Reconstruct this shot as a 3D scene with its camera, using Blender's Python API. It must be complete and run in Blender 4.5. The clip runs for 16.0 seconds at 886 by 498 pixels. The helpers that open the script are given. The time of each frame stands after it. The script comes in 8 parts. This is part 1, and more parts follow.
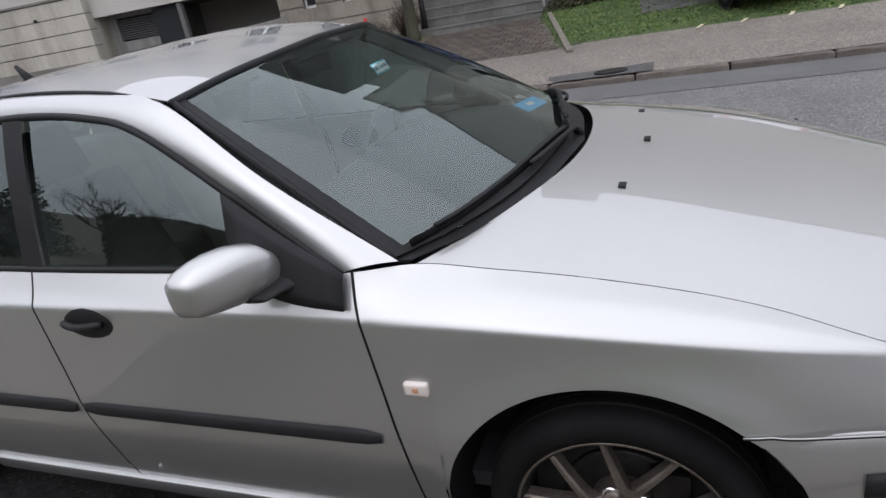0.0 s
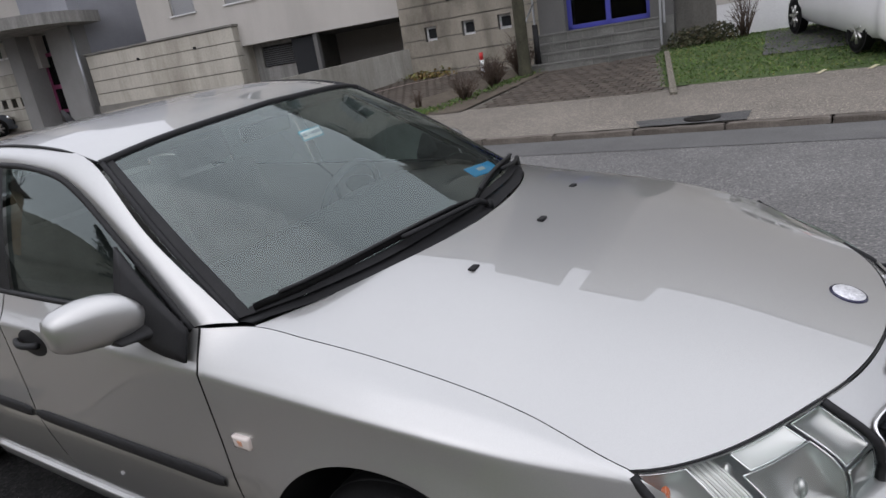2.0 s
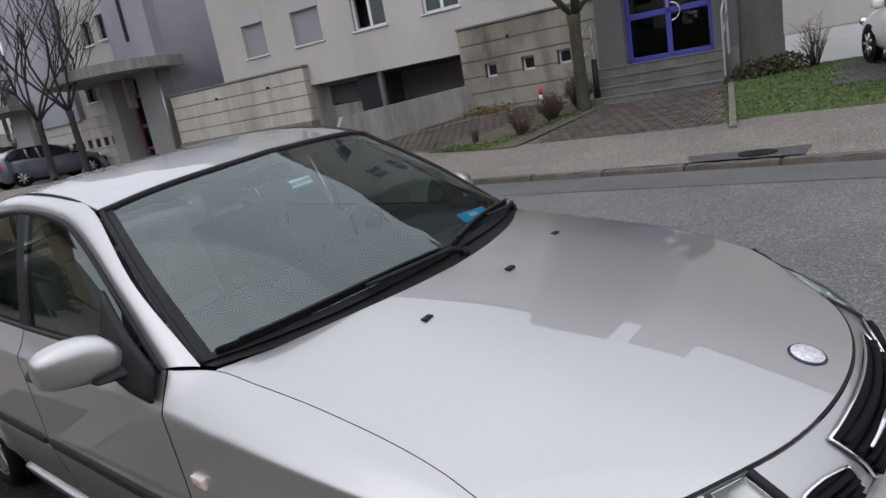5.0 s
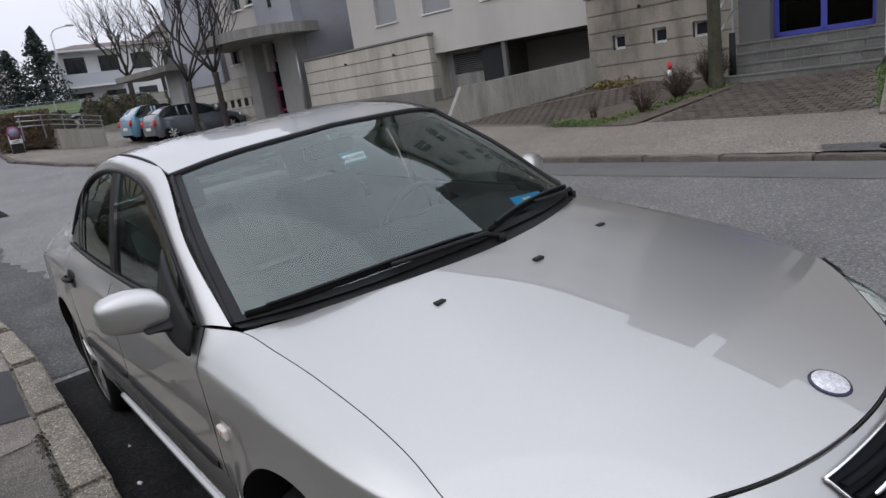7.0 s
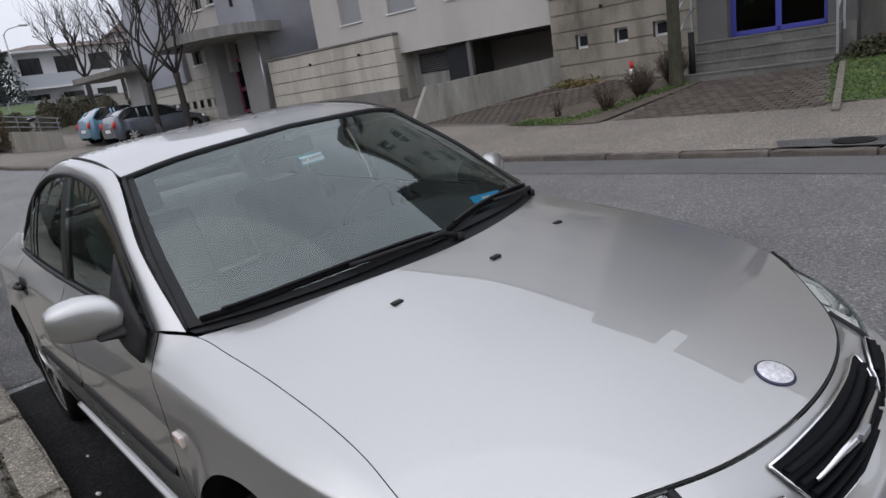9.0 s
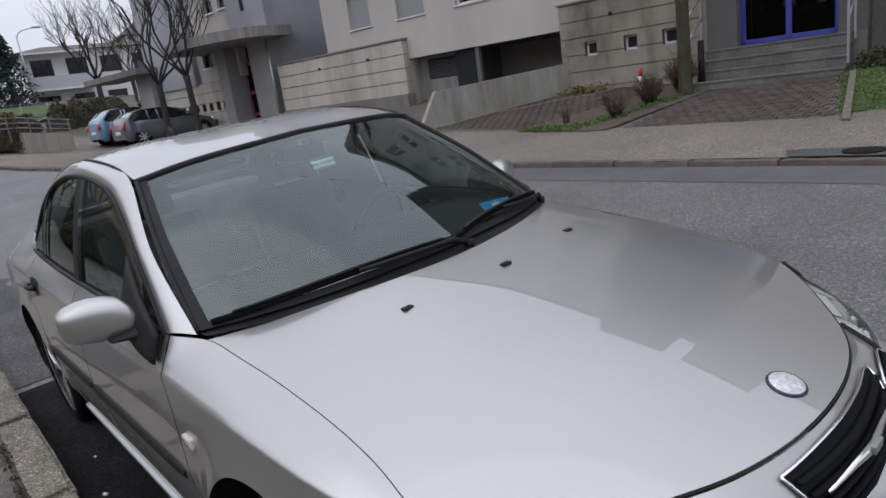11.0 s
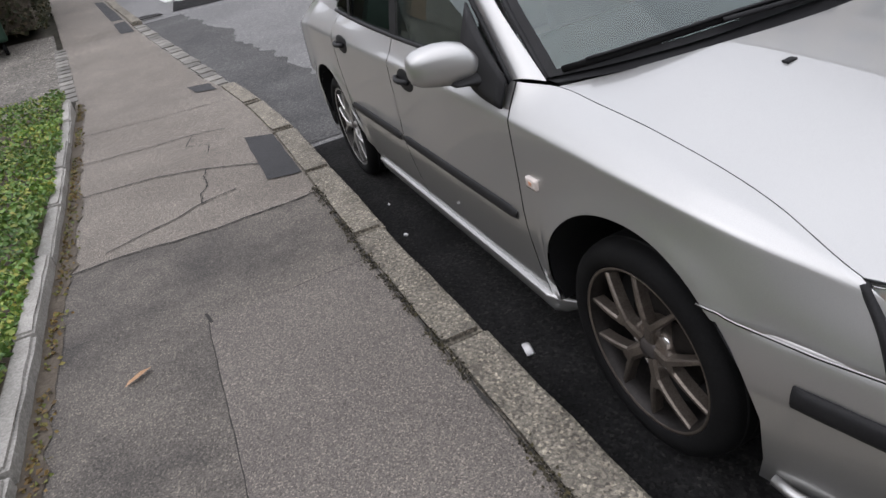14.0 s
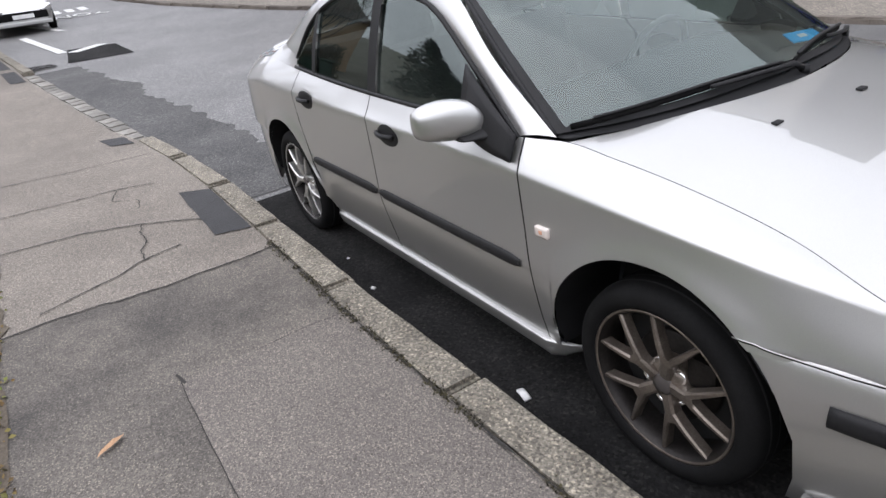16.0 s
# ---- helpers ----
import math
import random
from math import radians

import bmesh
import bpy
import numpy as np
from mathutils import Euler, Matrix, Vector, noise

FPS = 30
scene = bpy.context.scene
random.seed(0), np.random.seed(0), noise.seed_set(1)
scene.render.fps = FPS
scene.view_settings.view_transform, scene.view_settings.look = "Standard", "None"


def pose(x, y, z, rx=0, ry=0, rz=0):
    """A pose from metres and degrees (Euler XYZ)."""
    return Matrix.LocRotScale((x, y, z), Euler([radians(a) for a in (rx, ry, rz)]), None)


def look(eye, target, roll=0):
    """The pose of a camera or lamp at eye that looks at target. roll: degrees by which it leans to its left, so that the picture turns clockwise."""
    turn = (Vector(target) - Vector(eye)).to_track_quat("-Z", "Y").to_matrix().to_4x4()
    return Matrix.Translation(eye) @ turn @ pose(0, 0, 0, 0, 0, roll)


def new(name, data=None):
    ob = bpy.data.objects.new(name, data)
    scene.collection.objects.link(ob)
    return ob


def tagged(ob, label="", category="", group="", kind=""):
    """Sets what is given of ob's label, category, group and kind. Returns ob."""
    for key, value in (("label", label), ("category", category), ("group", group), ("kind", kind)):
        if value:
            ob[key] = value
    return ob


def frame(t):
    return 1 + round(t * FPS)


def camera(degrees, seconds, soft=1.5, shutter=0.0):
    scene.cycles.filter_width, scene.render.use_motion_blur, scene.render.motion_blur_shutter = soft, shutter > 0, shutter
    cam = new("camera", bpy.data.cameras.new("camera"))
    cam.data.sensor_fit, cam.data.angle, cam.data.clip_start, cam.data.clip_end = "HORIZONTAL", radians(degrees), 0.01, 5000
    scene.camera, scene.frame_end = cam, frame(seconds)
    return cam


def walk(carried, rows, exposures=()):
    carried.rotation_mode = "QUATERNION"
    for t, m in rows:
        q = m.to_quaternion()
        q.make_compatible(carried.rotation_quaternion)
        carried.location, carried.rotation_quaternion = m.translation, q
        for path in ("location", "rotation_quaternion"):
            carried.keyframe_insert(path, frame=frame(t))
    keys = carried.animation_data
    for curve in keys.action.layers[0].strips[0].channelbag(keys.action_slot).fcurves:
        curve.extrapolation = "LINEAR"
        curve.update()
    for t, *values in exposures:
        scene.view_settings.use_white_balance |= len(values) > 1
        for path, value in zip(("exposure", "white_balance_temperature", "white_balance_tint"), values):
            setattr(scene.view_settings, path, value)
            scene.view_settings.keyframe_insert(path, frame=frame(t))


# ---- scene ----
cam = camera(69.1, 16.0)
PATH = [
    (0, (0.185, -1.941, 1.494), (-0.565, -0.235, 0.767), -10.4),
    (0.5, (0.39, -1.895, 1.501), (-0.433, -0.187, 0.865), -7.8),
    (1, (0.583, -1.84, 1.513), (-0.382, -0.207, 0.878), -9.0),
    (1.5, (0.665, -1.686, 1.507), (-0.316, -0.062, 0.873), -9.1),
    (2, (0.837, -1.664, 1.523), (-0.262, -0.101, 0.932), -9.2),
    (2.5, (1.023, -1.644, 1.533), (-0.33, -0.284, 0.968), -9.2),
    (3, (1.024, -1.627, 1.529), (-0.331, -0.213, 1.125), -8.0),
    (3.5, (1.068, -1.643, 1.528), (-0.203, -0.146, 1.15), -6.8),
    (5.8, (1.121, -1.417, 1.532), (-0.167, 0.031, 1.035), -11.1),
    (6, (1.165, -1.404, 1.527), (-0.129, 0.036, 1.028), -10.2),
    (6.5, (1.298, -1.348, 1.541), (-0.158, -0.074, 1.036), -6.5),
    (7, (1.283, -1.312, 1.527), (-0.248, -0.123, 1.035), -8.5),
    (7.5, (1.277, -1.284, 1.522), (-0.229, -0.066, 1.021), -9.3),
    (8, (1.297, -1.284, 1.523), (-0.186, -0.046, 1.006), -9.3),
    (8.5, (1.308, -1.286, 1.523), (-0.162, -0.031, 1.009), -8.9),
    (11, (1.302, -1.299, 1.529), (-0.181, -0.05, 1.04), -8.2),
    (11.5, (1.318, -1.311, 1.536), (-0.209, -0.115, 1.049), -7.4),
    (12, (1.279, -1.32, 1.518), (-0.425, -0.423, 0.977), -7.2),
    (12.5, (1.241, -1.382, 1.502), (-0.536, -0.675, 0.917), -6.6),
    (13, (1.12, -1.547, 1.498), (-0.604, -0.781, 0.835), -11.4),
    (13.5, (1.068, -1.656, 1.488), (-0.595, -0.918, 0.657), -9.5),
    (14, (1.11, -1.684, 1.476), (-0.548, -1.117, 0.512), -11.4),
    (14.5, (1.047, -1.812, 1.498), (-0.628, -1.279, 0.545), -9.2),
    (15, (0.97, -2.005, 1.494), (-0.669, -1.354, 0.551), -11.0),
    (15.5, (0.964, -2.027, 1.513), (-0.641, -1.219, 0.634), -9.2),
    (16, (0.984, -2.027, 1.523), (-0.58, -1.117, 0.671), -7.2),
]
EXPOSURES = [(0, 0.17, 6200, 17), (0.5, 0.06, 6250, 17), (1.5, -0.03, 6300, 17), (3.5, -0.1, 6250, 17), (7, -0.12, 6200, 17), (8.5, -0.18, 6200, 17), (11, -0.26, 6150, 17), (12, -0.36, 6150, 17), (12.5, -0.4, 6150, 17), (13, -0.35, 6150, 17), (13.5, -0.1, 6200, 17), (14.5, 0.3, 6450, 17), (16, 0.58, 6300, 17)]
walk(cam, [(t, look(eye, target, roll)) for t, eye, target, roll in PATH], EXPOSURES)

# ---- world, sun ----
world = bpy.data.worlds.new("world")
scene.world = world
world.use_nodes = True
wn, wl = world.node_tree.nodes, world.node_tree.links
sky = wn.new("ShaderNodeTexSky")
sky.sky_type = "NISHITA"
sky.sun_disc = False
sky.sun_elevation, sky.sun_rotation = radians(38), radians(200)
sky.air_density, sky.dust_density, sky.ozone_density = 1.0, 6.0, 1.0
# an even overcast: grey cloud, brighter overhead than at the horizon, over the sky's own colour
grey = wn.new("ShaderNodeHueSaturation")
grey.inputs["Saturation"].default_value = 0.12
wl.new(sky.outputs[0], grey.inputs["Color"])
wco = wn.new("ShaderNodeTexCoord")
wsep = wn.new("ShaderNodeSeparateXYZ")
wl.new(wco.outputs["Generated"], wsep.inputs[0])
wramp = wn.new("ShaderNodeValToRGB")
for e_, (p_, c_) in zip((wramp.color_ramp.elements[0], wramp.color_ramp.elements[1]), ((0.0, (5.6, 5.85, 6.1, 1)), (0.9, (10.4, 10.8, 11.2, 1)))):
    e_.position, e_.color = p_, c_
wl.new(wsep.outputs["Z"], wramp.inputs[0])
wnoise = wn.new("ShaderNodeTexNoise")
wnoise.inputs["Scale"].default_value, wnoise.inputs["Detail"].default_value = 2.2, 5
wl.new(wco.outputs["Generated"], wnoise.inputs["Vector"])
wclo = wn.new("ShaderNodeValToRGB")
wclo.color_ramp.elements[0].position, wclo.color_ramp.elements[0].color = 0.3, (0.86, 0.87, 0.89, 1)
wclo.color_ramp.elements[1].position, wclo.color_ramp.elements[1].color = 0.7, (1.1, 1.1, 1.09, 1)
wl.new(wnoise.outputs["Fac"], wclo.inputs[0])
wmul = wn.new("ShaderNodeMix")
wmul.data_type, wmul.blend_type = "RGBA", "MULTIPLY"
wmul.inputs["Factor"].default_value = 1.0
wl.new(wramp.outputs[0], wmul.inputs["A"])
wl.new(wclo.outputs[0], wmul.inputs["B"])
wmix = wn.new("ShaderNodeMix")
wmix.data_type = "RGBA"
wmix.inputs["Factor"].default_value = 0.88
wl.new(grey.outputs[0], wmix.inputs["A"])
wl.new(wmul.outputs["Result"], wmix.inputs["B"])
wl.new(wmix.outputs["Result"], wn["Background"].inputs["Color"])
wn["Background"].inputs["Strength"].default_value = 0.15
sun_lamp = bpy.data.lights.new("sun", "SUN")
sun_lamp.energy, sun_lamp.angle, sun_lamp.color = 0.5, radians(80), (1.0, 0.97, 0.93)
sun = new("sun", sun_lamp)
sun.matrix_world = look((0, 0, 30), (-8, 12, 0))


# ---- materials ----
def nodes_of(name):
    m = bpy.data.materials.new(name)
    m.use_nodes = True
    t = m.node_tree
    return m, t, t.nodes["Principled BSDF"]


def tex_coord(t, scale=(1, 1, 1)):
    co = t.nodes.new("ShaderNodeTexCoord")
    mp = t.nodes.new("ShaderNodeMapping")
    mp.inputs["Scale"].default_value = scale
    t.links.new(co.outputs["Object"], mp.inputs["Vector"])
    return mp.outputs[0]


def noise_tex(t, vec, scale, detail=4, rough=0.6):
    n = t.nodes.new("ShaderNodeTexNoise")
    n.inputs["Scale"].default_value, n.inputs["Detail"].default_value, n.inputs["Roughness"].default_value = scale, detail, rough
    t.links.new(vec, n.inputs["Vector"])
    return n.outputs["Fac"]


def ramp(t, fac, stops):
    r = t.nodes.new("ShaderNodeValToRGB")
    e = r.color_ramp.elements
    while len(e) < len(stops):
        e.new(0.5)
    for i, (p, c) in enumerate(stops):
        e[i].position = p
        e[i].color = (*c, 1) if len(c) == 3 else c
    t.links.new(fac, r.inputs[0])
    return r.outputs[0]


def mix(t, fac, a, b, mode="MIX"):
    m = t.nodes.new("ShaderNodeMix")
    m.data_type, m.blend_type = "RGBA", mode
    for sock, v in ((m.inputs["Factor"], fac), (m.inputs["A"], a), (m.inputs["B"], b)):
        if hasattr(v, "is_linked"):
            t.links.new(v, sock)
        else:
            sock.default_value = v if isinstance(v, (int, float)) else (*v, 1)
    return m.outputs["Result"]


def plain(name, col, rough=0.5, metal=0.0, coat=0.0, spec=0.5):
    m, t, b = nodes_of(name)
    b.inputs["Base Color"].default_value = (*col, 1)
    b.inputs["Roughness"].default_value = rough
    b.inputs["Metallic"].default_value = metal
    b.inputs["Coat Weight"].default_value = coat
    b.inputs["Coat Roughness"].default_value = 0.03
    b.inputs["Specular IOR Level"].default_value = spec
    return m


def rough_mat(name, c1, c2, scale=3.0, fine=60.0, rough=0.85, bump=0.3, dist=0.004, c3=None, stretch=(1, 1, 1), speck=0.0, vary=0.0, contrast=0.25, cell=0.0):
    """A two-scale surface: stains in large noise, grain in fine noise, with relief."""
    m, t, b = nodes_of(name)
    v = tex_coord(t, stretch)
    big = noise_tex(t, v, scale, 5, 0.65)
    small = noise_tex(t, tex_coord(t), fine, 3, 0.7)
    col = ramp(t, big, [(0.3, c1), (0.7, c2)] if c3 is None else [(0.25, c1), (0.55, c2), (0.75, c3)])
    grain = ramp(t, small, [(0.32, (1 - contrast,) * 3), (0.68, (1 + contrast,) * 3)])
    col = mix(t, 1.0, col, grain, "MULTIPLY")
    if speck:
        vo = t.nodes.new("ShaderNodeTexVoronoi")
        vo.inputs["Scale"].default_value = 130
        t.links.new(tex_coord(t), vo.inputs["Vector"])
        sp = ramp(t, vo.outputs["Distance"], [(0.12, (1.9, 1.85, 1.75)), (0.3, (1, 1, 1))])
        col = mix(t, speck, col, mix(t, 1.0, col, sp, "MULTIPLY"))
    if cell:
        # single grains of aggregate, light and dark
        vc = t.nodes.new("ShaderNodeTexVoronoi")
        vc.inputs["Scale"].default_value = cell
        t.links.new(tex_coord(t), vc.inputs["Vector"])
        sx = t.nodes.new("ShaderNodeSeparateColor")
        t.links.new(vc.outputs["Color"], sx.inputs[0])
        col = mix(t, 1.0, col, ramp(t, sx.outputs[0], [(0.0, (0.5, 0.5, 0.5)), (0.3, (0.82, 0.82, 0.82)), (0.7, (1.05, 1.05, 1.05)), (0.88, (1.35, 1.33, 1.3)), (1.0, (2.1, 2.05, 1.95))]), "MULTIPLY")
    if vary:
        oi = t.nodes.new("ShaderNodeObjectInfo")
        col = mix(t, 1.0, col, ramp(t, oi.outputs["Random"], [(0, (1 - vary,) * 3), (1, (1 + vary,) * 3)]), "MULTIPLY")
    t.links.new(col, b.inputs["Base Color"])
    b.inputs["Roughness"].default_value = rough
    bp = t.nodes.new("ShaderNodeBump")
    bp.inputs["Strength"].default_value, bp.inputs["Distance"].default_value = bump, dist
    t.links.new(small, bp.inputs["Height"])
    t.links.new(bp.outputs[0], b.inputs["Normal"])
    return m


def car_paint(name, col, metal=0.9, rough=0.45, ior=1.85):
    """Flake base under a clear lacquer, with a light film of road dust."""
    m, t, b = nodes_of(name)
    v = tex_coord(t)
    dust = noise_tex(t, v, 2.2, 6, 0.7)
    flake = noise_tex(t, v, 900, 1, 0.5)
    c = mix(t, 1.0, (*col,), ramp(t, flake, [(0.3, (0.93, 0.93, 0.93)), (0.7, (1.05, 1.05, 1.05))]), "MULTIPLY")
    c = mix(t, ramp(t, dust, [(0.45, (0, 0, 0)), (0.8, (0.18, 0.18, 0.18))]), c, (0.40, 0.39, 0.37))
    t.links.new(c, b.inputs["Base Color"])
    b.inputs["Metallic"].default_value = metal
    b.inputs["Roughness"].default_value = rough
    b.inputs["Specular IOR Level"].default_value = 0.2
    b.inputs["Coat Weight"].default_value = 1.0
    b.inputs["Coat IOR"].default_value = ior
    t.links.new(ramp(t, dust, [(0.4, (0.0, 0.0, 0.0)), (0.8, (0.02, 0.02, 0.02))]), b.inputs["Coat Roughness"])
    return m


def glass_mat(name, tint=(0.55, 0.62, 0.6), rough=0.0, ior=1.6):
    """A tinted pane: it lets the inside show and mirrors the surroundings."""
    m, t, b = nodes_of(name)
    t.nodes.remove(b)
    tr = t.nodes.new("ShaderNodeBsdfTransparent")
    tr.inputs[0].default_value = (*tint, 1)
    gl = t.nodes.new("ShaderNodeBsdfGlossy")
    gl.inputs["Roughness"].default_value = rough
    gl.inputs["Color"].default_value = (0.88, 0.99, 0.96, 1)
    fr = t.nodes.new("ShaderNodeFresnel")
    fr.inputs["IOR"].default_value = ior
    ms = t.nodes.new("ShaderNodeMixShader")
    t.links.new(fr.outputs[0], ms.inputs[0])
    t.links.new(tr.outputs[0], ms.inputs[1])
    t.links.new(gl.outputs[0], ms.inputs[2])
    t.links.new(ms.outputs[0], t.nodes["Material Output"].inputs[0])
    return m


SILVER = car_paint("silver_paint", (0.45, 0.45, 0.437))
WHITE_PAINT = car_paint("white_paint", (0.78, 0.78, 0.77), metal=0.0, rough=0.4, ior=1.6)
BLUE_PAINT = car_paint("blue_grey_paint", (0.10, 0.115, 0.14), metal=0.3, ior=1.6)
LIGHT_BLUE_PAINT = car_paint("light_blue_paint", (0.12, 0.26, 0.36), metal=0.2, ior=1.6)
DARK_PAINT = car_paint("dark_paint", (0.025, 0.03, 0.035), metal=0.2, ior=1.6)
BLACK_PLASTIC = rough_mat("black_plastic", (0.010, 0.010, 0.0105), (0.017, 0.017, 0.018), 8, 300, 0.55, 0.1, 0.0005)
BLACK_PLASTIC.node_tree.nodes["Principled BSDF"].inputs["Specular IOR Level"].default_value = 0.22
RUBBER = rough_mat("rubber", (0.004, 0.004, 0.0042), (0.009, 0.009, 0.009), 7, 120, 0.75, 0.2, 0.001)
RUBBER.node_tree.nodes["Principled BSDF"].inputs["Specular IOR Level"].default_value = 0.12
# near-black for panel gaps and for shade painted inside wheels and arches
GAP = plain("gap_shade_black", (0.006, 0.006, 0.006), 0.8)
CHROME = plain("chrome", (0.85, 0.85, 0.85), 0.08, 1.0)
ALLOY = rough_mat("brake_dusted_alloy", (0.12, 0.10, 0.083), (0.21, 0.18, 0.152), 14, 200, 0.36, 0.1, 0.0005)
ALLOY.node_tree.nodes["Principled BSDF"].inputs["Metallic"].default_value = 0.7
ALLOY_CLEAN = rough_mat("silver_alloy", (0.45, 0.44, 0.42), (0.6, 0.59, 0.57), 9, 200, 0.3, 0.1, 0.0005)
ALLOY_CLEAN.node_tree.nodes["Principled BSDF"].inputs["Metallic"].default_value = 0.8
# steel held near-black: the shade inside the wheel is in its colour
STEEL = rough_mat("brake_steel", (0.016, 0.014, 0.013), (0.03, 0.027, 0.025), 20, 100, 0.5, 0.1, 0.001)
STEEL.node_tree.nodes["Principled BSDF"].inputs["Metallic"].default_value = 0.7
SCREEN_GLASS = glass_mat("windscreen_glass", (0.80, 0.91, 0.88), ior=1.9)
SIDE_GLASS = glass_mat("side_glass", (0.45, 0.52, 0.5), ior=1.95)
DARK_GLASS = glass_mat("privacy_glass", (0.2, 0.22, 0.22), ior=1.75)
LENS = glass_mat("clear_lens", (0.95, 0.95, 0.94), ior=1.4)
CABIN = rough_mat("grey_upholstery", (0.26, 0.26, 0.25), (0.34, 0.34, 0.325), 10, 300, 0.9, 0.3, 0.001)
CABIN_DARK = rough_mat("dark_dashboard", (0.03, 0.032, 0.034), (0.045, 0.047, 0.05), 10, 300, 0.7, 0.2, 0.001)
BEIGE = rough_mat("beige_upholstery", (0.32, 0.31, 0.28), (0.4, 0.39, 0.36), 10, 300, 0.9, 0.3, 0.001)

ASPHALT = rough_mat("road_asphalt", (0.105, 0.104, 0.102), (0.165, 0.163, 0.16), 0.7, 75, 0.6, 0.5, 0.005, contrast=0.2, cell=85)
# dark worn asphalt, taken near-black to hold the shade under the car
ASPHALT_DARK = rough_mat("shaded_gutter_asphalt", (0.006, 0.006, 0.006), (0.022, 0.0215, 0.021), 1.6, 90, 0.9, 0.6, 0.006, cell=100)
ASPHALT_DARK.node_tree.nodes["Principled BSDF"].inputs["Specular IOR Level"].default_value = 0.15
PATCH = rough_mat("tar_patch", (0.02, 0.02, 0.021), (0.035, 0.035, 0.036), 4, 110, 0.8, 0.7, 0.006)
PAVING = rough_mat("pavement_asphalt", (0.14, 0.123, 0.104), (0.212, 0.189, 0.161), 0.9, 110, 0.85, 0.8, 0.005, contrast=0.28, cell=210)
PAVING_NEW = rough_mat("pavement_repair_asphalt", (0.118, 0.104, 0.092), (0.152, 0.136, 0.118), 1.2, 120, 0.85, 0.7, 0.004, contrast=0.25, cell=240)
PAVING_OLD = rough_mat("stained_pavement_asphalt", (0.052, 0.047, 0.042), (0.155, 0.138, 0.118), 1.9, 110, 0.85, 0.8, 0.005, contrast=0.28, cell=210)
GRAVEL = rough_mat("pale_pavement", (0.145, 0.13, 0.11), (0.22, 0.198, 0.168), 0.5, 60, 0.95, 0.5, 0.006, contrast=0.18, cell=70)
KERB = rough_mat("kerb_stone", (0.10, 0.088, 0.068), (0.215, 0.195, 0.158), 4.5, 70, 0.9, 0.9, 0.008, vary=0.15, contrast=0.45, c3=(0.17, 0.155, 0.12), cell=120)
CRACK = plain("crack_tar", (0.03, 0.028, 0.025), 0.95)
SETT = rough_mat("granite_sett", (0.13, 0.122, 0.108), (0.24, 0.23, 0.205), 6, 70, 0.9, 0.5, 0.004, vary=0.35)
EDGE_STONE = rough_mat("pale_edging_stone", (0.24, 0.23, 0.205), (0.38, 0.365, 0.335), 5, 80, 0.9, 0.6, 0.005, vary=0.15)
BRICK = rough_mat("red_brown_paver", (0.052, 0.043, 0.034), (0.097, 0.079, 0.063), 0.9, 60, 0.95, 0.5, 0.004, vary=0.25)
CONCRETE = rough_mat("weathered_concrete", (0.23, 0.212, 0.172), (0.46, 0.435, 0.375), 0.8, 25, 0.92, 0.35, 0.006, c3=(0.36, 0.338, 0.29), stretch=(1.4, 1.4, 0.22), contrast=0.1)
CONCRETE_DARK = rough_mat("stained_concrete", (0.12, 0.116, 0.102), (0.235, 0.225, 0.20), 0.9, 25, 0.92, 0.4, 0.006, stretch=(1.3, 1.3, 0.3), contrast=0.12)
CONCRETE_STREAK = rough_mat("streaked_grey_concrete", (0.13, 0.127, 0.118), (0.30, 0.293, 0.275), 1.6, 25, 0.92, 0.4, 0.006, stretch=(2.2, 2.2, 0.15), contrast=0.12)
RENDER = rough_mat("beige_render", (0.37, 0.35, 0.32), (0.50, 0.475, 0.437), 0.35, 40, 0.95, 0.3, 0.004, stretch=(1, 1, 0.35), contrast=0.08)
PIER_GREY = rough_mat("pale_grey_pier_render", (0.22, 0.217, 0.21), (0.30, 0.295, 0.285), 0.6, 40, 0.95, 0.2, 0.003, contrast=0.1)
RENDER_WHITE = rough_mat("white_render", (0.58, 0.58, 0.575), (0.69, 0.69, 0.685), 0.6, 40, 0.95, 0.2, 0.003, contrast=0.06)
SLATE = rough_mat("slate_blue_render", (0.27, 0.275, 0.30), (0.34, 0.347, 0.375), 0.5, 40, 0.95, 0.2, 0.003, contrast=0.08)
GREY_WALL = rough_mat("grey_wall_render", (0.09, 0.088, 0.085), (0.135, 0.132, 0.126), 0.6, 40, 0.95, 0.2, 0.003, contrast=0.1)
SHUTTER = plain("roller_shutter", (0.30, 0.305, 0.31), 0.6)
SHUTTER_BOX = plain("shutter_box", (0.37, 0.375, 0.38), 0.6)
FRAME_WHITE = plain("white_window_frame", (0.7, 0.7, 0.69), 0.4)
FRAME_BLUE = plain("blue_door_frame", (0.055, 0.06, 0.33), 0.35)
FRAME_PINK = plain("magenta_door_frame", (0.26, 0.05, 0.13), 0.4)
# near-black colour carries the darkness of unlit space behind openings
VOID = plain("unlit_space_black", (0.012, 0.013, 0.015), 0.9)
PANE = glass_mat("window_pane", (0.35, 0.38, 0.4))
TILE = rough_mat("grey_step_tile", (0.10, 0.10, 0.09), (0.155, 0.153, 0.14), 2, 50, 0.8, 0.2, 0.002, vary=0.15)
SOIL = rough_mat("soil", (0.07, 0.055, 0.04), (0.12, 0.10, 0.075), 4, 50, 0.95, 0.8, 0.01)
GRASS = rough_mat("lawn", (0.035, 0.06, 0.018), (0.07, 0.11, 0.03), 2.5, 120, 0.95, 0.8, 0.02, c3=(0.10, 0.115, 0.04))
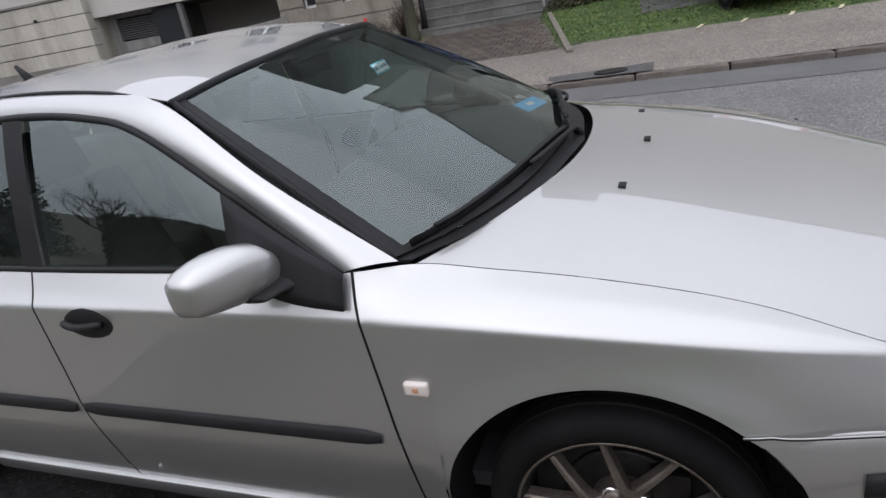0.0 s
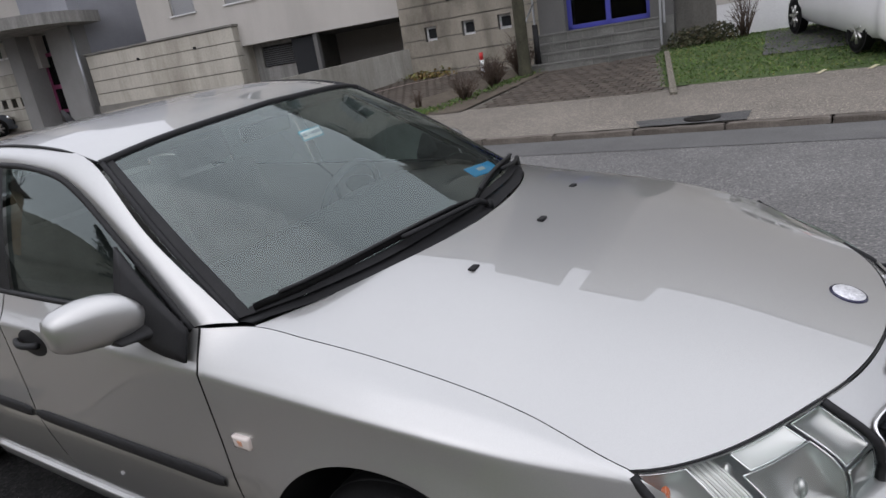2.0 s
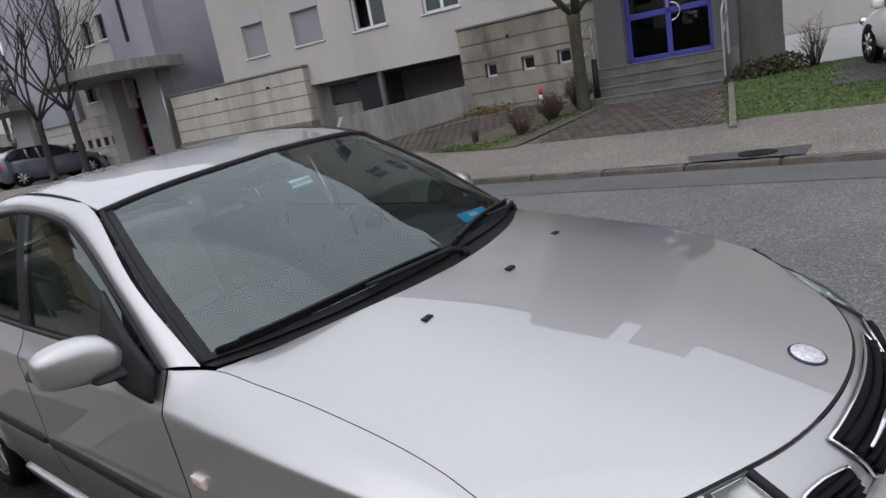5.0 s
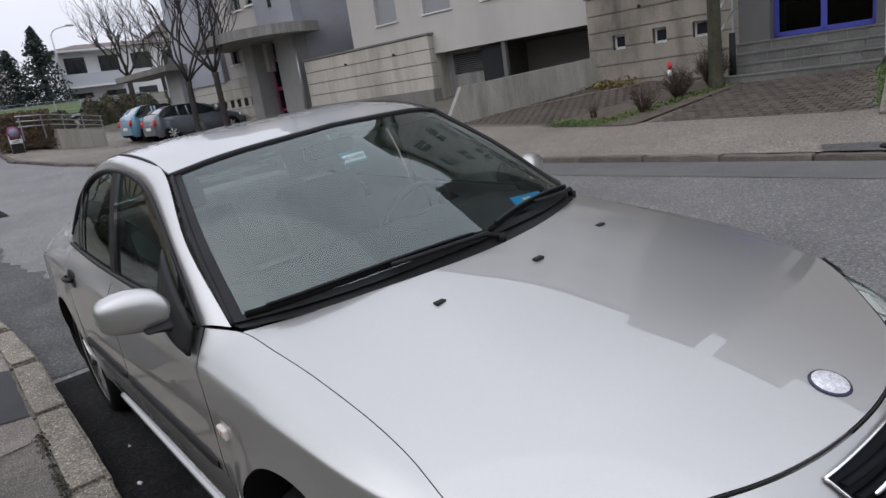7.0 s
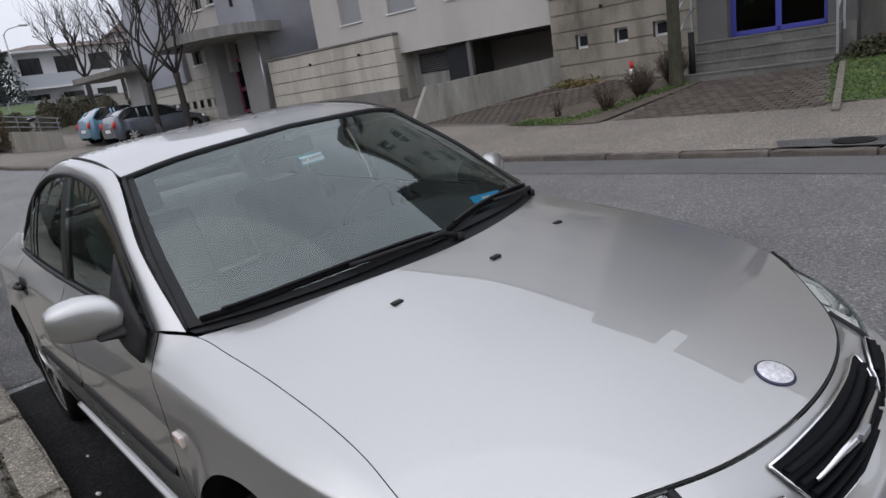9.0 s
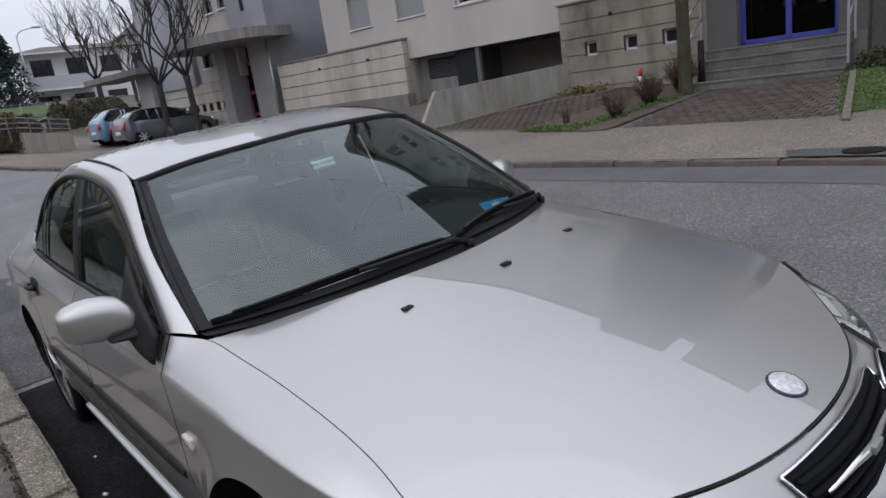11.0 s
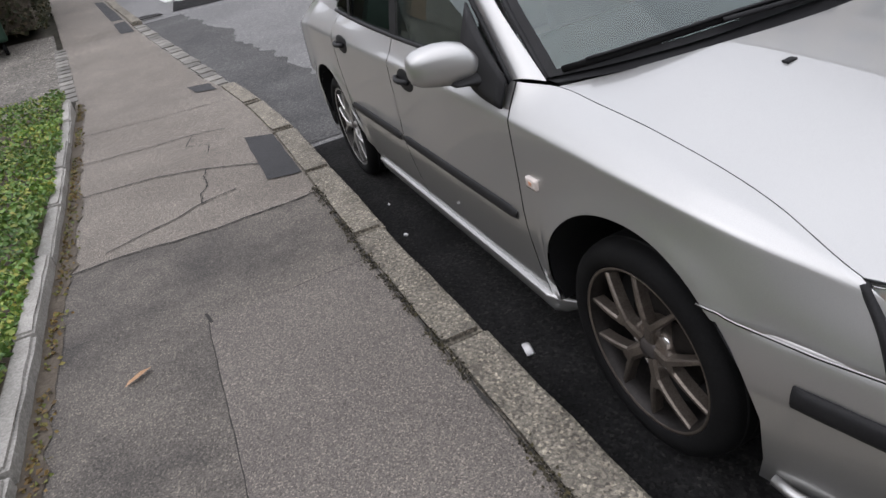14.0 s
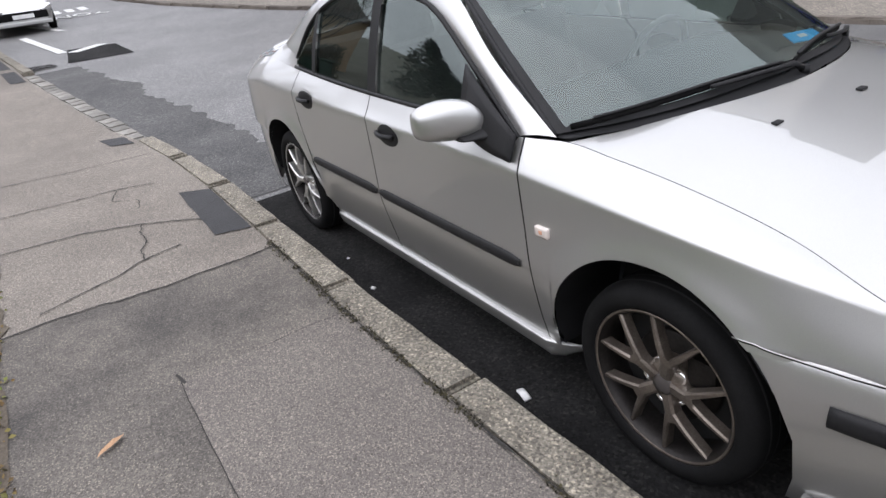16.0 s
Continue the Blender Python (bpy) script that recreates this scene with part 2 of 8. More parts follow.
HEDGE_BROWN = rough_mat("brown_hedge_leaf", (0.05, 0.034, 0.025), (0.10, 0.07, 0.05), 3, 40, 0.9, 0.1, 0.001)
BARK = rough_mat("bark", (0.06, 0.055, 0.045), (0.14, 0.13, 0.10), 5, 40, 0.95, 0.8, 0.01, stretch=(1, 1, 0.2))
BARK_DARK = rough_mat("dark_bark", (0.022, 0.019, 0.018), (0.052, 0.046, 0.042), 5, 40, 0.95, 0.8, 0.01, stretch=(1, 1, 0.2))
PAINT_MARK = rough_mat("road_marking_white", (0.5, 0.5, 0.48), (0.68, 0.68, 0.66), 6, 60, 0.8, 0.3, 0.002)
PAINT_YELLOW = rough_mat("road_marking_yellow", (0.44, 0.40, 0.24), (0.56, 0.52, 0.36), 6, 60, 0.8, 0.3, 0.002)
ROOF_TILE = rough_mat("brown_roof", (0.11, 0.085, 0.075), (0.16, 0.125, 0.11), 1, 15, 0.9, 0.5, 0.02)
RED = plain("red_plastic", (0.55, 0.03, 0.03), 0.4)
WHITE = plain("white_plastic", (0.75, 0.75, 0.74), 0.45)
GALV = plain("galvanised_steel", (0.38, 0.39, 0.40), 0.4, 0.8)
BLUE_SIGN = plain("blue_sign", (0.03, 0.13, 0.5), 0.4)
ORANGE_WALL = rough_mat("orange_render", (0.33, 0.235, 0.15), (0.42, 0.30, 0.20), 0.7, 40, 0.95, 0.2, 0.003)


# ---- mesh helpers ----
def mesh_ob(name, verts, faces, mat, parent=None, label="", smooth=True):
    me = bpy.data.meshes.new(name)
    me.from_pydata([tuple(v) for v in verts], [], faces)
    me.materials.append(mat)
    if smooth:
        me.shade_smooth()
    me.update()
    ob = new(name, me)
    ob.parent = parent
    if label:
        tagged(ob, label)
    return ob


def part(name, bm, material, parent, label="", smooth=False):
    me = bpy.data.meshes.new(name)
    bmesh.ops.recalc_face_normals(bm, faces=bm.faces)
    bm.to_mesh(me)
    bm.free()
    me.materials.append(material)
    if smooth:
        me.shade_smooth()
    ob = new(name, me)
    ob.parent = parent
    if label:
        tagged(ob, label)
    return ob


def root(name, m, label, category, group="", kind=""):
    ob = new(name)
    ob.empty_display_size = 0.1
    ob.matrix_world = m
    return tagged(ob, label, category, group, kind)


def bm_box(x0, y0, z0, x1, y1, z1, bevel=0.0, bm=None):
    bm = bm or bmesh.new()
    vs = [bm.verts.new(p) for p in ((x0, y0, z0), (x1, y0, z0), (x1, y1, z0), (x0, y1, z0), (x0, y0, z1), (x1, y0, z1), (x1, y1, z1), (x0, y1, z1))]
    fs = [bm.faces.new([vs[i] for i in f]) for f in ((3, 2, 1, 0), (4, 5, 6, 7), (0, 1, 5, 4), (1, 2, 6, 5), (2, 3, 7, 6), (3, 0, 4, 7))]
    if bevel:
        es = {e for f in fs for e in f.edges}
        bmesh.ops.bevel(bm, geom=list(es), offset=bevel, segments=2, affect="EDGES", profile=0.7)
    return bm


def bm_cyl(p0, p1, r0, r1=None, n=12, bm=None, cap=True):
    bm = bm or bmesh.new()
    r1 = r0 if r1 is None else r1
    p0, p1 = Vector(p0), Vector(p1)
    q = (p1 - p0).to_track_quat("Z", "Y").to_matrix()
    rings = []
    for p, r in ((p0, r0), (p1, r1)):
        rings.append([bm.verts.new(p + q @ Vector((r * math.cos(2 * math.pi * i / n), r * math.sin(2 * math.pi * i / n), 0))) for i in range(n)])
    for i in range(n):
        bm.faces.new((rings[0][i], rings[0][(i + 1) % n], rings[1][(i + 1) % n], rings[1][i]))
    if cap:
        bm.faces.new(rings[0][::-1])
        bm.faces.new(rings[1])
    return bm


def sweep(points, radius, n=6, flat=None):
    """Vertices and faces of a tube through points; radius may be a list. flat: (width, height) of a flattened section."""
    pts = [Vector(p) for p in points]
    verts, faces = [], []
    for i, p in enumerate(pts):
        d = (pts[min(i + 1, len(pts) - 1)] - pts[max(i - 1, 0)]).normalized()
        side = d.cross(Vector((0, 0, 1)))
        side = side.normalized() if side.length > 1e-3 else Vector((1, 0, 0))
        up = side.cross(d)
        r = radius[i] if isinstance(radius, (list, tuple)) else radius
        for k in range(n):
            a = 2 * math.pi * (k + 0.5) / n
            w, h = (r, r) if flat is None else flat
            verts.append(p + side * (w * math.cos(a)) + up * (h * math.sin(a)))
    for i in range(len(pts) - 1):
        for k in range(n):
            a, b = i * n + k, i * n + (k + 1) % n
            faces.append((a, b, b + n, a + n))
    faces.append(tuple(range(n))[::-1])
    faces.append(tuple(range((len(pts) - 1) * n, len(pts) * n)))
    return verts, faces


def spline(points, count):
    """count points on a smooth curve through points, evenly spaced in their index."""
    p = np.array([tuple(q) for q in points], float)
    n = len(p)
    if n == 2:
        t = np.linspace(0, 1, count)[:, None]
        return p[0] * (1 - t) + p[1] * t
    ext = np.vstack([2 * p[0] - p[1], p, 2 * p[-1] - p[-2]])
    chord = np.concatenate([[0], np.cumsum(np.linalg.norm(np.diff(p, axis=0), axis=1))])
    out = []
    for u in np.linspace(0, chord[-1], count):
        i = min(max(int(np.searchsorted(chord, u, side="right")) - 1, 0), n - 2)
        f = (u - chord[i]) / max(chord[i + 1] - chord[i], 1e-9)
        a, b, c, d = ext[i:i + 4]
        out.append(0.5 * (2 * b + (c - a) * f + (2 * a - 5 * b + 4 * c - d) * f * f + (3 * b - a - 3 * c + d) * f ** 3))
    return np.array(out)


def coons(bottom, top, left, right, nu, nv, bulge=None):
    """A grid of nu x nv points bounded by four curves, given by their points."""
    B, T, L, R = spline(bottom, nu), spline(top, nu), spline(left, nv), spline(right, nv)
    u = np.linspace(0, 1, nu)[:, None, None]
    v = np.linspace(0, 1, nv)[None, :, None]
    g = (1 - v) * B[:, None] + v * T[:, None] + (1 - u) * L[None] + u * R[None]
    g -= (1 - u) * (1 - v) * B[0] + u * (1 - v) * B[-1] + (1 - u) * v * T[0] + u * v * T[-1]
    if bulge is not None:
        g = g + np.array(bulge) * (16 * u * (1 - u) * v * (1 - v))
    return g


def grid_faces(nu, nv, flip=False):
    f = [(i * nv + j, (i + 1) * nv + j, (i + 1) * nv + j + 1, i * nv + j + 1) for i in range(nu - 1) for j in range(nv - 1)]
    return [q[::-1] for q in f] if flip else f


def shell(name, g, mat, parent, label="", flip=False, thick=0.0, mirror=False):
    """A grid of points as a mesh; mirror: the grid and its image across the middle plane, joined into one."""
    nu, nv = g.shape[:2]
    verts = g.reshape(-1, 3).tolist()
    faces = grid_faces(nu, nv, flip)
    if mirror:
        n = len(verts)
        verts += [(x, -y, z) for x, y, z in verts]
        faces += [tuple(n + i for i in f[::-1]) for f in faces]
    me = bpy.data.meshes.new(name)
    me.from_pydata(verts, [], faces)
    bm = bmesh.new()
    bm.from_mesh(me)
    bmesh.ops.remove_doubles(bm, verts=bm.verts, dist=0.0008)
    if thick:
        bmesh.ops.solidify(bm, geom=bm.faces, thickness=thick)
    bm.to_mesh(me)
    bm.free()
    me.materials.append(mat)
    me.shade_smooth()
    ob = new(name, me)
    ob.parent = parent
    if label:
        tagged(ob, label)
    return ob


def flip_y(g):
    g = g.copy()
    g[..., 1] *= -1
    return g


def curve_at(xs, vs, x):
    """A smooth curve through (xs, vs) at x; xs falls or rises."""
    xs, vs = np.array(xs, float), np.array(vs, float)
    if xs[0] > xs[-1]:
        xs, vs = xs[::-1], vs[::-1]
    m = np.gradient(vs, xs)
    i = np.clip(np.searchsorted(xs, x) - 1, 0, len(xs) - 2)
    h = xs[i + 1] - xs[i]
    f = (x - xs[i]) / h
    if f < 0:
        return vs[0] + m[0] * (x - xs[0])
    if f > 1:
        return vs[-1] + m[-1] * (x - xs[-1])
    return (2 * f ** 3 - 3 * f * f + 1) * vs[i] + (f ** 3 - 2 * f * f + f) * h * m[i] + (3 * f * f - 2 * f ** 3) * vs[i + 1] + (f ** 3 - f * f) * h * m[i + 1]


# ---- the silver saloon car: x forward from the front axle, y to its left, z up from the road ----
SX = [0.9, 0.5, 0.3, 0.0, -0.25, -0.42, -0.55, -0.9, -1.5, -2.1, -2.6, -3.0, -3.4, -3.7]
BODY_KEYS = [
    ([0.66, 0.775, 0.81, 0.818, 0.822, 0.822, 0.822, 0.822, 0.822, 0.822, 0.82, 0.80, 0.74, 0.62], [0.24] * 14),
    ([0.68, 0.80, 0.835, 0.84, 0.838, 0.837, 0.837, 0.838, 0.84, 0.845, 0.85, 0.84, 0.80, 0.70], [0.34] * 14),
    ([0.70, 0.815, 0.862, 0.868, 0.864, 0.86, 0.86, 0.862, 0.866, 0.872, 0.878, 0.87, 0.83, 0.72], [0.52] * 14),
    ([0.70, 0.800, 0.838, 0.851, 0.852, 0.852, 0.853, 0.855, 0.860, 0.868, 0.876, 0.870, 0.832, 0.728], [0.60, 0.64] + [0.68] * 12),
    ([0.682, 0.755, 0.808, 0.838, 0.844, 0.845, 0.846, 0.849, 0.853, 0.860, 0.860, 0.855, 0.818, 0.715], [0.61, 0.757, 0.797, 0.829, 0.844, 0.852, 0.857, 0.870, 0.885, 0.898, 0.908, 0.915, 0.912, 0.90]),
    ([0.65, 0.748, 0.766, 0.783, 0.792, 0.799, 0.822, 0.827, 0.824, 0.828, 0.82, 0.805, 0.765, 0.67], [0.62, 0.766, 0.820, 0.866, 0.890, 0.899, 0.896, 0.905, 0.918, 0.942, 0.958, 0.972, 0.978, 0.965]),
    ([0.62, 0.738, 0.716, 0.710, 0.718, 0.732, 0.784, 0.79, 0.795, 0.79, 0.77, 0.735, 0.69, 0.60], [0.62, 0.770, 0.830, 0.888, 0.922, 0.944, 0.952, 0.955, 0.965, 0.985, 1.01, 1.03, 1.035, 1.02]),
    ([0.37] * 14, [0.722, 0.842, 0.892, 0.954, 0.99, 1.004, 1.0, 1.0, 1.02, 1.05, 1.08, 1.08, 1.078, 1.06]),
    ([0.0] * 14, [0.758, 0.868, 0.912, 0.969, 1.0, 1.012, 1.01, 1.02, 1.05, 1.08, 1.10, 1.095, 1.09, 1.07]),
]


TAB_X = np.linspace(-3.8, 1.0, 481)
TAB = np.array([[[curve_at(SX, row, x) for x in TAB_X] for row in pair] for pair in BODY_KEYS])
S_GRID = np.linspace(0, 6, 61)
CREASE = 1.0


def keys_at(x):
    a = min(max((x + 3.8) / 0.01, 0), 479.999)
    i = int(a)
    k = TAB[:, :, i] * (1 - a + i) + TAB[:, :, i + 1] * (a - i)
    return np.vstack([2 * k[0] - k[1], k, (-k[7, 0], k[7, 1])])


def body_point(x, s):
    """The right-hand skin at station x; s runs over the keys: 6 is the waistline, 8 the middle."""
    i = min(int(s), 7)
    f = s - i
    a, b, c, d = keys_at(x)[i:i + 4]
    if i == 3:
        d = d + CREASE * (2 * c - b - d)
    elif i == 5:
        d = 2 * c - b
    elif i == 4:
        a = a + CREASE * (2 * b - c - a)
    p = 0.5 * (2 * b + (c - a) * f + (2 * a - 5 * b + 4 * c - d) * f * f + (3 * b - a - 3 * c + d) * f ** 3)
    out = p[0]
    if p[1] > 0.3 and i < 4:
        # rounded flare at the wheel arch, fading out below the shoulder crease
        r = min(math.hypot(x, p[1] - 0.317), math.hypot(x + 2.675, p[1] - 0.317))
        out += 0.013 * math.exp(-((r - 0.405) / 0.06) ** 2) * min(1.0, max(0.0, 4 - s))
    return (x, -out, p[1])


def s_of_height(x, z):
    ks = keys_at(x)[:, 1]
    i = np.minimum(S_GRID.astype(int), 5)
    f = S_GRID - i
    a, b, c, d = ks[i], ks[i + 1], ks[i + 2], ks[i + 3]
    zs = 0.5 * (2 * b + (c - a) * f + (2 * a - 5 * b + 4 * c - d) * f * f + (3 * b - a - 3 * c + d) * f ** 3)
    return float(np.interp(z, np.maximum.accumulate(zs), S_GRID))


def line_x(points):
    ss, xs = zip(*points)
    return lambda s: float(np.interp(s, ss, xs))


def row_s(j, nv, lo, hi):
    """Row j of nv between lo and hi, with a close pair of rows at the shoulder crease."""
    if lo > 3.8 or hi < 4.2:
        return lo + (hi - lo) * j / (nv - 1)
    m = int(nv * 0.6)
    if j < m:
        return lo + (3.94 - lo) * j / (m - 1)
    return 4.06 + (hi - 4.06) * (j - m) / (nv - 1 - m)


def skin(x_rear, x_front, s_low, s_high, nu, nv, off=0.0):
    """A panel of the skin between two gaps x(s) and two edges s(x)."""
    g = np.zeros((nu, nv, 3))
    for i in range(nu):
        u = i / (nu - 1)
        for j in range(nv):
            s = 3.0
            for _ in range(4):
                x = x_rear(s) + u * (x_front(s) - x_rear(s))
                s = row_s(j, nv, s_low(x), s_high(x))
            g[i, j] = body_point(x, s)
            g[i, j, 1] -= off
    return g


AXLE_R, WHEEL_Z, ARCH_R = -2.675, 0.317, 0.405


def arch_low(x):
    for cx in (0.0, AXLE_R):
        d = x - cx
        if abs(d) < ARCH_R:
            z = WHEEL_Z + math.sqrt(ARCH_R ** 2 - d * d)
            if cx == 0.0 and d > 0.21 or cx < 0 and d < -0.25:
                z = max(z, 0.612)
            return s_of_height(x, z)
    if x > 0.3 or x < AXLE_R - 0.3:
        return s_of_height(x, 0.612 - 0.03 * max(0, x - 0.3))
    return 0.0


GAP_A = line_x([(0, -0.475), (2, -0.495), (4, -0.53), (6, -0.552)])
GAP_B = line_x([(0, -1.50), (2, -1.535), (4, -1.56), (6, -1.582)])
GAP_C = line_x([(0, -2.20), (1, -2.22), (2.6, -2.30), (3.3, -2.37), (4, -2.41), (6, -2.42)])
END_F = line_x([(0, 0.60), (3, 0.60), (4, 0.565), (6, 0.50)])
END_R = line_x([(0, -3.45), (4, -3.52), (6, -3.55)])
G = 0.0035
CAR = root("silver_saloon_car", pose(0, 0, 0), "silver metallic four-door saloon parked along the kerb", "car")

top6 = lambda x: 6.0
for side in (1, -1):
    def put(name, g, mat=SILVER, label="", par=CAR, thick=0.0):
        return shell(name, g if side == 1 else flip_y(g), mat, par, label, flip=(side == -1), thick=thick)
    fender = put("front_wing", skin(lambda s: GAP_A(s) + G, END_F, arch_low, top6, 60, 22), label="silver front wing with a rounded wheel arch")
    door_f = put("front_door", skin(lambda s: GAP_B(s) + G, lambda s: GAP_A(s) - G, lambda x: 0.0, top6, 26, 22))
    door_r = put("rear_door", skin(lambda s: GAP_C(s) + G, lambda s: GAP_B(s) - G, arch_low, top6, 26, 22))
    quarter = put("rear_wing", skin(END_R, lambda s: GAP_C(s) - G, arch_low, top6, 50, 22))
    # dark gaps behind the joints
    for nm, gap in (("door_gap", GAP_A), ("door_gap", GAP_B), ("door_gap", GAP_C)):
        put(nm, skin(lambda s: gap(s) - 0.012, lambda s: gap(s) + 0.012, arch_low, top6, 3, 22, -0.006), GAP)
    # rubbing strips
    for (xa, xb, owner) in ((-2.26, -1.56, door_r), (-1.53, -0.545, door_f)):
        n = 24
        g = np.zeros((n, 7, 3))
        for i in range(n):
            x = xa + (xb - xa) * i / (n - 1)
            zc = 0.535 + 0.02 * (-x - 0.5) / 1.5
            end = min(1.0, 0.62 + 8 * min(i, n - 1 - i) / n)
            for j in range(7):
                a = -math.pi / 2 + math.pi * j / 6
                s = s_of_height(x, zc + 0.025 * end * math.sin(a))
                p = body_point(x, s)
                g[i, j] = (p[0], p[1] - 0.014 * math.cos(a) * end + 0.002, p[2])
        put("rubbing_strip", g, BLACK_PLASTIC, "black plastic rubbing strip", owner)
    # sill
    n = 40
    g = np.zeros((n, 8, 3))
    for i in range(n):
        x = -2.30 + 1.92 * i / (n - 1)
        flare = 0.008 * max(0.0, 1 - (i / (n - 1) - 0.0) * 0 - abs(n - 1 - i) / 8)
        shut = min(1.0, min(i, n - 1 - i) / 1.5)
        for j, (yy, zz) in enumerate(((-0.815, 0.250), (-0.834, 0.247), (-0.8375, 0.2445), (-0.8385, 0.240), (-0.834, 0.215), (-0.826, 0.188), (-0.818, 0.172), (-0.72, 0.165))):
            g[i, j] = (x, -0.74 + (yy - flare * 0.6 + 0.74) * (0.25 + 0.75 * shut), 0.22 + (zz - 0.22) * (0.3 + 0.7 * shut))
    put("sill", g, SILVER, "silver side skirt")
    # wheel arch lips
    for cx in (0.0, AXLE_R):
        pts_o, pts_i = [], []
        a0, a1 = (-8, 188)
        for k in range(37):
            a = radians(a0 + (a1 - a0) * k / 36)
            x, z = cx + ARCH_R * math.cos(a), WHEEL_Z + ARCH_R * math.sin(a)
            s = s_of_height(x, max(z, 0.245))
            yb = body_point(x, s)[1]
            pts_o.append((x, yb + 0.007, z))
            pts_i.append((x, yb + 0.30, z))
        arch_in = np.array([pts_o, [(x, y + 0.03, z) for x, y, z in pts_o], pts_i])
        put("wheel_arch_liner", arch_in, BLACK_PLASTIC, "black wheel arch lining")
        # black disc that paints the arch's inner shade behind the wheel
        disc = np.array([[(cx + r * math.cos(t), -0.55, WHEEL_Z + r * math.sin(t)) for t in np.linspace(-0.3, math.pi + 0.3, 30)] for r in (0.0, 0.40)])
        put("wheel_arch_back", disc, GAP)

# bonnet, both halves
BON_R = lambda s: float(curve_at([6, 7, 8, 9], [-0.417, -0.19, -0.125, -0.19], s))
BON_F = lambda s: float(curve_at([6, 6.5, 7, 7.5, 8, 8.5, 9], [0.50, 0.672, 0.792, 0.862, 0.885, 0.862, 0.792], s))


def skin_top(x_rear, x_front, s0, s1, nu, nv, dz=0.0):
    g = np.zeros((nu, nv, 3))
    for j in range(nv):
        s = s0 + (s1 - s0) * j / (nv - 1)
        for i in range(nu):
            x = x_rear(s) + (x_front(s) - x_rear(s)) * i / (nu - 1)
            g[i, j] = body_point(x, s)
            g[i, j, 2] += dz
    return g


bonnet = shell("bonnet", skin_top(BON_R, BON_F, 6.012, 8.0, 40, 30), SILVER, CAR, "smooth silver bonnet reflecting the sky", mirror=True)
# the tilt of the parked car on the cambered road
CAR_POSE = Matrix.Translation((0, -0.757, 0)) @ pose(0, 0, 0, 3.0, 0, 0) @ Matrix.Translation((0, 0.8, 0))

# gaps round the bonnet
for sgn in (1, -1):
    line = [body_point(x, 6.0) for x in np.linspace(-0.417, 0.50, 30)]
    v, f = sweep([(x, y * sgn, z - 0.003) for x, y, z in line], 0.0026)
    mesh_ob("bonnet_gap", v, f, GAP, CAR)
line = [body_point(BON_F(s), s) for s in np.linspace(6.0, 8.0, 24)]
line = line + [(x, -y, z) for x, y, z in line[-2::-1]]
v, f = sweep([(x + 0.003, y, z - 0.003) for x, y, z in line], 0.0022)
mesh_ob("bonnet_gap", v, f, GAP, CAR)

# boot lid
BOOT_F = lambda s: float(curve_at([6, 7, 8, 9], [-2.95, -2.99, -3.01, -2.99], s))
BOOT_R = lambda s: float(curve_at([6, 7, 8, 9], [-3.50, -3.63, -3.66, -3.63], s))
shell("boot_lid", skin_top(BOOT_R, BOOT_F, 6.0, 8.0, 20, 20), SILVER, CAR, "silver boot lid with a lip spoiler", mirror=True)
sp = coons([(-3.53, -0.55, 1.05), (-3.62, -0.3, 1.068), (-3.65, 0, 1.073)], [(-3.56, -0.54, 1.062), (-3.66, -0.3, 1.086), (-3.69, 0, 1.09)], [(-3.53, -0.55, 1.05), (-3.56, -0.54, 1.062)], [(-3.65, 0, 1.073), (-3.69, 0, 1.09)], 14, 4)
shell("spoiler_lip", sp, SILVER, CAR, mirror=True, thick=0.012)
rp = coons([(-3.56, -0.72, 0.62), (-3.70, -0.4, 0.64), (-3.73, 0, 0.65)], [(-3.53, -0.66, 1.03), (-3.66, -0.35, 1.06), (-3.70, 0, 1.07)], [(-3.56, -0.72, 0.62), (-3.56, -0.70, 0.85), (-3.53, -0.66, 1.03)], [(-3.73, 0, 0.65), (-3.74, 0, 0.9), (-3.70, 0, 1.07)], 14, 10)
shell("boot_back", rp, SILVER, CAR, mirror=True)

# ---- greenhouse ----
A_BASE, A_TOP = (-0.475, -0.742, 0.958), (-1.07, -0.607, 1.352)
WS_BOTTOM = [A_BASE, (-0.33, -0.58, 0.978), (-0.235, -0.35, 0.99), (-0.185, 0, 1.0)]
WS_TOP = [A_TOP, (-1.00, -0.40, 1.383), (-0.965, 0, 1.40)]
WS_EDGE = [A_BASE, (-0.76, -0.692, 1.158), A_TOP]
screen = coons(WS_BOTTOM, WS_TOP, WS_EDGE, [(-0.185, 0, 1.0), (-0.57, 0, 1.23), (-0.965, 0, 1.40)], 18, 14)
shell("windscreen", screen, SCREEN_GLASS, CAR, "tinted windscreen mirroring the sky", mirror=True).visible_shadow = False
# black rim of the screen
for sgn in (1, -1):
    rim = spline(WS_EDGE, 20)
    v, f = sweep([(x + 0.010, y * sgn * 0.988, z - 0.001) for x, y, z in rim], 0.009, 6)
    mesh_ob("screen_seal", v, f, BLACK_PLASTIC, CAR, "black screen seal")
hd = spline(WS_TOP, 16)
hd = np.vstack([hd, flip_y(hd)[-2::-1]])
v, f = sweep([(x + 0.012, y, z - 0.007) for x, y, z in hd], 0.012, 6)
mesh_ob("screen_seal", v, f, BLACK_PLASTIC, CAR)

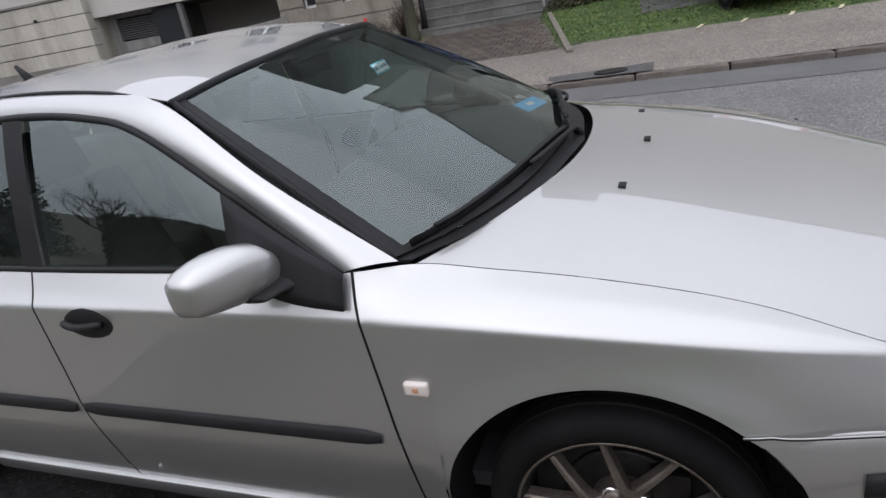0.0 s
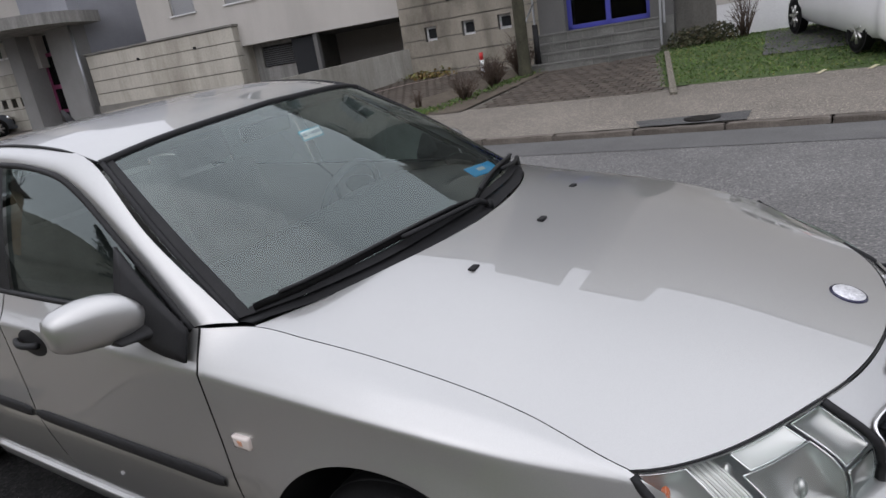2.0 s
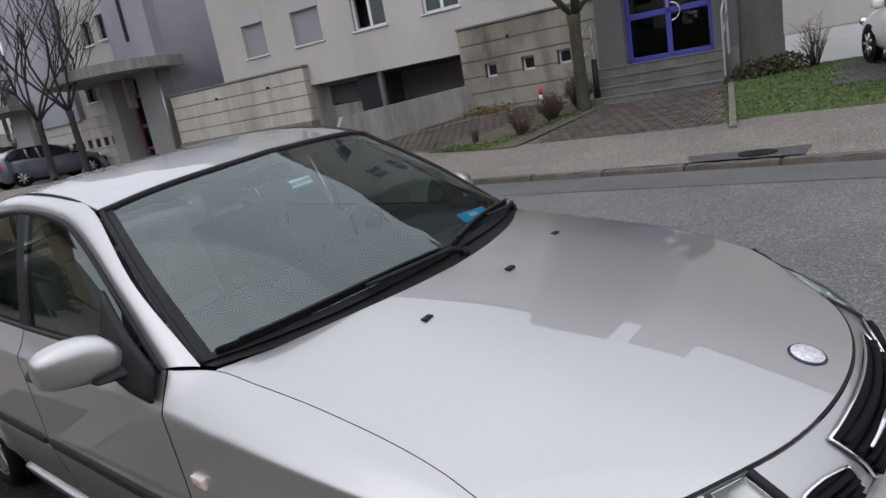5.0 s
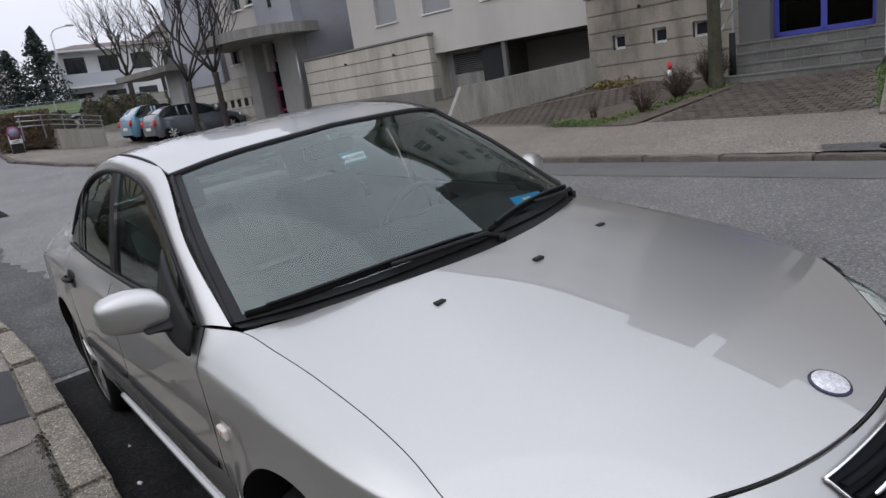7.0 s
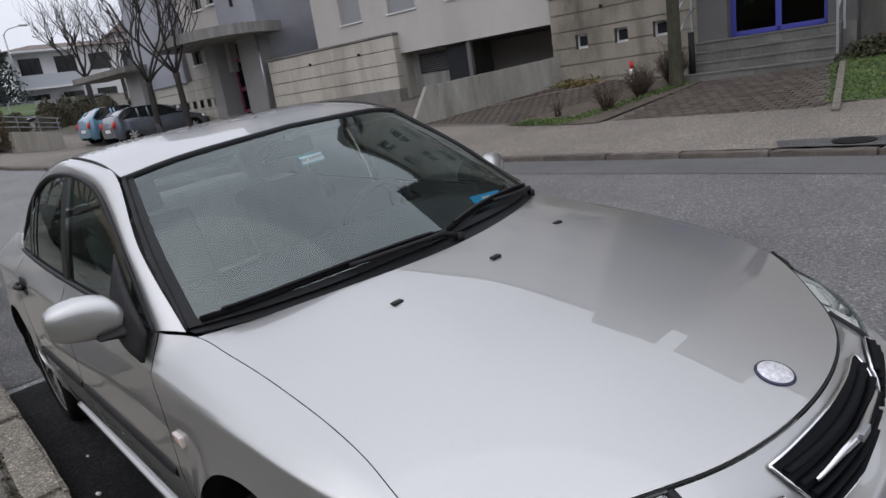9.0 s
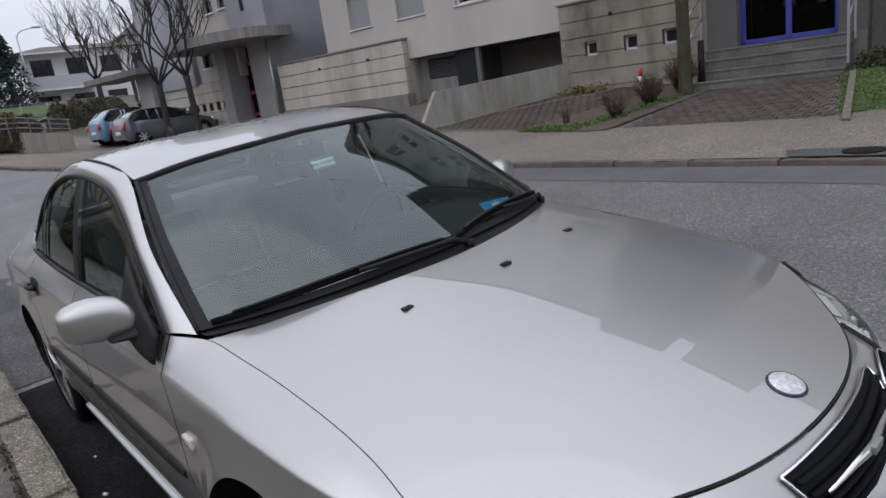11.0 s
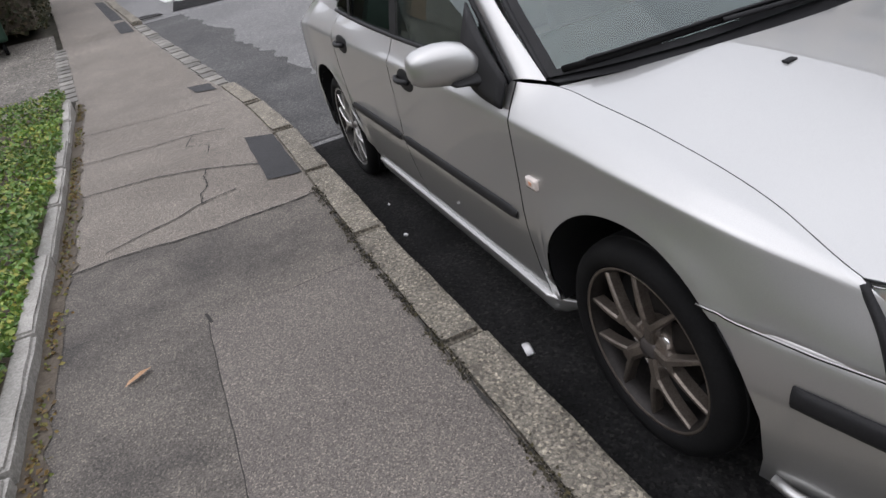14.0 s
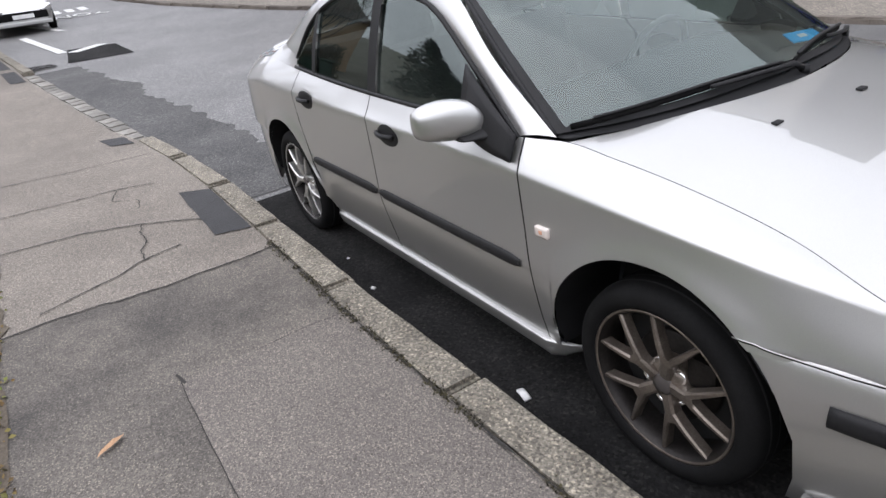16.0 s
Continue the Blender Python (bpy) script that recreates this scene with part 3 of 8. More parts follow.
ROOF_SIDE = [A_TOP, (-1.28, -0.597, 1.398), (-1.6, -0.592, 1.425), (-2.0, -0.575, 1.413), (-2.38, -0.545, 1.355), (-2.62, -0.56, 1.27)]
REAR_TOP = [(-2.38, -0.545, 1.355), (-2.44, -0.3, 1.378), (-2.46, 0, 1.385)]
roof = coons(WS_TOP, REAR_TOP, ROOF_SIDE[:5], [(-0.965, 0, 1.40), (-1.25, 0, 1.437), (-1.6, 0, 1.452), (-2.0, 0, 1.437), (-2.46, 0, 1.385)], 20, 26)
shell("roof", roof, SILVER, CAR, "silver roof panel with faint marks", flip=True, mirror=True)
# drip mouldings
for sgn in (1, -1):
    dm = spline(ROOF_SIDE[:4], 40)
    v, f = sweep([(x, (y - 0.003) * sgn, z - 0.001) for x, y, z in dm], [0.0055 * min(1, (40 - i) / 14) for i in range(40)], 6)
    mesh_ob("roof_moulding", v, f, BLACK_PLASTIC, CAR, "dark roof moulding")
# door frame band between roof moulding and the window opening
WIN_TOP = [(-0.575, -0.786, 0.953), (-0.86, -0.722, 1.135), (-1.13, -0.668, 1.300), (-1.30, -0.655, 1.352), (-1.54, -0.652, 1.378), (-1.85, -0.652, 1.372), (-2.12, -0.662, 1.325), (-2.33, -0.695, 1.225), (-2.49, -0.745, 1.062)]
BAND_OUT = [(-0.452, -0.742, 0.957), (-0.77, -0.704, 1.158), (-1.075, -0.617, 1.35), (-1.28, -0.602, 1.395), (-1.6, -0.597, 1.422), (-1.9, -0.588, 1.418), (-2.25, -0.565, 1.378), (-2.55, -0.585, 1.285), (-2.86, -0.665, 1.095)]
n = 60
wt, bo = spline(WIN_TOP, n), spline(BAND_OUT, n)
for side in (1, -1):
    g = np.zeros((n, 6, 3))
    for i in range(n):
        for j in range(6):
            u = j / 5
            p = wt[i] * (1 - u) + bo[i] * u
            swell = 0.012 * 4 * u * (1 - u)
            g[i, j] = (p[0], p[1] - swell, p[2] + swell * 0.8)
    if side == -1:
        g = flip_y(g)
    shell("roof_pillar", g, SILVER, CAR, "silver pillar and door frame", flip=(side == 1))
    # rear pillar foot
    belt = [body_point(x, 6.0) for x in np.linspace(-2.50, -2.95, 10)]
    cp = coons([body_point(x, 6.0) for x in (-2.44, -2.6, -2.78, -2.96)], [tuple(wt[-1]), (-2.60, -0.722, 1.075), (-2.74, -0.695, 1.088), (-2.87, -0.662, 1.096)], [body_point(-2.44, 6.0), tuple(wt[-1])], [body_point(-2.96, 6.0), (-2.87, -0.662, 1.096)], 12, 5)
    shell("roof_pillar", cp if side == 1 else flip_y(cp), SILVER, CAR, flip=(side == -1))
    # black window surround
    v, f = sweep([(x, (y - 0.004) * side, z - 0.006) for x, y, z in wt], 0.0105, 6)
    mesh_ob("window_seal", v, f, BLACK_PLASTIC, CAR, "black window seal")
    low = [body_point(x, 6.0) for x in np.linspace(-0.60, -2.49, 30)]
    v, f = sweep([(x, (y + 0.006) * side, z + 0.008) for x, y, z in low], 0.010, 6)
    mesh_ob("window_seal", v, f, BLACK_PLASTIC, CAR)

    def top_at(x):
        k = int(np.argmin(abs(wt[:, 0] - x)))
        return wt[k]

    def side_pane(name, xa, xb, mat, owner=CAR, label=""):
        g = np.zeros((14, 8, 3))
        for i in range(14):
            x = xa + (xb - xa) * i / 13
            b = np.array(body_point(x, 6.0)) + np.array((0, 0.012, 0.0))
            t = np.array([x, np.interp(-x, -wt[:, 0], wt[:, 1]) + 0.006, np.interp(-x, -wt[:, 0], wt[:, 2])])
            for j in range(8):
                u = j / 7
                p = b * (1 - u) + t * u
                p[1] -= 0.02 * 4 * u * (1 - u) * 0.6
                g[i, j] = p
        ob = shell(name, g if side == 1 else flip_y(g), mat, owner, label, flip=(side == 1))
        ob.visible_shadow = False
        return ob
    side_pane("side_window", -0.70, -1.535, SIDE_GLASS, CAR, "tinted front side window")
    side_pane("side_window", -1.60, -2.20, DARK_GLASS, CAR, "dark tinted rear side window")
    side_pane("side_window", -2.23, -2.48, DARK_GLASS)
    for xa, xb in ((-1.53, -1.605), (-2.195, -2.235)):
        g = np.zeros((4, 8, 3))
        for i in range(4):
            x = xa + (xb - xa) * i / 3
            b = np.array(body_point(x, 6.0)) + np.array((0, 0.004, 0.0))
            t = np.array([x, np.interp(-x, -wt[:, 0], wt[:, 1]) - 0.004, np.interp(-x, -wt[:, 0], wt[:, 2])])
            for j in range(8):
                u = j / 7
                p = b * (1 - u) + t * u
                p[1] -= 0.02 * 4 * u * (1 - u) * 0.6 + 0.004
                g[i, j] = p
        shell("window_pillar", g if side == 1 else flip_y(g), BLACK_PLASTIC, CAR, "matt black window pillar", flip=(side == -1))
    # mirror sail
    sail = coons([(-0.560, -0.842, 0.885), (-0.68, -0.843, 0.903), (-0.83, -0.832, 0.945)], [(-0.560, -0.81, 0.962), (-0.72, -0.784, 1.058), (-0.87, -0.745, 1.145)], [(-0.560, -0.842, 0.885), (-0.560, -0.81, 0.962)], [(-0.83, -0.832, 0.945), (-0.85, -0.80, 1.03), (-0.87, -0.745, 1.145)], 8, 6)
    shell("mirror_sail", sail if side == 1 else flip_y(sail), BLACK_PLASTIC, CAR, "black mirror mounting", flip=(side == -1), thick=0.01)

# rear window
rw = coons([(-2.86, -0.60, 1.085), (-2.97, -0.3, 1.10), (-3.0, 0, 1.105)], REAR_TOP, [(-2.86, -0.60, 1.085), (-2.62, -0.565, 1.24), (-2.38, -0.545, 1.355)], [(-3.0, 0, 1.105), (-2.75, 0, 1.26), (-2.46, 0, 1.385)], 10, 8)
shell("rear_window", rw, DARK_GLASS, CAR, "dark rear window", mirror=True).visible_shadow = False
rq = coons([(-2.86, -0.665, 1.095), (-2.55, -0.585, 1.285), (-2.38, -0.56, 1.36)], [(-2.86, -0.60, 1.085), (-2.62, -0.565, 1.24), (-2.38, -0.545, 1.355)], [(-2.86, -0.665, 1.095), (-2.86, -0.60, 1.085)], [(-2.38, -0.56, 1.36), (-2.38, -0.545, 1.355)], 10, 3)
for side in (1, -1):
    shell("roof_pillar", rq if side == 1 else flip_y(rq), SILVER, CAR, flip=(side == 1))
shelf = coons([(-2.95, -0.70, 1.03), (-2.98, 0, 1.10)], [(-2.86, -0.66, 1.09), (-3.0, 0, 1.108)], [(-2.95, -0.70, 1.03), (-2.86, -0.66, 1.09)], [(-2.98, 0, 1.10), (-3.0, 0, 1.108)], 10, 3)
shell("boot_edge", shelf, SILVER, CAR, mirror=True)

# cowl and wipers
cowl = coons([(-0.425, -0.725, 0.952), (-0.30, -0.58, 0.962), (-0.20, -0.35, 0.970), (-0.14, 0, 0.978)], [(x - 0.02, y, z - 0.004) for x, y, z in WS_BOTTOM], [(-0.425, -0.725, 0.952), (-0.49, -0.735, 0.955)], [(-0.14, 0, 0.978), (-0.2, 0, 0.994)], 18, 5)
shell("scuttle", cowl, BLACK_PLASTIC, CAR, "black plastic scuttle below the windscreen", mirror=True)


def on_screen(u, v, sgn, lift):
    a, b = u * 17, v * 13
    i, j = min(int(a), 16), min(int(b), 12)
    fa, fb = a - i, b - j
    p = screen[i, j] * (1 - fa) * (1 - fb) + screen[i + 1, j] * fa * (1 - fb) + screen[i, j + 1] * (1 - fa) * fb + screen[i + 1, j + 1] * fa * fb
    return (p[0] + lift * 0.5, p[1] * sgn, p[2] + lift * 0.85)


def wiper(blade, arm, name="wiper"):
    """A blade on the glass with its carrier, and a bent arm from the scuttle."""
    v, f = sweep(blade, 0.007, 6, flat=(0.005, 0.010))
    w = mesh_ob(name, v, f, RUBBER, CAR, "black windscreen wiper")
    v, f = sweep([Vector(p) + Vector((0.004, 0, 0.013)) for p in blade[1:-1]], 0.006, 6, flat=(0.008, 0.004))
    mesh_ob("blade_carrier", v, f, BLACK_PLASTIC, w)
    v, f = sweep(arm, [0.010] * 2 + [0.007] * (len(arm) - 2), 8)
    mesh_ob("wiper_arm", v, f, BLACK_PLASTIC, w, "satin black wiper arm")
    v, f = sweep([Vector(arm[0]) - Vector((0, 0, 0.02)), Vector(arm[0]) + Vector((0, 0, 0.012))], 0.016, 10)
    mesh_ob("wiper_pivot", v, f, BLACK_PLASTIC, w)


def across(y, v, lift):
    """A point over the screen at the car's own y, from the passenger side at -0.74."""
    return on_screen(np.interp(-abs(y), screen[:, 0, 1], np.linspace(0, 1, 18)), v, -1 if y > 0 else 1, lift)


wiper([across(y, 0.012 + 0.026 * math.sin(math.pi * (y + 0.70) / 0.72), 0.014) for y in np.linspace(-0.70, 0.02, 16)],
      [across(0.06, -0.03, 0.008)] + [across(y, -0.005 + 0.026 * (0.0 - y) / 0.32, 0.028) for y in np.linspace(0.0, -0.32, 8)])
wiper([across(y, 0.014 + 0.045 * math.sin(math.pi * (y - 0.04) / 0.62), 0.014) for y in np.linspace(0.04, 0.66, 16)],
      [across(0.64, -0.03, 0.006)] + [across(y, -0.005 + 0.045 * (0.60 - y) / 0.28, 0.028) for y in np.linspace(0.60, 0.32, 8)])
# printed black border of the screen
for sgn in (1, -1):
    for uv in ([(0.0, 0.065), (0, 1)], [(0, 1), (0, 0.03)]):
        (u0, u1), (v0, v1) = uv
        g = np.array([[on_screen(u0 + (u1 - u0) * i / 19, v0 + (v1 - v0) * j / 19, sgn, 0.0022) for j in range(20)] for i in range(20)])
        shell("screen_border", g, BLACK_PLASTIC, CAR)

# ---- nose of the car ----
EDGE = [body_point(BON_F(s), s) for s in np.linspace(6.0, 8.0, 41)]
EDGE = [(x + 0.006, y, z - 0.008) for x, y, z in EDGE]
HL_N = 19
LAMP_PALE = plain("lamp_pale", (0.72, 0.72, 0.70), 0.3, 0.4)
LAMP_MIRROR = plain("lamp_mirror", (0.52, 0.52, 0.50), 0.3, 0.9)
LAMP_DARK = plain("lamp_housing_grey", (0.40, 0.40, 0.39), 0.4, 0.4)
LAMP_ORANGE = plain("orange_bulb", (0.6, 0.13, 0.03), 0.4)
HL_BOT = [(0.60, -0.772, 0.625), (0.71, -0.70, 0.606), (0.815, -0.55, 0.596), (0.876, -0.415, 0.592)]
hl = coons(EDGE[:HL_N:3] + [EDGE[HL_N - 1]], HL_BOT, [EDGE[0], (0.562, -0.758, 0.70), HL_BOT[0]], [EDGE[HL_N - 1], (0.866, -0.415, 0.68), HL_BOT[-1]], 22, 12, (0.015, -0.01, 0.008))
for side in (1, -1):
    g = hl if side == 1 else flip_y(hl)
    lamp = shell("headlight", g, LENS, CAR, "clear headlight with chrome reflectors", flip=(side == 1))
    lamp.visible_shadow = False
    inner = g.copy()
    inner[..., 0] -= 0.085
    inner[..., 1] += 0.05 * side
    inner[..., 2] -= 0.03
    shell("lamp_housing", inner, LAMP_DARK, lamp, "dull grey lamp housing", flip=(side == 1))
    for rim_, back in ((g[0], inner[0]), (g[-1], inner[-1]), (g[:, 0], inner[:, 0]), (g[:, -1], inner[:, -1])):
        shell("lamp_wall", np.array([rim_, back]), LAMP_PALE, lamp)
    inward = np.array((-0.62, 0.42 * side, -0.30))

    def bowl(nm, i0, i1, j0, j1, rim_depth, depth, mat, label=""):
        """A hollow reflector between grid columns i0..i1 and rows j0..j1 of the lens."""
        a_ = np.linspace(0, 1, 15)
        ii, jj = np.linspace(i0, i1, 15), np.linspace(j0, j1, 11)
        arr = np.zeros((15, 11, 3))
        for p_, fi in enumerate(ii):
            for q_, fj in enumerate(jj):
                k0, m0 = min(int(fi), 20), min(int(fj), 10)
                fa, fb_ = fi - k0, fj - m0
                pt = g[k0, m0] * (1 - fa) * (1 - fb_) + g[k0 + 1, m0] * fa * (1 - fb_) + g[k0, m0 + 1] * (1 - fa) * fb_ + g[k0 + 1, m0 + 1] * fa * fb_
                hollow = (4 * a_[p_] * (1 - a_[p_])) ** 0.6 * (4 * (q_ / 10) * (1 - q_ / 10)) ** 0.6
                arr[p_, q_] = pt + inward * (rim_depth + depth * hollow)
        ob_ = shell(nm, arr, mat, lamp, label, flip=(side == 1))
        ring_ = list(arr[:, 0]) + list(arr[-1, 1:]) + list(arr[::-1, -1][1:]) + list(arr[0, ::-1][1:])
        v, f = sweep([Vector(q) for q in ring_], 0.0022, 5)
        mesh_ob("reflector_rim", v, f, CHROME, ob_, "bright reflector edge")
        return ob_

    bowl("reflector", 0.6, 5.0, 0.4, 10.6, 0.014, 0.05, LAMP_MIRROR, "grey indicator reflector")
    bowl("reflector", 8.6, 16.2, 2.6, 10.7, 0.02, 0.075, LAMP_MIRROR, "large hollow main beam reflector")
    bowl("reflector", 16.6, 20.4, 0.5, 6.2, 0.015, 0.03, LAMP_MIRROR, "small triangular reflector")
    bowl("reflector", 16.6, 20.6, 6.8, 10.8, 0.015, 0.03, LAMP_MIRROR, "small lower reflector")
    bowl("reflector", 9.4, 15.8, 0.2, 2.2, 0.010, 0.012, LAMP_PALE, "pale upper lamp ledge")
    # ribbed insert beside the indicator
    for k in range(9):
        fi = 5.2 + 0.30 * k
        k0 = int(fi)
        col_ = g[k0] * (1 - fi + k0) + g[k0 + 1] * (fi - k0) + inward * 0.016
        v, f = sweep([Vector(q) for q in col_[::2]], 0.0034, 5)
        mesh_ob("lens_rib", v, f, LAMP_PALE if k % 2 else LAMP_MIRROR, lamp)
    # bulb shields
    for fi, fj, r_, mat_, nm_, lb_ in ((2.0, 3.2, 0.014, LAMP_ORANGE, "indicator_bulb", "orange indicator bulb"), (8.2, 2.2, 0.018, LAMP_MIRROR, "bulb_cap", "clear bulb cap"), (12.4, 6.4, 0.02, LAMP_MIRROR, "bulb_cap", "bright bulb cap")):
        p = Vector(g[int(fi), int(fj)] + inward * 0.034)
        bm = bmesh.new()
        bmesh.ops.create_uvsphere(bm, u_segments=20, v_segments=10, radius=r_)
        for w in bm.verts:
            w.co = Vector((w.co.x * 0.6, w.co.y * 0.8, w.co.z)) + p
        part(nm_, bm, mat_, lamp, lb_, True)
    v, f = sweep([Vector(q) + Vector((0.004, -0.004 * side, 0)) for q in g[0, :]], 0.010, 6)
    mesh_ob("lamp_seal", v, f, BLACK_PLASTIC, lamp, "black lamp seal")
    v, f = sweep([Vector(q) for q in g[-1, :]], 0.010, 6)
    mesh_ob("lamp_seal", v, f, BLACK_PLASTIC, lamp)
    v, f = sweep([Vector(q) for q in g[:, -1]], 0.004, 6)
    mesh_ob("lamp_seal", v, f, CHROME, lamp, "thin bright strip")

nose_top = EDGE[HL_N - 1:]
nose = coons(nose_top[::3] + [nose_top[-1]], [(0.876, -0.415, 0.592), (0.928, -0.2, 0.575), (0.95, 0, 0.57)], [nose_top[0], (0.866, -0.415, 0.68), (0.876, -0.415, 0.592)], [nose_top[-1], (0.942, 0, 0.68), (0.95, 0, 0.57)], 20, 12)
shell("nose_panel", nose, SILVER, CAR, "silver nose panel round the grilles", flip=True, mirror=True)


def on_nose(y, v, lift=0.006):
    sgn = -1 if y > 0 else 1
    k = np.interp(-abs(y), nose[:, 0, 1], np.arange(20))
    i = min(int(k), 18)
    f = k - i
    row = nose[i] * (1 - f) + nose[i + 1] * f
    a = min(v * 11, 10.999)
    j = int(a)
    p = row[j] * (1 - a + j) + row[j + 1] * (a - j)
    return Vector((p[0] + lift, p[1] * sgn, p[2] + lift * 0.3))


GRILLE_BLACK = plain("grille_black", (0.006, 0.0065, 0.008), 0.6, 0.0, 0.0, 0.1)


def grille(outline, name):
    """A dark grille with a chrome rim and slats; outline: (y, v) corners in order."""
    ring = spline(outline + [outline[0]], 64)
    pts = [on_nose(y, v, 0.006) for y, v in ring]
    v_lo, v_hi = ring[:, 1].min() + 1e-4, ring[:, 1].max() - 1e-4
    back = np.zeros((13, 15, 3))
    limits = []
    for i in range(13):
        vv = v_lo + (v_hi - v_lo) * i / 12
        cross = []
        for (ya, va), (yb, vb) in zip(ring, ring[1:]):
            if (va - vv) * (vb - vv) <= 0 and va != vb:
                cross.append(ya + (yb - ya) * (vv - va) / (vb - va))
        lo_, hi_ = (min(cross), max(cross)) if cross else (0.0, 0.001)
        limits.append((vv, lo_, hi_))
        for j in range(15):
            back[i, j] = on_nose(lo_ + (hi_ - lo_) * j / 14, vv, 0.005)
    gr = shell(name, back, GRILLE_BLACK, CAR, "black slatted grille with a chrome rim")
    v, f = sweep([p + Vector((0.002, 0, 0.001)) for p in pts], 0.0036, 6)
    mesh_ob("chrome_rim", v, f, CHROME, gr, "bright chrome rim")
    for k in (2, 4, 6, 8, 10):
        vv, lo_, hi_ = limits[k]
        inset = 0.012
        line = [on_nose(y, vv, 0.013) for y in np.linspace(lo_ + inset, hi_ - inset, 11)]
        v, f = sweep(line, 0.005, 6, flat=(0.010, 0.003))
        mesh_ob("slat", v, f, GRILLE_BLACK, gr)
    return gr


cg = grille([(-0.235, 0.14), (-0.12, 0.10), (0.0, 0.09), (0.12, 0.10), (0.235, 0.14), (0.215, 0.45), (0.165, 0.80), (0.11, 0.95), (0.0, 0.98), (-0.11, 0.95), (-0.165, 0.80), (-0.215, 0.45)], "centre_grille")
v, f = sweep([on_nose(y, 0.40 + 0.25 * abs(abs(y) - 0.08), 0.020) for y in np.linspace(-0.18, 0.18, 15)], [0.004 + 0.008 * (1 - abs(i - 7) / 7) for i in range(15)], 8)
mesh_ob("grille_wing_bar", v, f, CHROME, cg, "chrome winged bar")
p = on_nose(0, 0.41, 0.030)
part("grille_badge", bm_box(p.x - 0.008, -0.022, p.z - 0.009, p.x + 0.006, 0.022, p.z + 0.009, 0.003), GALV, cg, "small engraved metal badge")
for sg in (1, -1):
    grille([(-0.255 * sg, 0.42), (-0.33 * sg, 0.36), (-0.395 * sg, 0.45), (-0.385 * sg, 0.9), (-0.30 * sg, 0.95), (-0.235 * sg, 0.9)], "side_grille")

# front and rear bumpers
PLAN_F = [(0.33, -0.857), (0.50, -0.817), (0.68, -0.755), (0.85, -0.61), (0.945, -0.42), (0.992, -0.2), (1.0, 0)]
PLAN_R = [(-2.97, -0.86), (-3.2, -0.85), (-3.5, -0.77), (-3.65, -0.55), (-3.71, -0.25), (-3.72, 0)]


def bumper(name, plan, tops, prof, lo_cut):
    pl = spline([(x, y, 0) for x, y in plan], 40)
    g = np.zeros((40, len(prof), 3))
    for i, (x, y, _) in enumerate(pl):
        d = pl[min(i + 1, 39)] - pl[max(i - 1, 0)]
        nrm = np.array((-d[1], d[0], 0)) / np.linalg.norm(d)
        if nrm[1] > 0 and abs(nrm[1]) > 0.3 or nrm[0] * (1 if x > 0 else -1) < -0.3:
            nrm = -nrm
        zt = float(np.interp(i / 39, *tops))
        for j, (off, fz) in enumerate(prof):
            if fz == 1.0:
                off = max(off, -0.018 - 0.07 * max(0, i - 14) / 10)
            z = 0.17 + (zt - 0.17) * fz
            xx = x + nrm[0] * off
            lim = math.sqrt(max(0, ARCH_R ** 2 - (z - WHEEL_Z) ** 2)) if abs(z - WHEEL_Z) < ARCH_R else 0
            edge = lo_cut + lim if x > 0 else lo_cut - lim
            if i < 12:
                x_end = pl[12][0]
                k = i / 12
                xx = edge + (x_end - edge) * k
                yy = float(np.interp(xx, *( (pl[:, 0], pl[:, 1]) if pl[0, 0] < pl[-1, 0] else (pl[::-1, 0], pl[::-1, 1]))))
            else:
                yy = y
            g[i, j] = (xx + (nrm[0] * off if i < 12 else 0), yy + nrm[1] * off, z)
    return shell(name, g, SILVER, CAR, "silver body-coloured bumper", mirror=True)


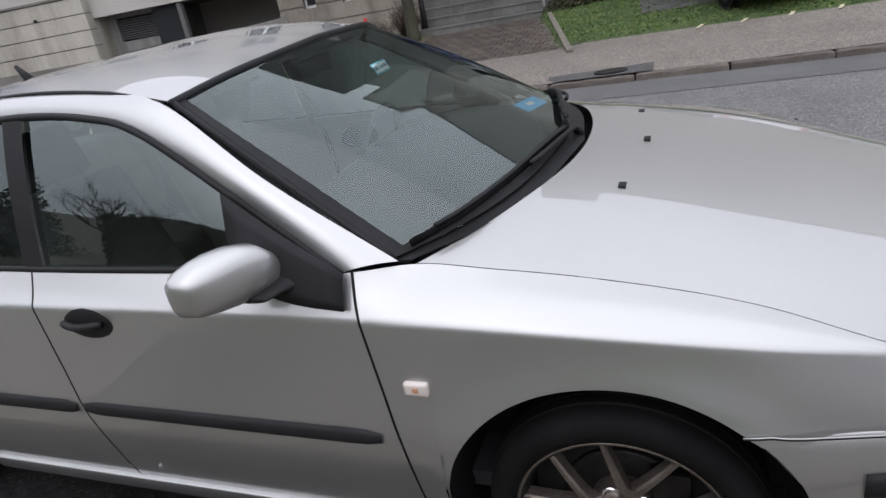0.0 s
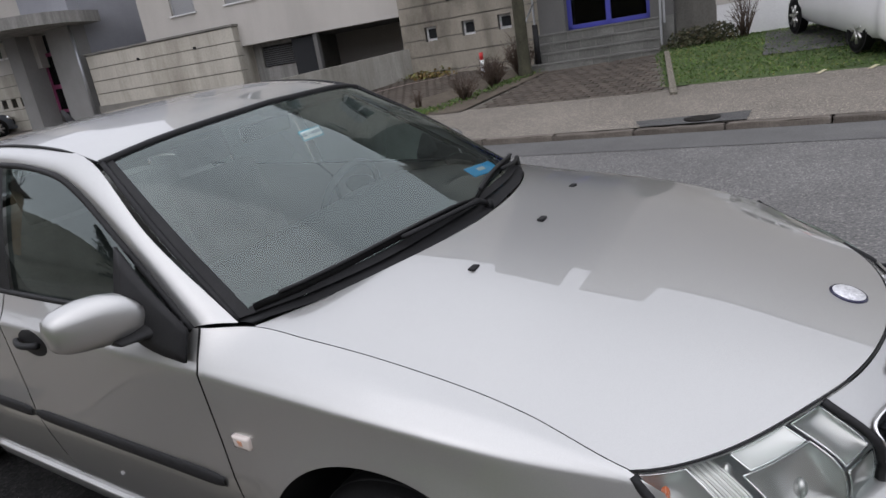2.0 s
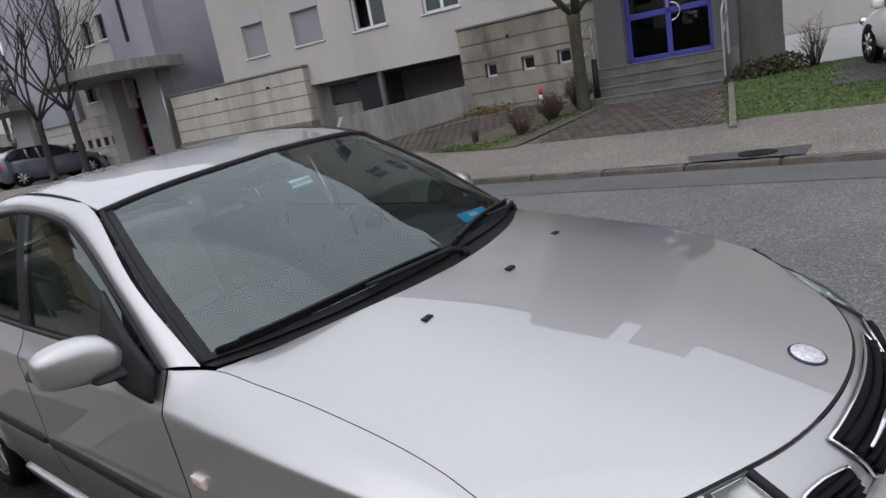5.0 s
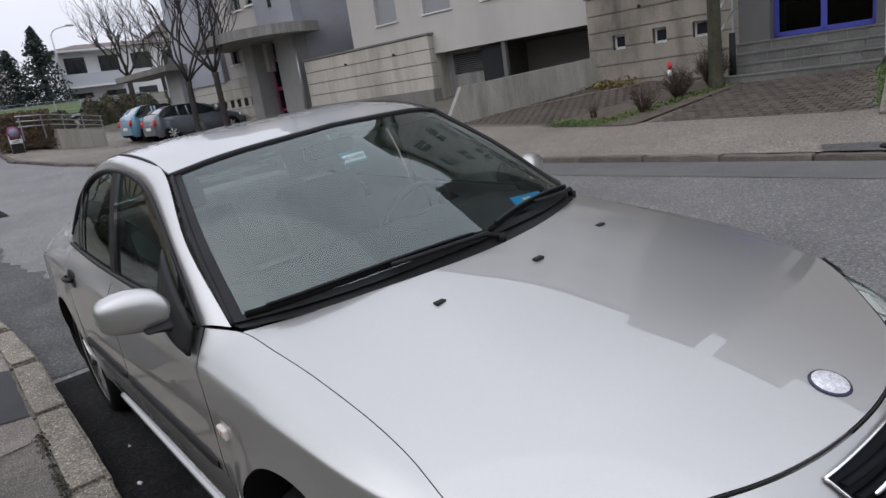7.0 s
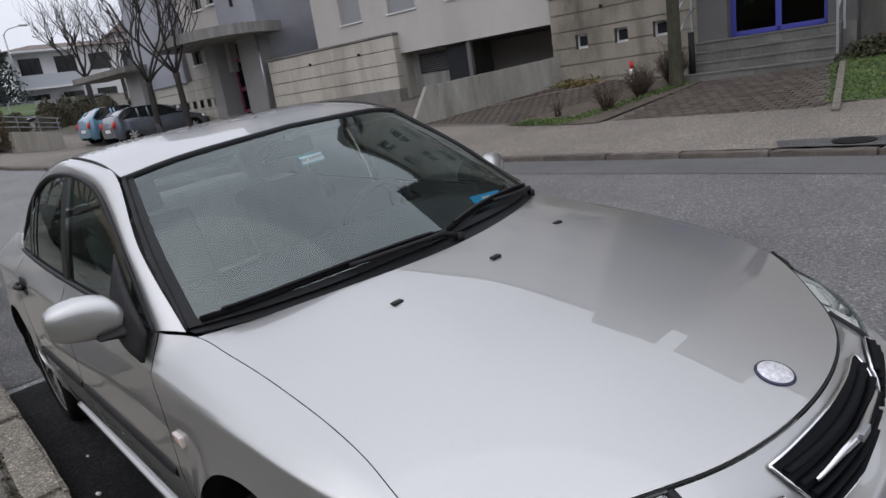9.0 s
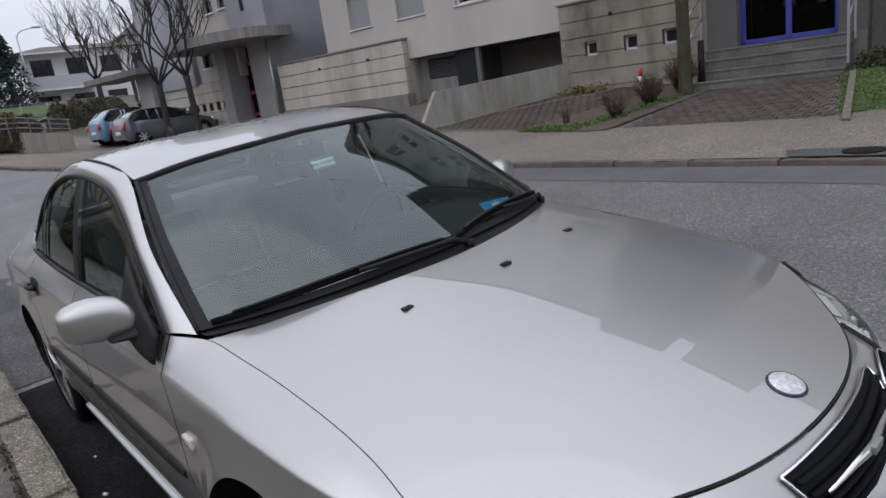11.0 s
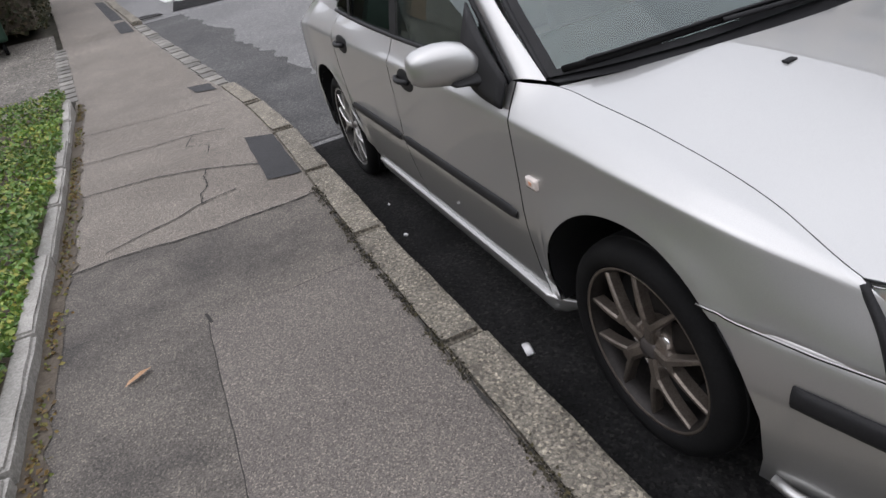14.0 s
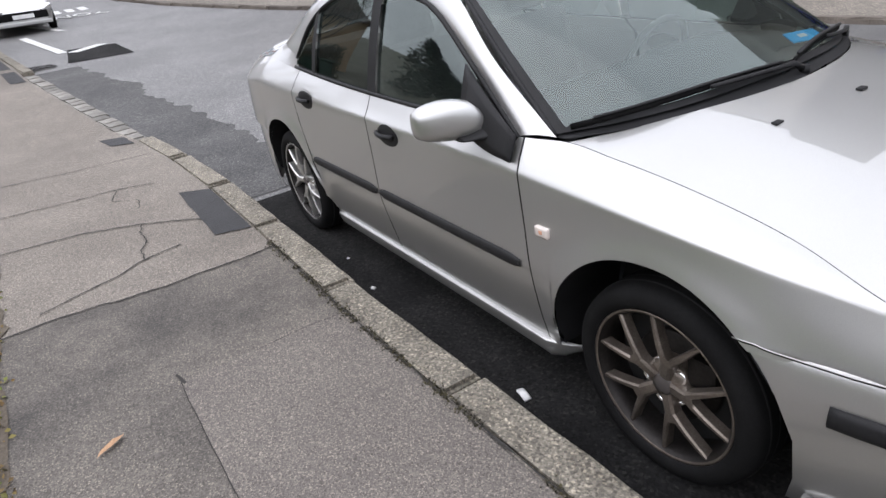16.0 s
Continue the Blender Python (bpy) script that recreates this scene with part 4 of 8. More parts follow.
fb = bumper("front_bumper", PLAN_F, ([0, 0.4, 0.65, 1], [0.636, 0.618, 0.598, 0.575]), [(-0.05, 0), (-0.012, 0.08), (0.0, 0.25), (0.004, 0.5), (0.006, 0.75), (0.0, 0.93), (-0.012, 0.99), (-0.08, 1.0)], 0.0)
bumper("rear_bumper", PLAN_R, ([0, 1], [0.64, 0.66]), [(-0.05, 0), (-0.012, 0.08), (0.0, 0.25), (0.006, 0.5), (0.006, 0.75), (0.0, 0.93), (-0.02, 1.0)], AXLE_R)
for side in (1, -1):
    seam = [(x, min(body_point(x, s_of_height(x, z))[1], float(np.interp(x, [0.33, 0.50, 0.66], [-0.857, -0.817, -0.764]))) - 0.005, z) for x, z in ((x, 0.637 - 0.03 * max(0, x - 0.3)) for x in np.linspace(0.247, 0.62, 16))]
    v, f = sweep([(x, (y - 0.001) * side, z) for x, y, z in seam], 0.0016, 6)
    mesh_ob("bumper_seam", v, f, SILVER, CAR)
    v, f = sweep([(x, (y + 0.002) * side, z - 0.005) for x, y, z in seam], 0.0026, 6)
    mesh_ob("bumper_gap", v, f, GAP, CAR)
    st = [(0.455, -0.829, 0.512), (0.54, -0.808, 0.509), (0.68, -0.757, 0.500), (0.84, -0.625, 0.490)]
    sv = spline(st, 14)
    v, f = sweep([(x + 0.004, (y - 0.004) * side, z) for x, y, z in sv], 0.02, 8, flat=(0.012, 0.030))
    mesh_ob("bumper_strip", v, f, BLACK_PLASTIC, fb, "black bumper insert strip")
    lipc = spline([(0.43, -0.835, 0.24), (0.52, -0.825, 0.235), (0.70, -0.74, 0.23), (0.94, -0.42, 0.225), (1.0, 0, 0.22)], 20)
    v, f = sweep([(x, y * side, z) for x, y, z in lipc], 0.014, 6)
    mesh_ob("bumper_lip", v, f, SILVER, fb)


# ---- wheels ----
def lathe(profile, n=48):
    """Rings about the y axis: profile of (r, y)."""
    verts = [(r * math.cos(2 * math.pi * i / n), y, r * math.sin(2 * math.pi * i / n)) for i in range(n) for r, y in profile]
    m = len(profile)
    faces = [(i * m + j, ((i + 1) % n) * m + j, ((i + 1) % n) * m + j + 1, i * m + j + 1) for i in range(n) for j in range(m - 1)]
    return verts, faces


def wheel(m, alloy, label, parent, spokes=5, y_branch=True):
    w = new("wheel")
    w.parent = parent
    w.matrix_local = m
    tagged(w, label)
    v, f = lathe([(0.238, -0.085), (0.247, -0.102), (0.268, -0.112), (0.29, -0.107), (0.308, -0.094), (0.315, -0.075), (0.317, -0.03), (0.317, 0.03), (0.315, 0.075), (0.30, 0.10), (0.238, 0.09)], 64)
    mesh_ob("tyre", v, f, RUBBER, w, "worn black tyre")
    for yy in (-0.055, -0.02, 0.02):
        v, f = lathe([(0.3165, yy - 0.004), (0.3185, yy), (0.3165, yy + 0.004)], 48)
        mesh_ob("tread_groove", v, f, GAP, w)
    v, f = lathe([(0.242, -0.092), (0.245, -0.098), (0.239, -0.1), (0.234, -0.094)], 64)
    rim = mesh_ob("rim", v, f, alloy, w, label)
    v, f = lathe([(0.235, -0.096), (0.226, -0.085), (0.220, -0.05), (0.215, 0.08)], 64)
    mesh_ob("rim_barrel", v, f, STEEL, rim, "rim barrel with inner shade in its dark colour")
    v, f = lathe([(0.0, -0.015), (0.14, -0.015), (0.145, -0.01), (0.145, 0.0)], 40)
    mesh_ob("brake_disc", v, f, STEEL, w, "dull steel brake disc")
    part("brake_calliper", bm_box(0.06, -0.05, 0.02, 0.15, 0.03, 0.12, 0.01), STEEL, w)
    # flat black disc standing for the shade behind the spokes
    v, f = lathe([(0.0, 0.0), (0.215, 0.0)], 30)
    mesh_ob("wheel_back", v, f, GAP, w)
    v, f = lathe([(0.0, -0.082), (0.028, -0.082), (0.034, -0.078), (0.036, -0.066)], 24)
    mesh_ob("hub_cap", v, f, plain("hub_cap_grey", (0.10, 0.09, 0.085), 0.4, 0.4), rim, "small round hub cap")
    v, f = lathe([(0.034, -0.075), (0.062, -0.068), (0.075, -0.05), (0.075, -0.01)], 30)
    mesh_ob("hub", v, f, alloy, rim)
    for k in range(spokes):
        a0 = 2 * math.pi * k / spokes + 1.344
        for kind_, (ra, aa, wa, rb, ab, wb_) in (("stem", (0.03, 0.0, 0.019, 0.115, 0.0, 0.020)), ("left", (0.092, -0.095, 0.0115, 0.236, -0.355, 0.0065)), ("right", (0.092, 0.095, 0.0115, 0.236, 0.355, 0.0065))):
            pa = Vector((ra * math.cos(a0 + aa), 0, ra * math.sin(a0 + aa)))
            pb = Vector((rb * math.cos(a0 + ab), 0, rb * math.sin(a0 + ab)))
            sd = (pb - pa).cross(Vector((0, 1, 0))).normalized()
            verts, faces = [], []
            for i in range(7):
                t = i / 6
                q = pa.lerp(pb, t)
                rr_ = q.length
                q.y = -0.078 - 0.012 * math.sin(min(1, rr_ / 0.236) * math.pi) - 0.012 * rr_ / 0.236
                wdt = wa + (wb_ - wa) * t
                verts += [q - sd * wdt + Vector((0, 0.035, 0)), q - sd * wdt + Vector((0, 0.006, 0)), q - sd * wdt * 0.55, q + sd * wdt * 0.55, q + sd * wdt + Vector((0, 0.006, 0)), q + sd * wdt + Vector((0, 0.035, 0))]
            for i in range(6):
                for j in range(5):
                    b_ = i * 6 + j
                    faces.append((b_, b_ + 1, b_ + 7, b_ + 6))
            mesh_ob("spoke", verts, faces, alloy, rim, smooth=False)
        a = a0 + math.pi / spokes
        v, f = lathe([(0.0, -0.066), (0.009, -0.066), (0.012, -0.06)], 10)
        mesh_ob("wheel_bolt", [(x + 0.058 * math.cos(a), y + 0.008, z + 0.058 * math.sin(a)) for x, y, z in v], f, STEEL, rim)
        v, f = lathe([(0.016, -0.058), (0.019, -0.068), (0.0225, -0.06)], 18)
        mesh_ob("bolt_ring", [(x + 0.058 * math.cos(a), y, z + 0.058 * math.sin(a)) for x, y, z in v], f, CHROME, rim)
    return w


TURN = 0
wheel(pose(0, -0.735, WHEEL_Z, 0, 0, TURN), ALLOY, "front wheel with a brake-dusted five-spoke alloy rim", CAR)
wheel(pose(AXLE_R, -0.745, WHEEL_Z, 0, 40, 0), ALLOY_CLEAN, "rear wheel with a five-spoke alloy rim", CAR)
wheel(pose(0, 0.735, WHEEL_Z, 0, 0, 180 + TURN), ALLOY, "front wheel with a brake-dusted five-spoke alloy rim", CAR)
wheel(pose(AXLE_R, 0.745, WHEEL_Z, 0, 0, 180), ALLOY_CLEAN, "rear wheel with a five-spoke alloy rim", CAR)


# ---- mirrors, handles, small fittings ----
def blob(name, g, mat, parent, label="", caps=True):
    """Rings of points (stations x ring) closed into a skin."""
    n, m = len(g), len(g[0])
    verts = [tuple(p) for r in g for p in r]
    faces = [(i * m + j, i * m + (j + 1) % m, (i + 1) * m + (j + 1) % m, (i + 1) * m + j) for i in range(n - 1) for j in range(m)]
    if caps:
        faces += [tuple(range(m))[::-1], tuple(range((n - 1) * m, n * m))]
    bm = bmesh.new()
    vs = [bm.verts.new(p) for p in verts]
    for f in faces:
        bm.faces.new([vs[i] for i in f])
    return part(name, bm, mat, parent, label, True)


for side in (1, -1):
    st = []
    for y, back, deep, zt, zb in ((-0.785, 0.034, 0.018, 0.977, 0.953), (-0.803, 0.022, 0.05, 1.000, 0.945), (-0.822, 0.016, 0.075, 1.036, 0.940), (-0.845, 0.022, 0.095, 1.062, 0.936), (-0.88, 0.036, 0.105, 1.071, 0.933), (-0.915, 0.055, 0.108, 1.072, 0.935), (-0.948, 0.075, 0.105, 1.067, 0.939), (-0.976, 0.094, 0.097, 1.058, 0.945), (-0.995, 0.112, 0.08, 1.045, 0.956), (-1.003, 0.128, 0.05, 1.028, 0.975)):
        st.append((y, -0.692 - back, -0.692 - back - deep, zt, zb))
    rings = []
    for y, xf, xb, zt, zb in st:
        ring = []
        xc, zc = xb + (xf - xb) * 0.35, (zt + zb) / 2
        for k in range(24):
            ca, sa = math.cos(2 * math.pi * k / 24), math.sin(2 * math.pi * k / 24)
            px = math.copysign(abs(ca) ** 0.75, ca) * ((xf - xc) if ca > 0 else (xc - xb))
            pz = math.copysign(abs(sa) ** 0.7, sa) * (zt - zb) / 2
            ring.append((xc + px, y * side, zc + pz))
        rings.append(ring)
    mir = blob("door_mirror", rings, SILVER, CAR, "silver door mirror housing")
    rings = []
    for y, xc, zc, rx, rz in ((0.775, -0.70, 0.950, 0.085, 0.034), (0.80, -0.705, 0.950, 0.075, 0.030), (0.825, -0.725, 0.948, 0.062, 0.024), (0.86, -0.748, 0.945, 0.054, 0.014), (0.90, -0.758, 0.944, 0.046, 0.007)):
        rings.append([(xc + rx * math.cos(2 * math.pi * k / 16), -y * side, zc + rz * math.sin(2 * math.pi * k / 16)) for k in range(16)])
    blob("mirror_foot", rings, BLACK_PLASTIC, mir, "black mirror foot")
    mg = coons([(-0.82, -0.85 * side, 0.955), (-0.885, -0.975 * side, 0.975)], [(-0.82, -0.86 * side, 1.05), (-0.885, -0.975 * side, 1.045)], [(-0.82, -0.85 * side, 0.955), (-0.82, -0.86 * side, 1.05)], [(-0.885, -0.975 * side, 0.975), (-0.885, -0.975 * side, 1.045)], 4, 4)
    shell("mirror_glass", mg, CHROME, mir)
    for hx, hz in ((-1.375, 0.832), (-2.225, 0.878)):
        s = s_of_height(hx, hz)
        py = body_point(hx, s)[1]
        bm = bmesh.new()
        bmesh.ops.create_uvsphere(bm, u_segments=24, v_segments=12, radius=1)
        for w in bm.verts:
            w.co = Vector((hx + w.co.x * 0.108, (py + 0.006 + w.co.y * 0.010) * side, hz + w.co.z * 0.054))
        hnd = part("door_handle", bm, BLACK_PLASTIC, CAR, "black oval door handle", True)
        v, f = sweep([(hx + d, (py - 0.008 - 0.022 * math.cos(d / 0.07 * 1.4)) * side, hz + 0.012) for d in np.linspace(-0.07, 0.07, 9)], 0.011, 8)
        mesh_ob("grip", v, f, BLACK_PLASTIC, hnd)
    s = s_of_height(-0.42, 0.69)
    py = body_point(-0.42, s)[1]
    rep = part("side_repeater", bm_box(-0.452, min(py, py - 0.012) * 1.0 if side == 1 else -py, 0.672, -0.392, (py + 0.012) if side == 1 else -py + 0.012, 0.708, 0.008), plain("repeater_lens", (0.62, 0.55, 0.50), 0.15, 0.0, 1.0), CAR, "clear oval side indicator", True)
    p0 = 0.004
    part("repeater_bulb", bm_box(-0.43, (py - 0.014) if side == 1 else -py + 0.004, 0.684, -0.414, (py - 0.004) if side == 1 else -py + 0.014, 0.698, 0.004), plain("amber", (0.5, 0.25, 0.15), 0.3), rep)

for y in (-0.345, 0.0, 0.345):
    x = 0.0 if y else 0.04
    s = 7.0 if y else 8.0
    base = body_point(x, s)
    z = base[2]
    part("washer_jet", bm_box(x - 0.009, y - 0.016, z - 0.002, x + 0.010, y + 0.016, z + 0.007, 0.003), BLACK_PLASTIC, CAR, "small black washer jet", True)
em = body_point(0.806, 8.0)
n_em = (Vector(body_point(0.766, 8.0)) - Vector(body_point(0.846, 8.0))).normalized()
tilt_em = math.degrees(math.atan2(n_em.z, -n_em.x))
for r, h, mat, nm in ((0.042, 0.004, plain("badge_ring", (0.05, 0.05, 0.085), 0.25, 0.6), "bonnet_badge"), (0.0375, 0.0054, rough_mat("badge_face", (0.35, 0.35, 0.37), (0.85, 0.85, 0.86), 60, 200, 0.18, 0.2, 0.001), "badge_face")):
    bm = bmesh.new()
    bmesh.ops.create_cone(bm, cap_ends=True, segments=28, radius1=r, radius2=r * 0.94, depth=h)
    bmesh.ops.transform(bm, matrix=Matrix.Translation((0.806, 0, em[2] + h / 2)) @ pose(0, 0, 0, 0, tilt_em, 0), verts=bm.verts)
    part(nm, bm, mat, CAR, "round metal bonnet badge" if r > 0.04 else "", True)
part("antenna", bm_cyl((-2.28, 0, 1.40), (-2.34, 0, 1.475), 0.022, 0.008, 10), BLACK_PLASTIC, CAR, "black roof antenna fin", True)

# ---- cabin ----
part("cabin_floor", bm_box(-2.6, -0.70, 0.25, -0.3, 0.70, 0.30), CABIN_DARK, CAR)
dash = coons([(-0.45, -0.70, 0.93), (-0.25, 0, 0.965)], [(-0.98, -0.70, 0.93), (-0.88, 0, 0.95)], [(-0.45, -0.70, 0.93), (-0.7, -0.70, 0.955), (-0.98, -0.70, 0.93)], [(-0.25, 0, 0.965), (-0.6, 0, 0.975), (-0.88, 0, 0.95)], 12, 8)
shell("dashboard", dash, CABIN_DARK, CAR, "dark grey dashboard top", mirror=True)
part("dashboard_front", bm_box(-1.0, -0.70, 0.45, -0.9, 0.70, 0.94, 0.02), CABIN_DARK, CAR)
for y in (-0.37, 0.37):
    seat = part("front_seat", bm_box(-1.72, y - 0.25, 0.35, -1.15, y + 0.25, 0.55, 0.06), CABIN, CAR, "grey front seat", True)
    bm = bm_box(-0.06, -0.245, 0, 0.07, 0.245, 0.62, 0.06)
    bmesh.ops.transform(bm, matrix=pose(-1.72, y, 0.48, 0, -18, 0), verts=bm.verts)
    part("backrest", bm, CABIN, seat, "", True)
    bm = bm_box(-0.045, -0.13, 0.64, 0.05, 0.13, 0.83, 0.04)
    bmesh.ops.transform(bm, matrix=pose(-1.72, y, 0.48, 0, -16, 0), verts=bm.verts)
    part("headrest", bm, CABIN, seat, "", True)
bench = part("rear_bench", bm_box(-2.55, -0.65, 0.35, -2.05, 0.65, 0.58, 0.06), CABIN, CAR, "grey rear bench seat", True)
bm = bm_box(-0.06, -0.65, 0, 0.08, 0.65, 0.55, 0.06)
bmesh.ops.transform(bm, matrix=pose(-2.5, 0, 0.52, 0, -20, 0), verts=bm.verts)
part("bench_back", bm, CABIN, bench, "", True)
part("parcel_shelf", bm_box(-3.0, -0.62, 1.02, -2.65, 0.62, 1.05), CABIN, CAR)
head = roof.copy()
head[..., 2] -= 0.035
shell("headlining", head, BEIGE, CAR, "pale headlining", mirror=True)
sw = [(-1.02 + 0.06 * math.sin(a) * 0.9, 0.37 + 0.185 * math.cos(a), 0.90 + 0.165 * math.sin(a)) for a in np.linspace(0, 2 * math.pi, 33)]
v, f = sweep(sw, 0.015, 8)
stw = mesh_ob("steering_wheel", v, f, CABIN_DARK, CAR, "dark steering wheel")
part("steering_boss", bm_box(-1.0, 0.27, 0.84, -0.9, 0.47, 0.95, 0.03), CABIN_DARK, stw, "", True)
part("rear_view_mirror", bm_box(-1.03, -0.11, 1.275, -0.99, 0.11, 1.335, 0.015), BLACK_PLASTIC, CAR, "", True)
for y in (-0.38, 0.38):
    part("sun_visor", bm_box(-1.24, y - 0.19, 1.318, -1.075, y + 0.19, 1.332, 0.006), BEIGE, CAR)
card = part("dashboard_card", bm_box(-0.036, -0.06, 0, 0.036, 0.06, 0.004), plain("cyan_card", (0.02, 0.42, 0.85), 0.5), CAR, "bright blue card on the dashboard")
card.matrix_local = pose(-0.40, 0.445, 0.997, 0, 18, -24)
part("card_mark", bm_box(-0.012, -0.02, 0.0045, 0.01, 0.012, 0.006), WHITE, card)
sign = part("baby_sign", bm_box(-0.001, -0.05, -0.019, 0.001, 0.05, 0.019), plain("sign_blue", (0.12, 0.40, 0.48), 0.5), CAR, "small blue and white sticker inside the windscreen")
sign.matrix_local = pose(-0.725, -0.065, 1.283, 0, 0, 0) @ pose(0, 0, 0, 0, 60 - 90, 0)
part("sign_field", bm_box(0.0012, -0.045, -0.014, 0.002, 0.045, 0.014), WHITE, sign)
txt = bpy.data.curves.new("sticker_text", "FONT")
txt.body, txt.size, txt.align_x, txt.align_y, txt.extrude = "BEBE' A BORDO", 0.0158, "CENTER", "CENTER", 0.0003
txt.materials.append(plain("sticker_ink", (0.03, 0.12, 0.2), 0.6))
tx = new("sticker_text", txt)
tx.parent = sign
tx.matrix_local = pose(0.003, 0, 0, 90, 0, 90)
# the tail tapers: shorter and lower behind the rear window
for ob in CAR.children_recursive:
    if ob.type == "MESH":
        for vert in ob.data.vertices:
            back_ = -2.95 - vert.co.x
            if back_ > 0:
                vert.co.x = -2.95 - 0.88 * back_
                vert.co.z -= 0.045 * min(1.0, back_ / 0.45) * min(1.0, max(0.0, (vert.co.z - 0.75) / 0.25))
CAR.matrix_world = CAR_POSE


# ---- ground, roads and pavements ----
RISE_X = [-400, -200, -100, -60, -45, -35, -26, -18, -12, -6, 0, 100]
RISE_Z = [62, 22, 8.2, 4.5, 3.1, 2.0, 1.2, 0.74, 0.33, 0.0, 0.0, 0.0]


def near_z(x, y):
    hill = float(np.interp(x, RISE_X, RISE_Z))
    if x < -60:
        hill = 4.5 + (hill - 4.5) * min(1.0, max(0.12, 1 - 5.5 * max(0.0, y) / -x))
    return hill + 0.03 * (min(max(y, -3), 6) + 0.8)


FAR_KERB = [(60, 6.1), (20, 6.0), (5, 5.93), (-1, 5.86), (-5, 5.76), (-8, 5.35), (-11, 4.5), (-14, 3.3), (-16.6, 2.4), (-19, 1.75), (-23, 1.1), (-27, 1.2), (-31, 1.9), (-34, 3.0)]
NEAR_KERB = [(60, -1.15), (6, -1.16), (0, -1.16), (-1.3, -1.185), (-2.8, -1.17), (-3.8, -1.165), (-5, -1.21), (-6.15, -1.31), (-8.3, -1.58), (-12.2, -2.08), (-14.5, -2.37), (-17.4, -2.66), (-20.4, -3.04), (-25, -3.5), (-30, -3.75), (-60, -4.5)]


def along(line, x):
    xs, ys = zip(*line[::-1])
    return float(np.interp(x, xs, ys))


def far_z(x, y):
    """The rising ground on the far side: pavement, then the forecourts up to the houses."""
    base = near_z(x, along(FAR_KERB, x)) + 0.07
    k = max(0.0, y - 8.7)
    base -= 0.5 * min(max((-x - 19) / 7, 0), 1) * min(max((y - along(FAR_KERB, x) - 1) / 3, 0), 1)
    return base + 0.018 * min(y - along(FAR_KERB, x), 3) + 0.115 * min(k, 4.2) * float(np.interp(x, [-30, -14], [0.25, 1.0]))


def ground_z(x, y):
    z = near_z(x, y)
    if x > -34 and y > along(FAR_KERB, x):
        z = far_z(x, y) - 0.05
    if y < along(NEAR_KERB, x):
        z += 0.02
    return z - 0.03


def sheet(name, xs, ys_of, z_of, mat, label, category, lift=0.0, n=8, kind="structure"):
    """A strip of ground between two lines y(x)."""
    verts, faces = [], []
    for x in xs:
        a, b = ys_of(x)
        for j in range(n + 1):
            y = a + (b - a) * j / n
            verts.append((x, y, z_of(x, y) + lift))
    m = n + 1
    for i in range(len(xs) - 1):
        for j in range(n):
            faces.append((i * m + j, i * m + j + 1, (i + 1) * m + j + 1, (i + 1) * m + j))
    if xs[0] < xs[-1]:
        faces = [f[::-1] for f in faces]
    return tagged(mesh_ob(name, verts, faces, mat), label, category, kind=kind)


gx = sorted(set([-1500, -900, -600] + list(range(-400, -60, 20)) + list(np.arange(-60, 62, 2.0)) + [100, 200, 500, 1500]))
gy = sorted(set([-1500, -600, -300, -150, -80] + list(np.arange(-40, 42, 2.0)) + [60, 100, 200, 400, 900, 1500]))
verts = [(x, y, ground_z(x, y) - (0.15 if abs(y) < 40 and x > -60 else 0.0)) for x in gx for y in gy]
m = len(gy)
faces = [(i * m + j, (i + 1) * m + j, (i + 1) * m + j + 1, i * m + j + 1) for i in range(len(gx) - 1) for j in range(m - 1)]
tagged(mesh_ob("ground", verts, faces, rough_mat("winter_ground", (0.06, 0.06, 0.04), (0.12, 0.11, 0.085), 0.08, 6, 0.95, 0.8, 0.02, c3=(0.10, 0.11, 0.05))), "dull winter ground rising to a hill in the distance", "ground", kind="structure")
rx = list(np.arange(60, -34, -1.0))
sheet("road", rx, lambda x: (along(NEAR_KERB, x) + 0.165, along(FAR_KERB, x) + 0.02), near_z, ASPHALT, "worn grey asphalt street with patches", "road", n=12)
sheet("road_far", list(np.arange(-33, -75, -2.0)), lambda x: (along(NEAR_KERB, x) + 0.19, 3.0 + 0.5 * (-33 - x)), near_z, ASPHALT, "grey asphalt road beyond the junction", "road", n=6)
# darker gutter strip with a wandering edge
GUTTER_WORN = rough_mat("worn_gutter_asphalt", (0.05, 0.05, 0.05), (0.095, 0.094, 0.092), 1.2, 80, 0.9, 0.7, 0.006, cell=85)
sheet("gutter_strip_far", list(np.arange(-3.6, -12.2, -0.08)), lambda x: (along(NEAR_KERB, x) + 0.165, along(NEAR_KERB, x) + 0.95 + 0.28 * noise.noise((x * 0.9, 0, 0)) + 0.12 * noise.noise((x * 4, 3, 0)) + 0.05 * noise.noise((x * 13, 3, 0))), near_z, GUTTER_WORN, "worn darker asphalt along the gutter", "gutter", lift=0.005, n=4)
# stretch beside the car: worn asphalt plus the car's shade, both in the colour
sheet("gutter_strip", list(np.arange(20, -3.7, -0.25)), lambda x: (along(NEAR_KERB, x) + 0.165, along(NEAR_KERB, x) + 0.95 + 0.28 * noise.noise((x * 0.9, 0, 0)) + 0.12 * noise.noise((x * 4, 3, 0))), near_z, ASPHALT_DARK, "dark worn asphalt along the gutter, with the car's shade in its colour", "gutter", lift=0.005, n=4)
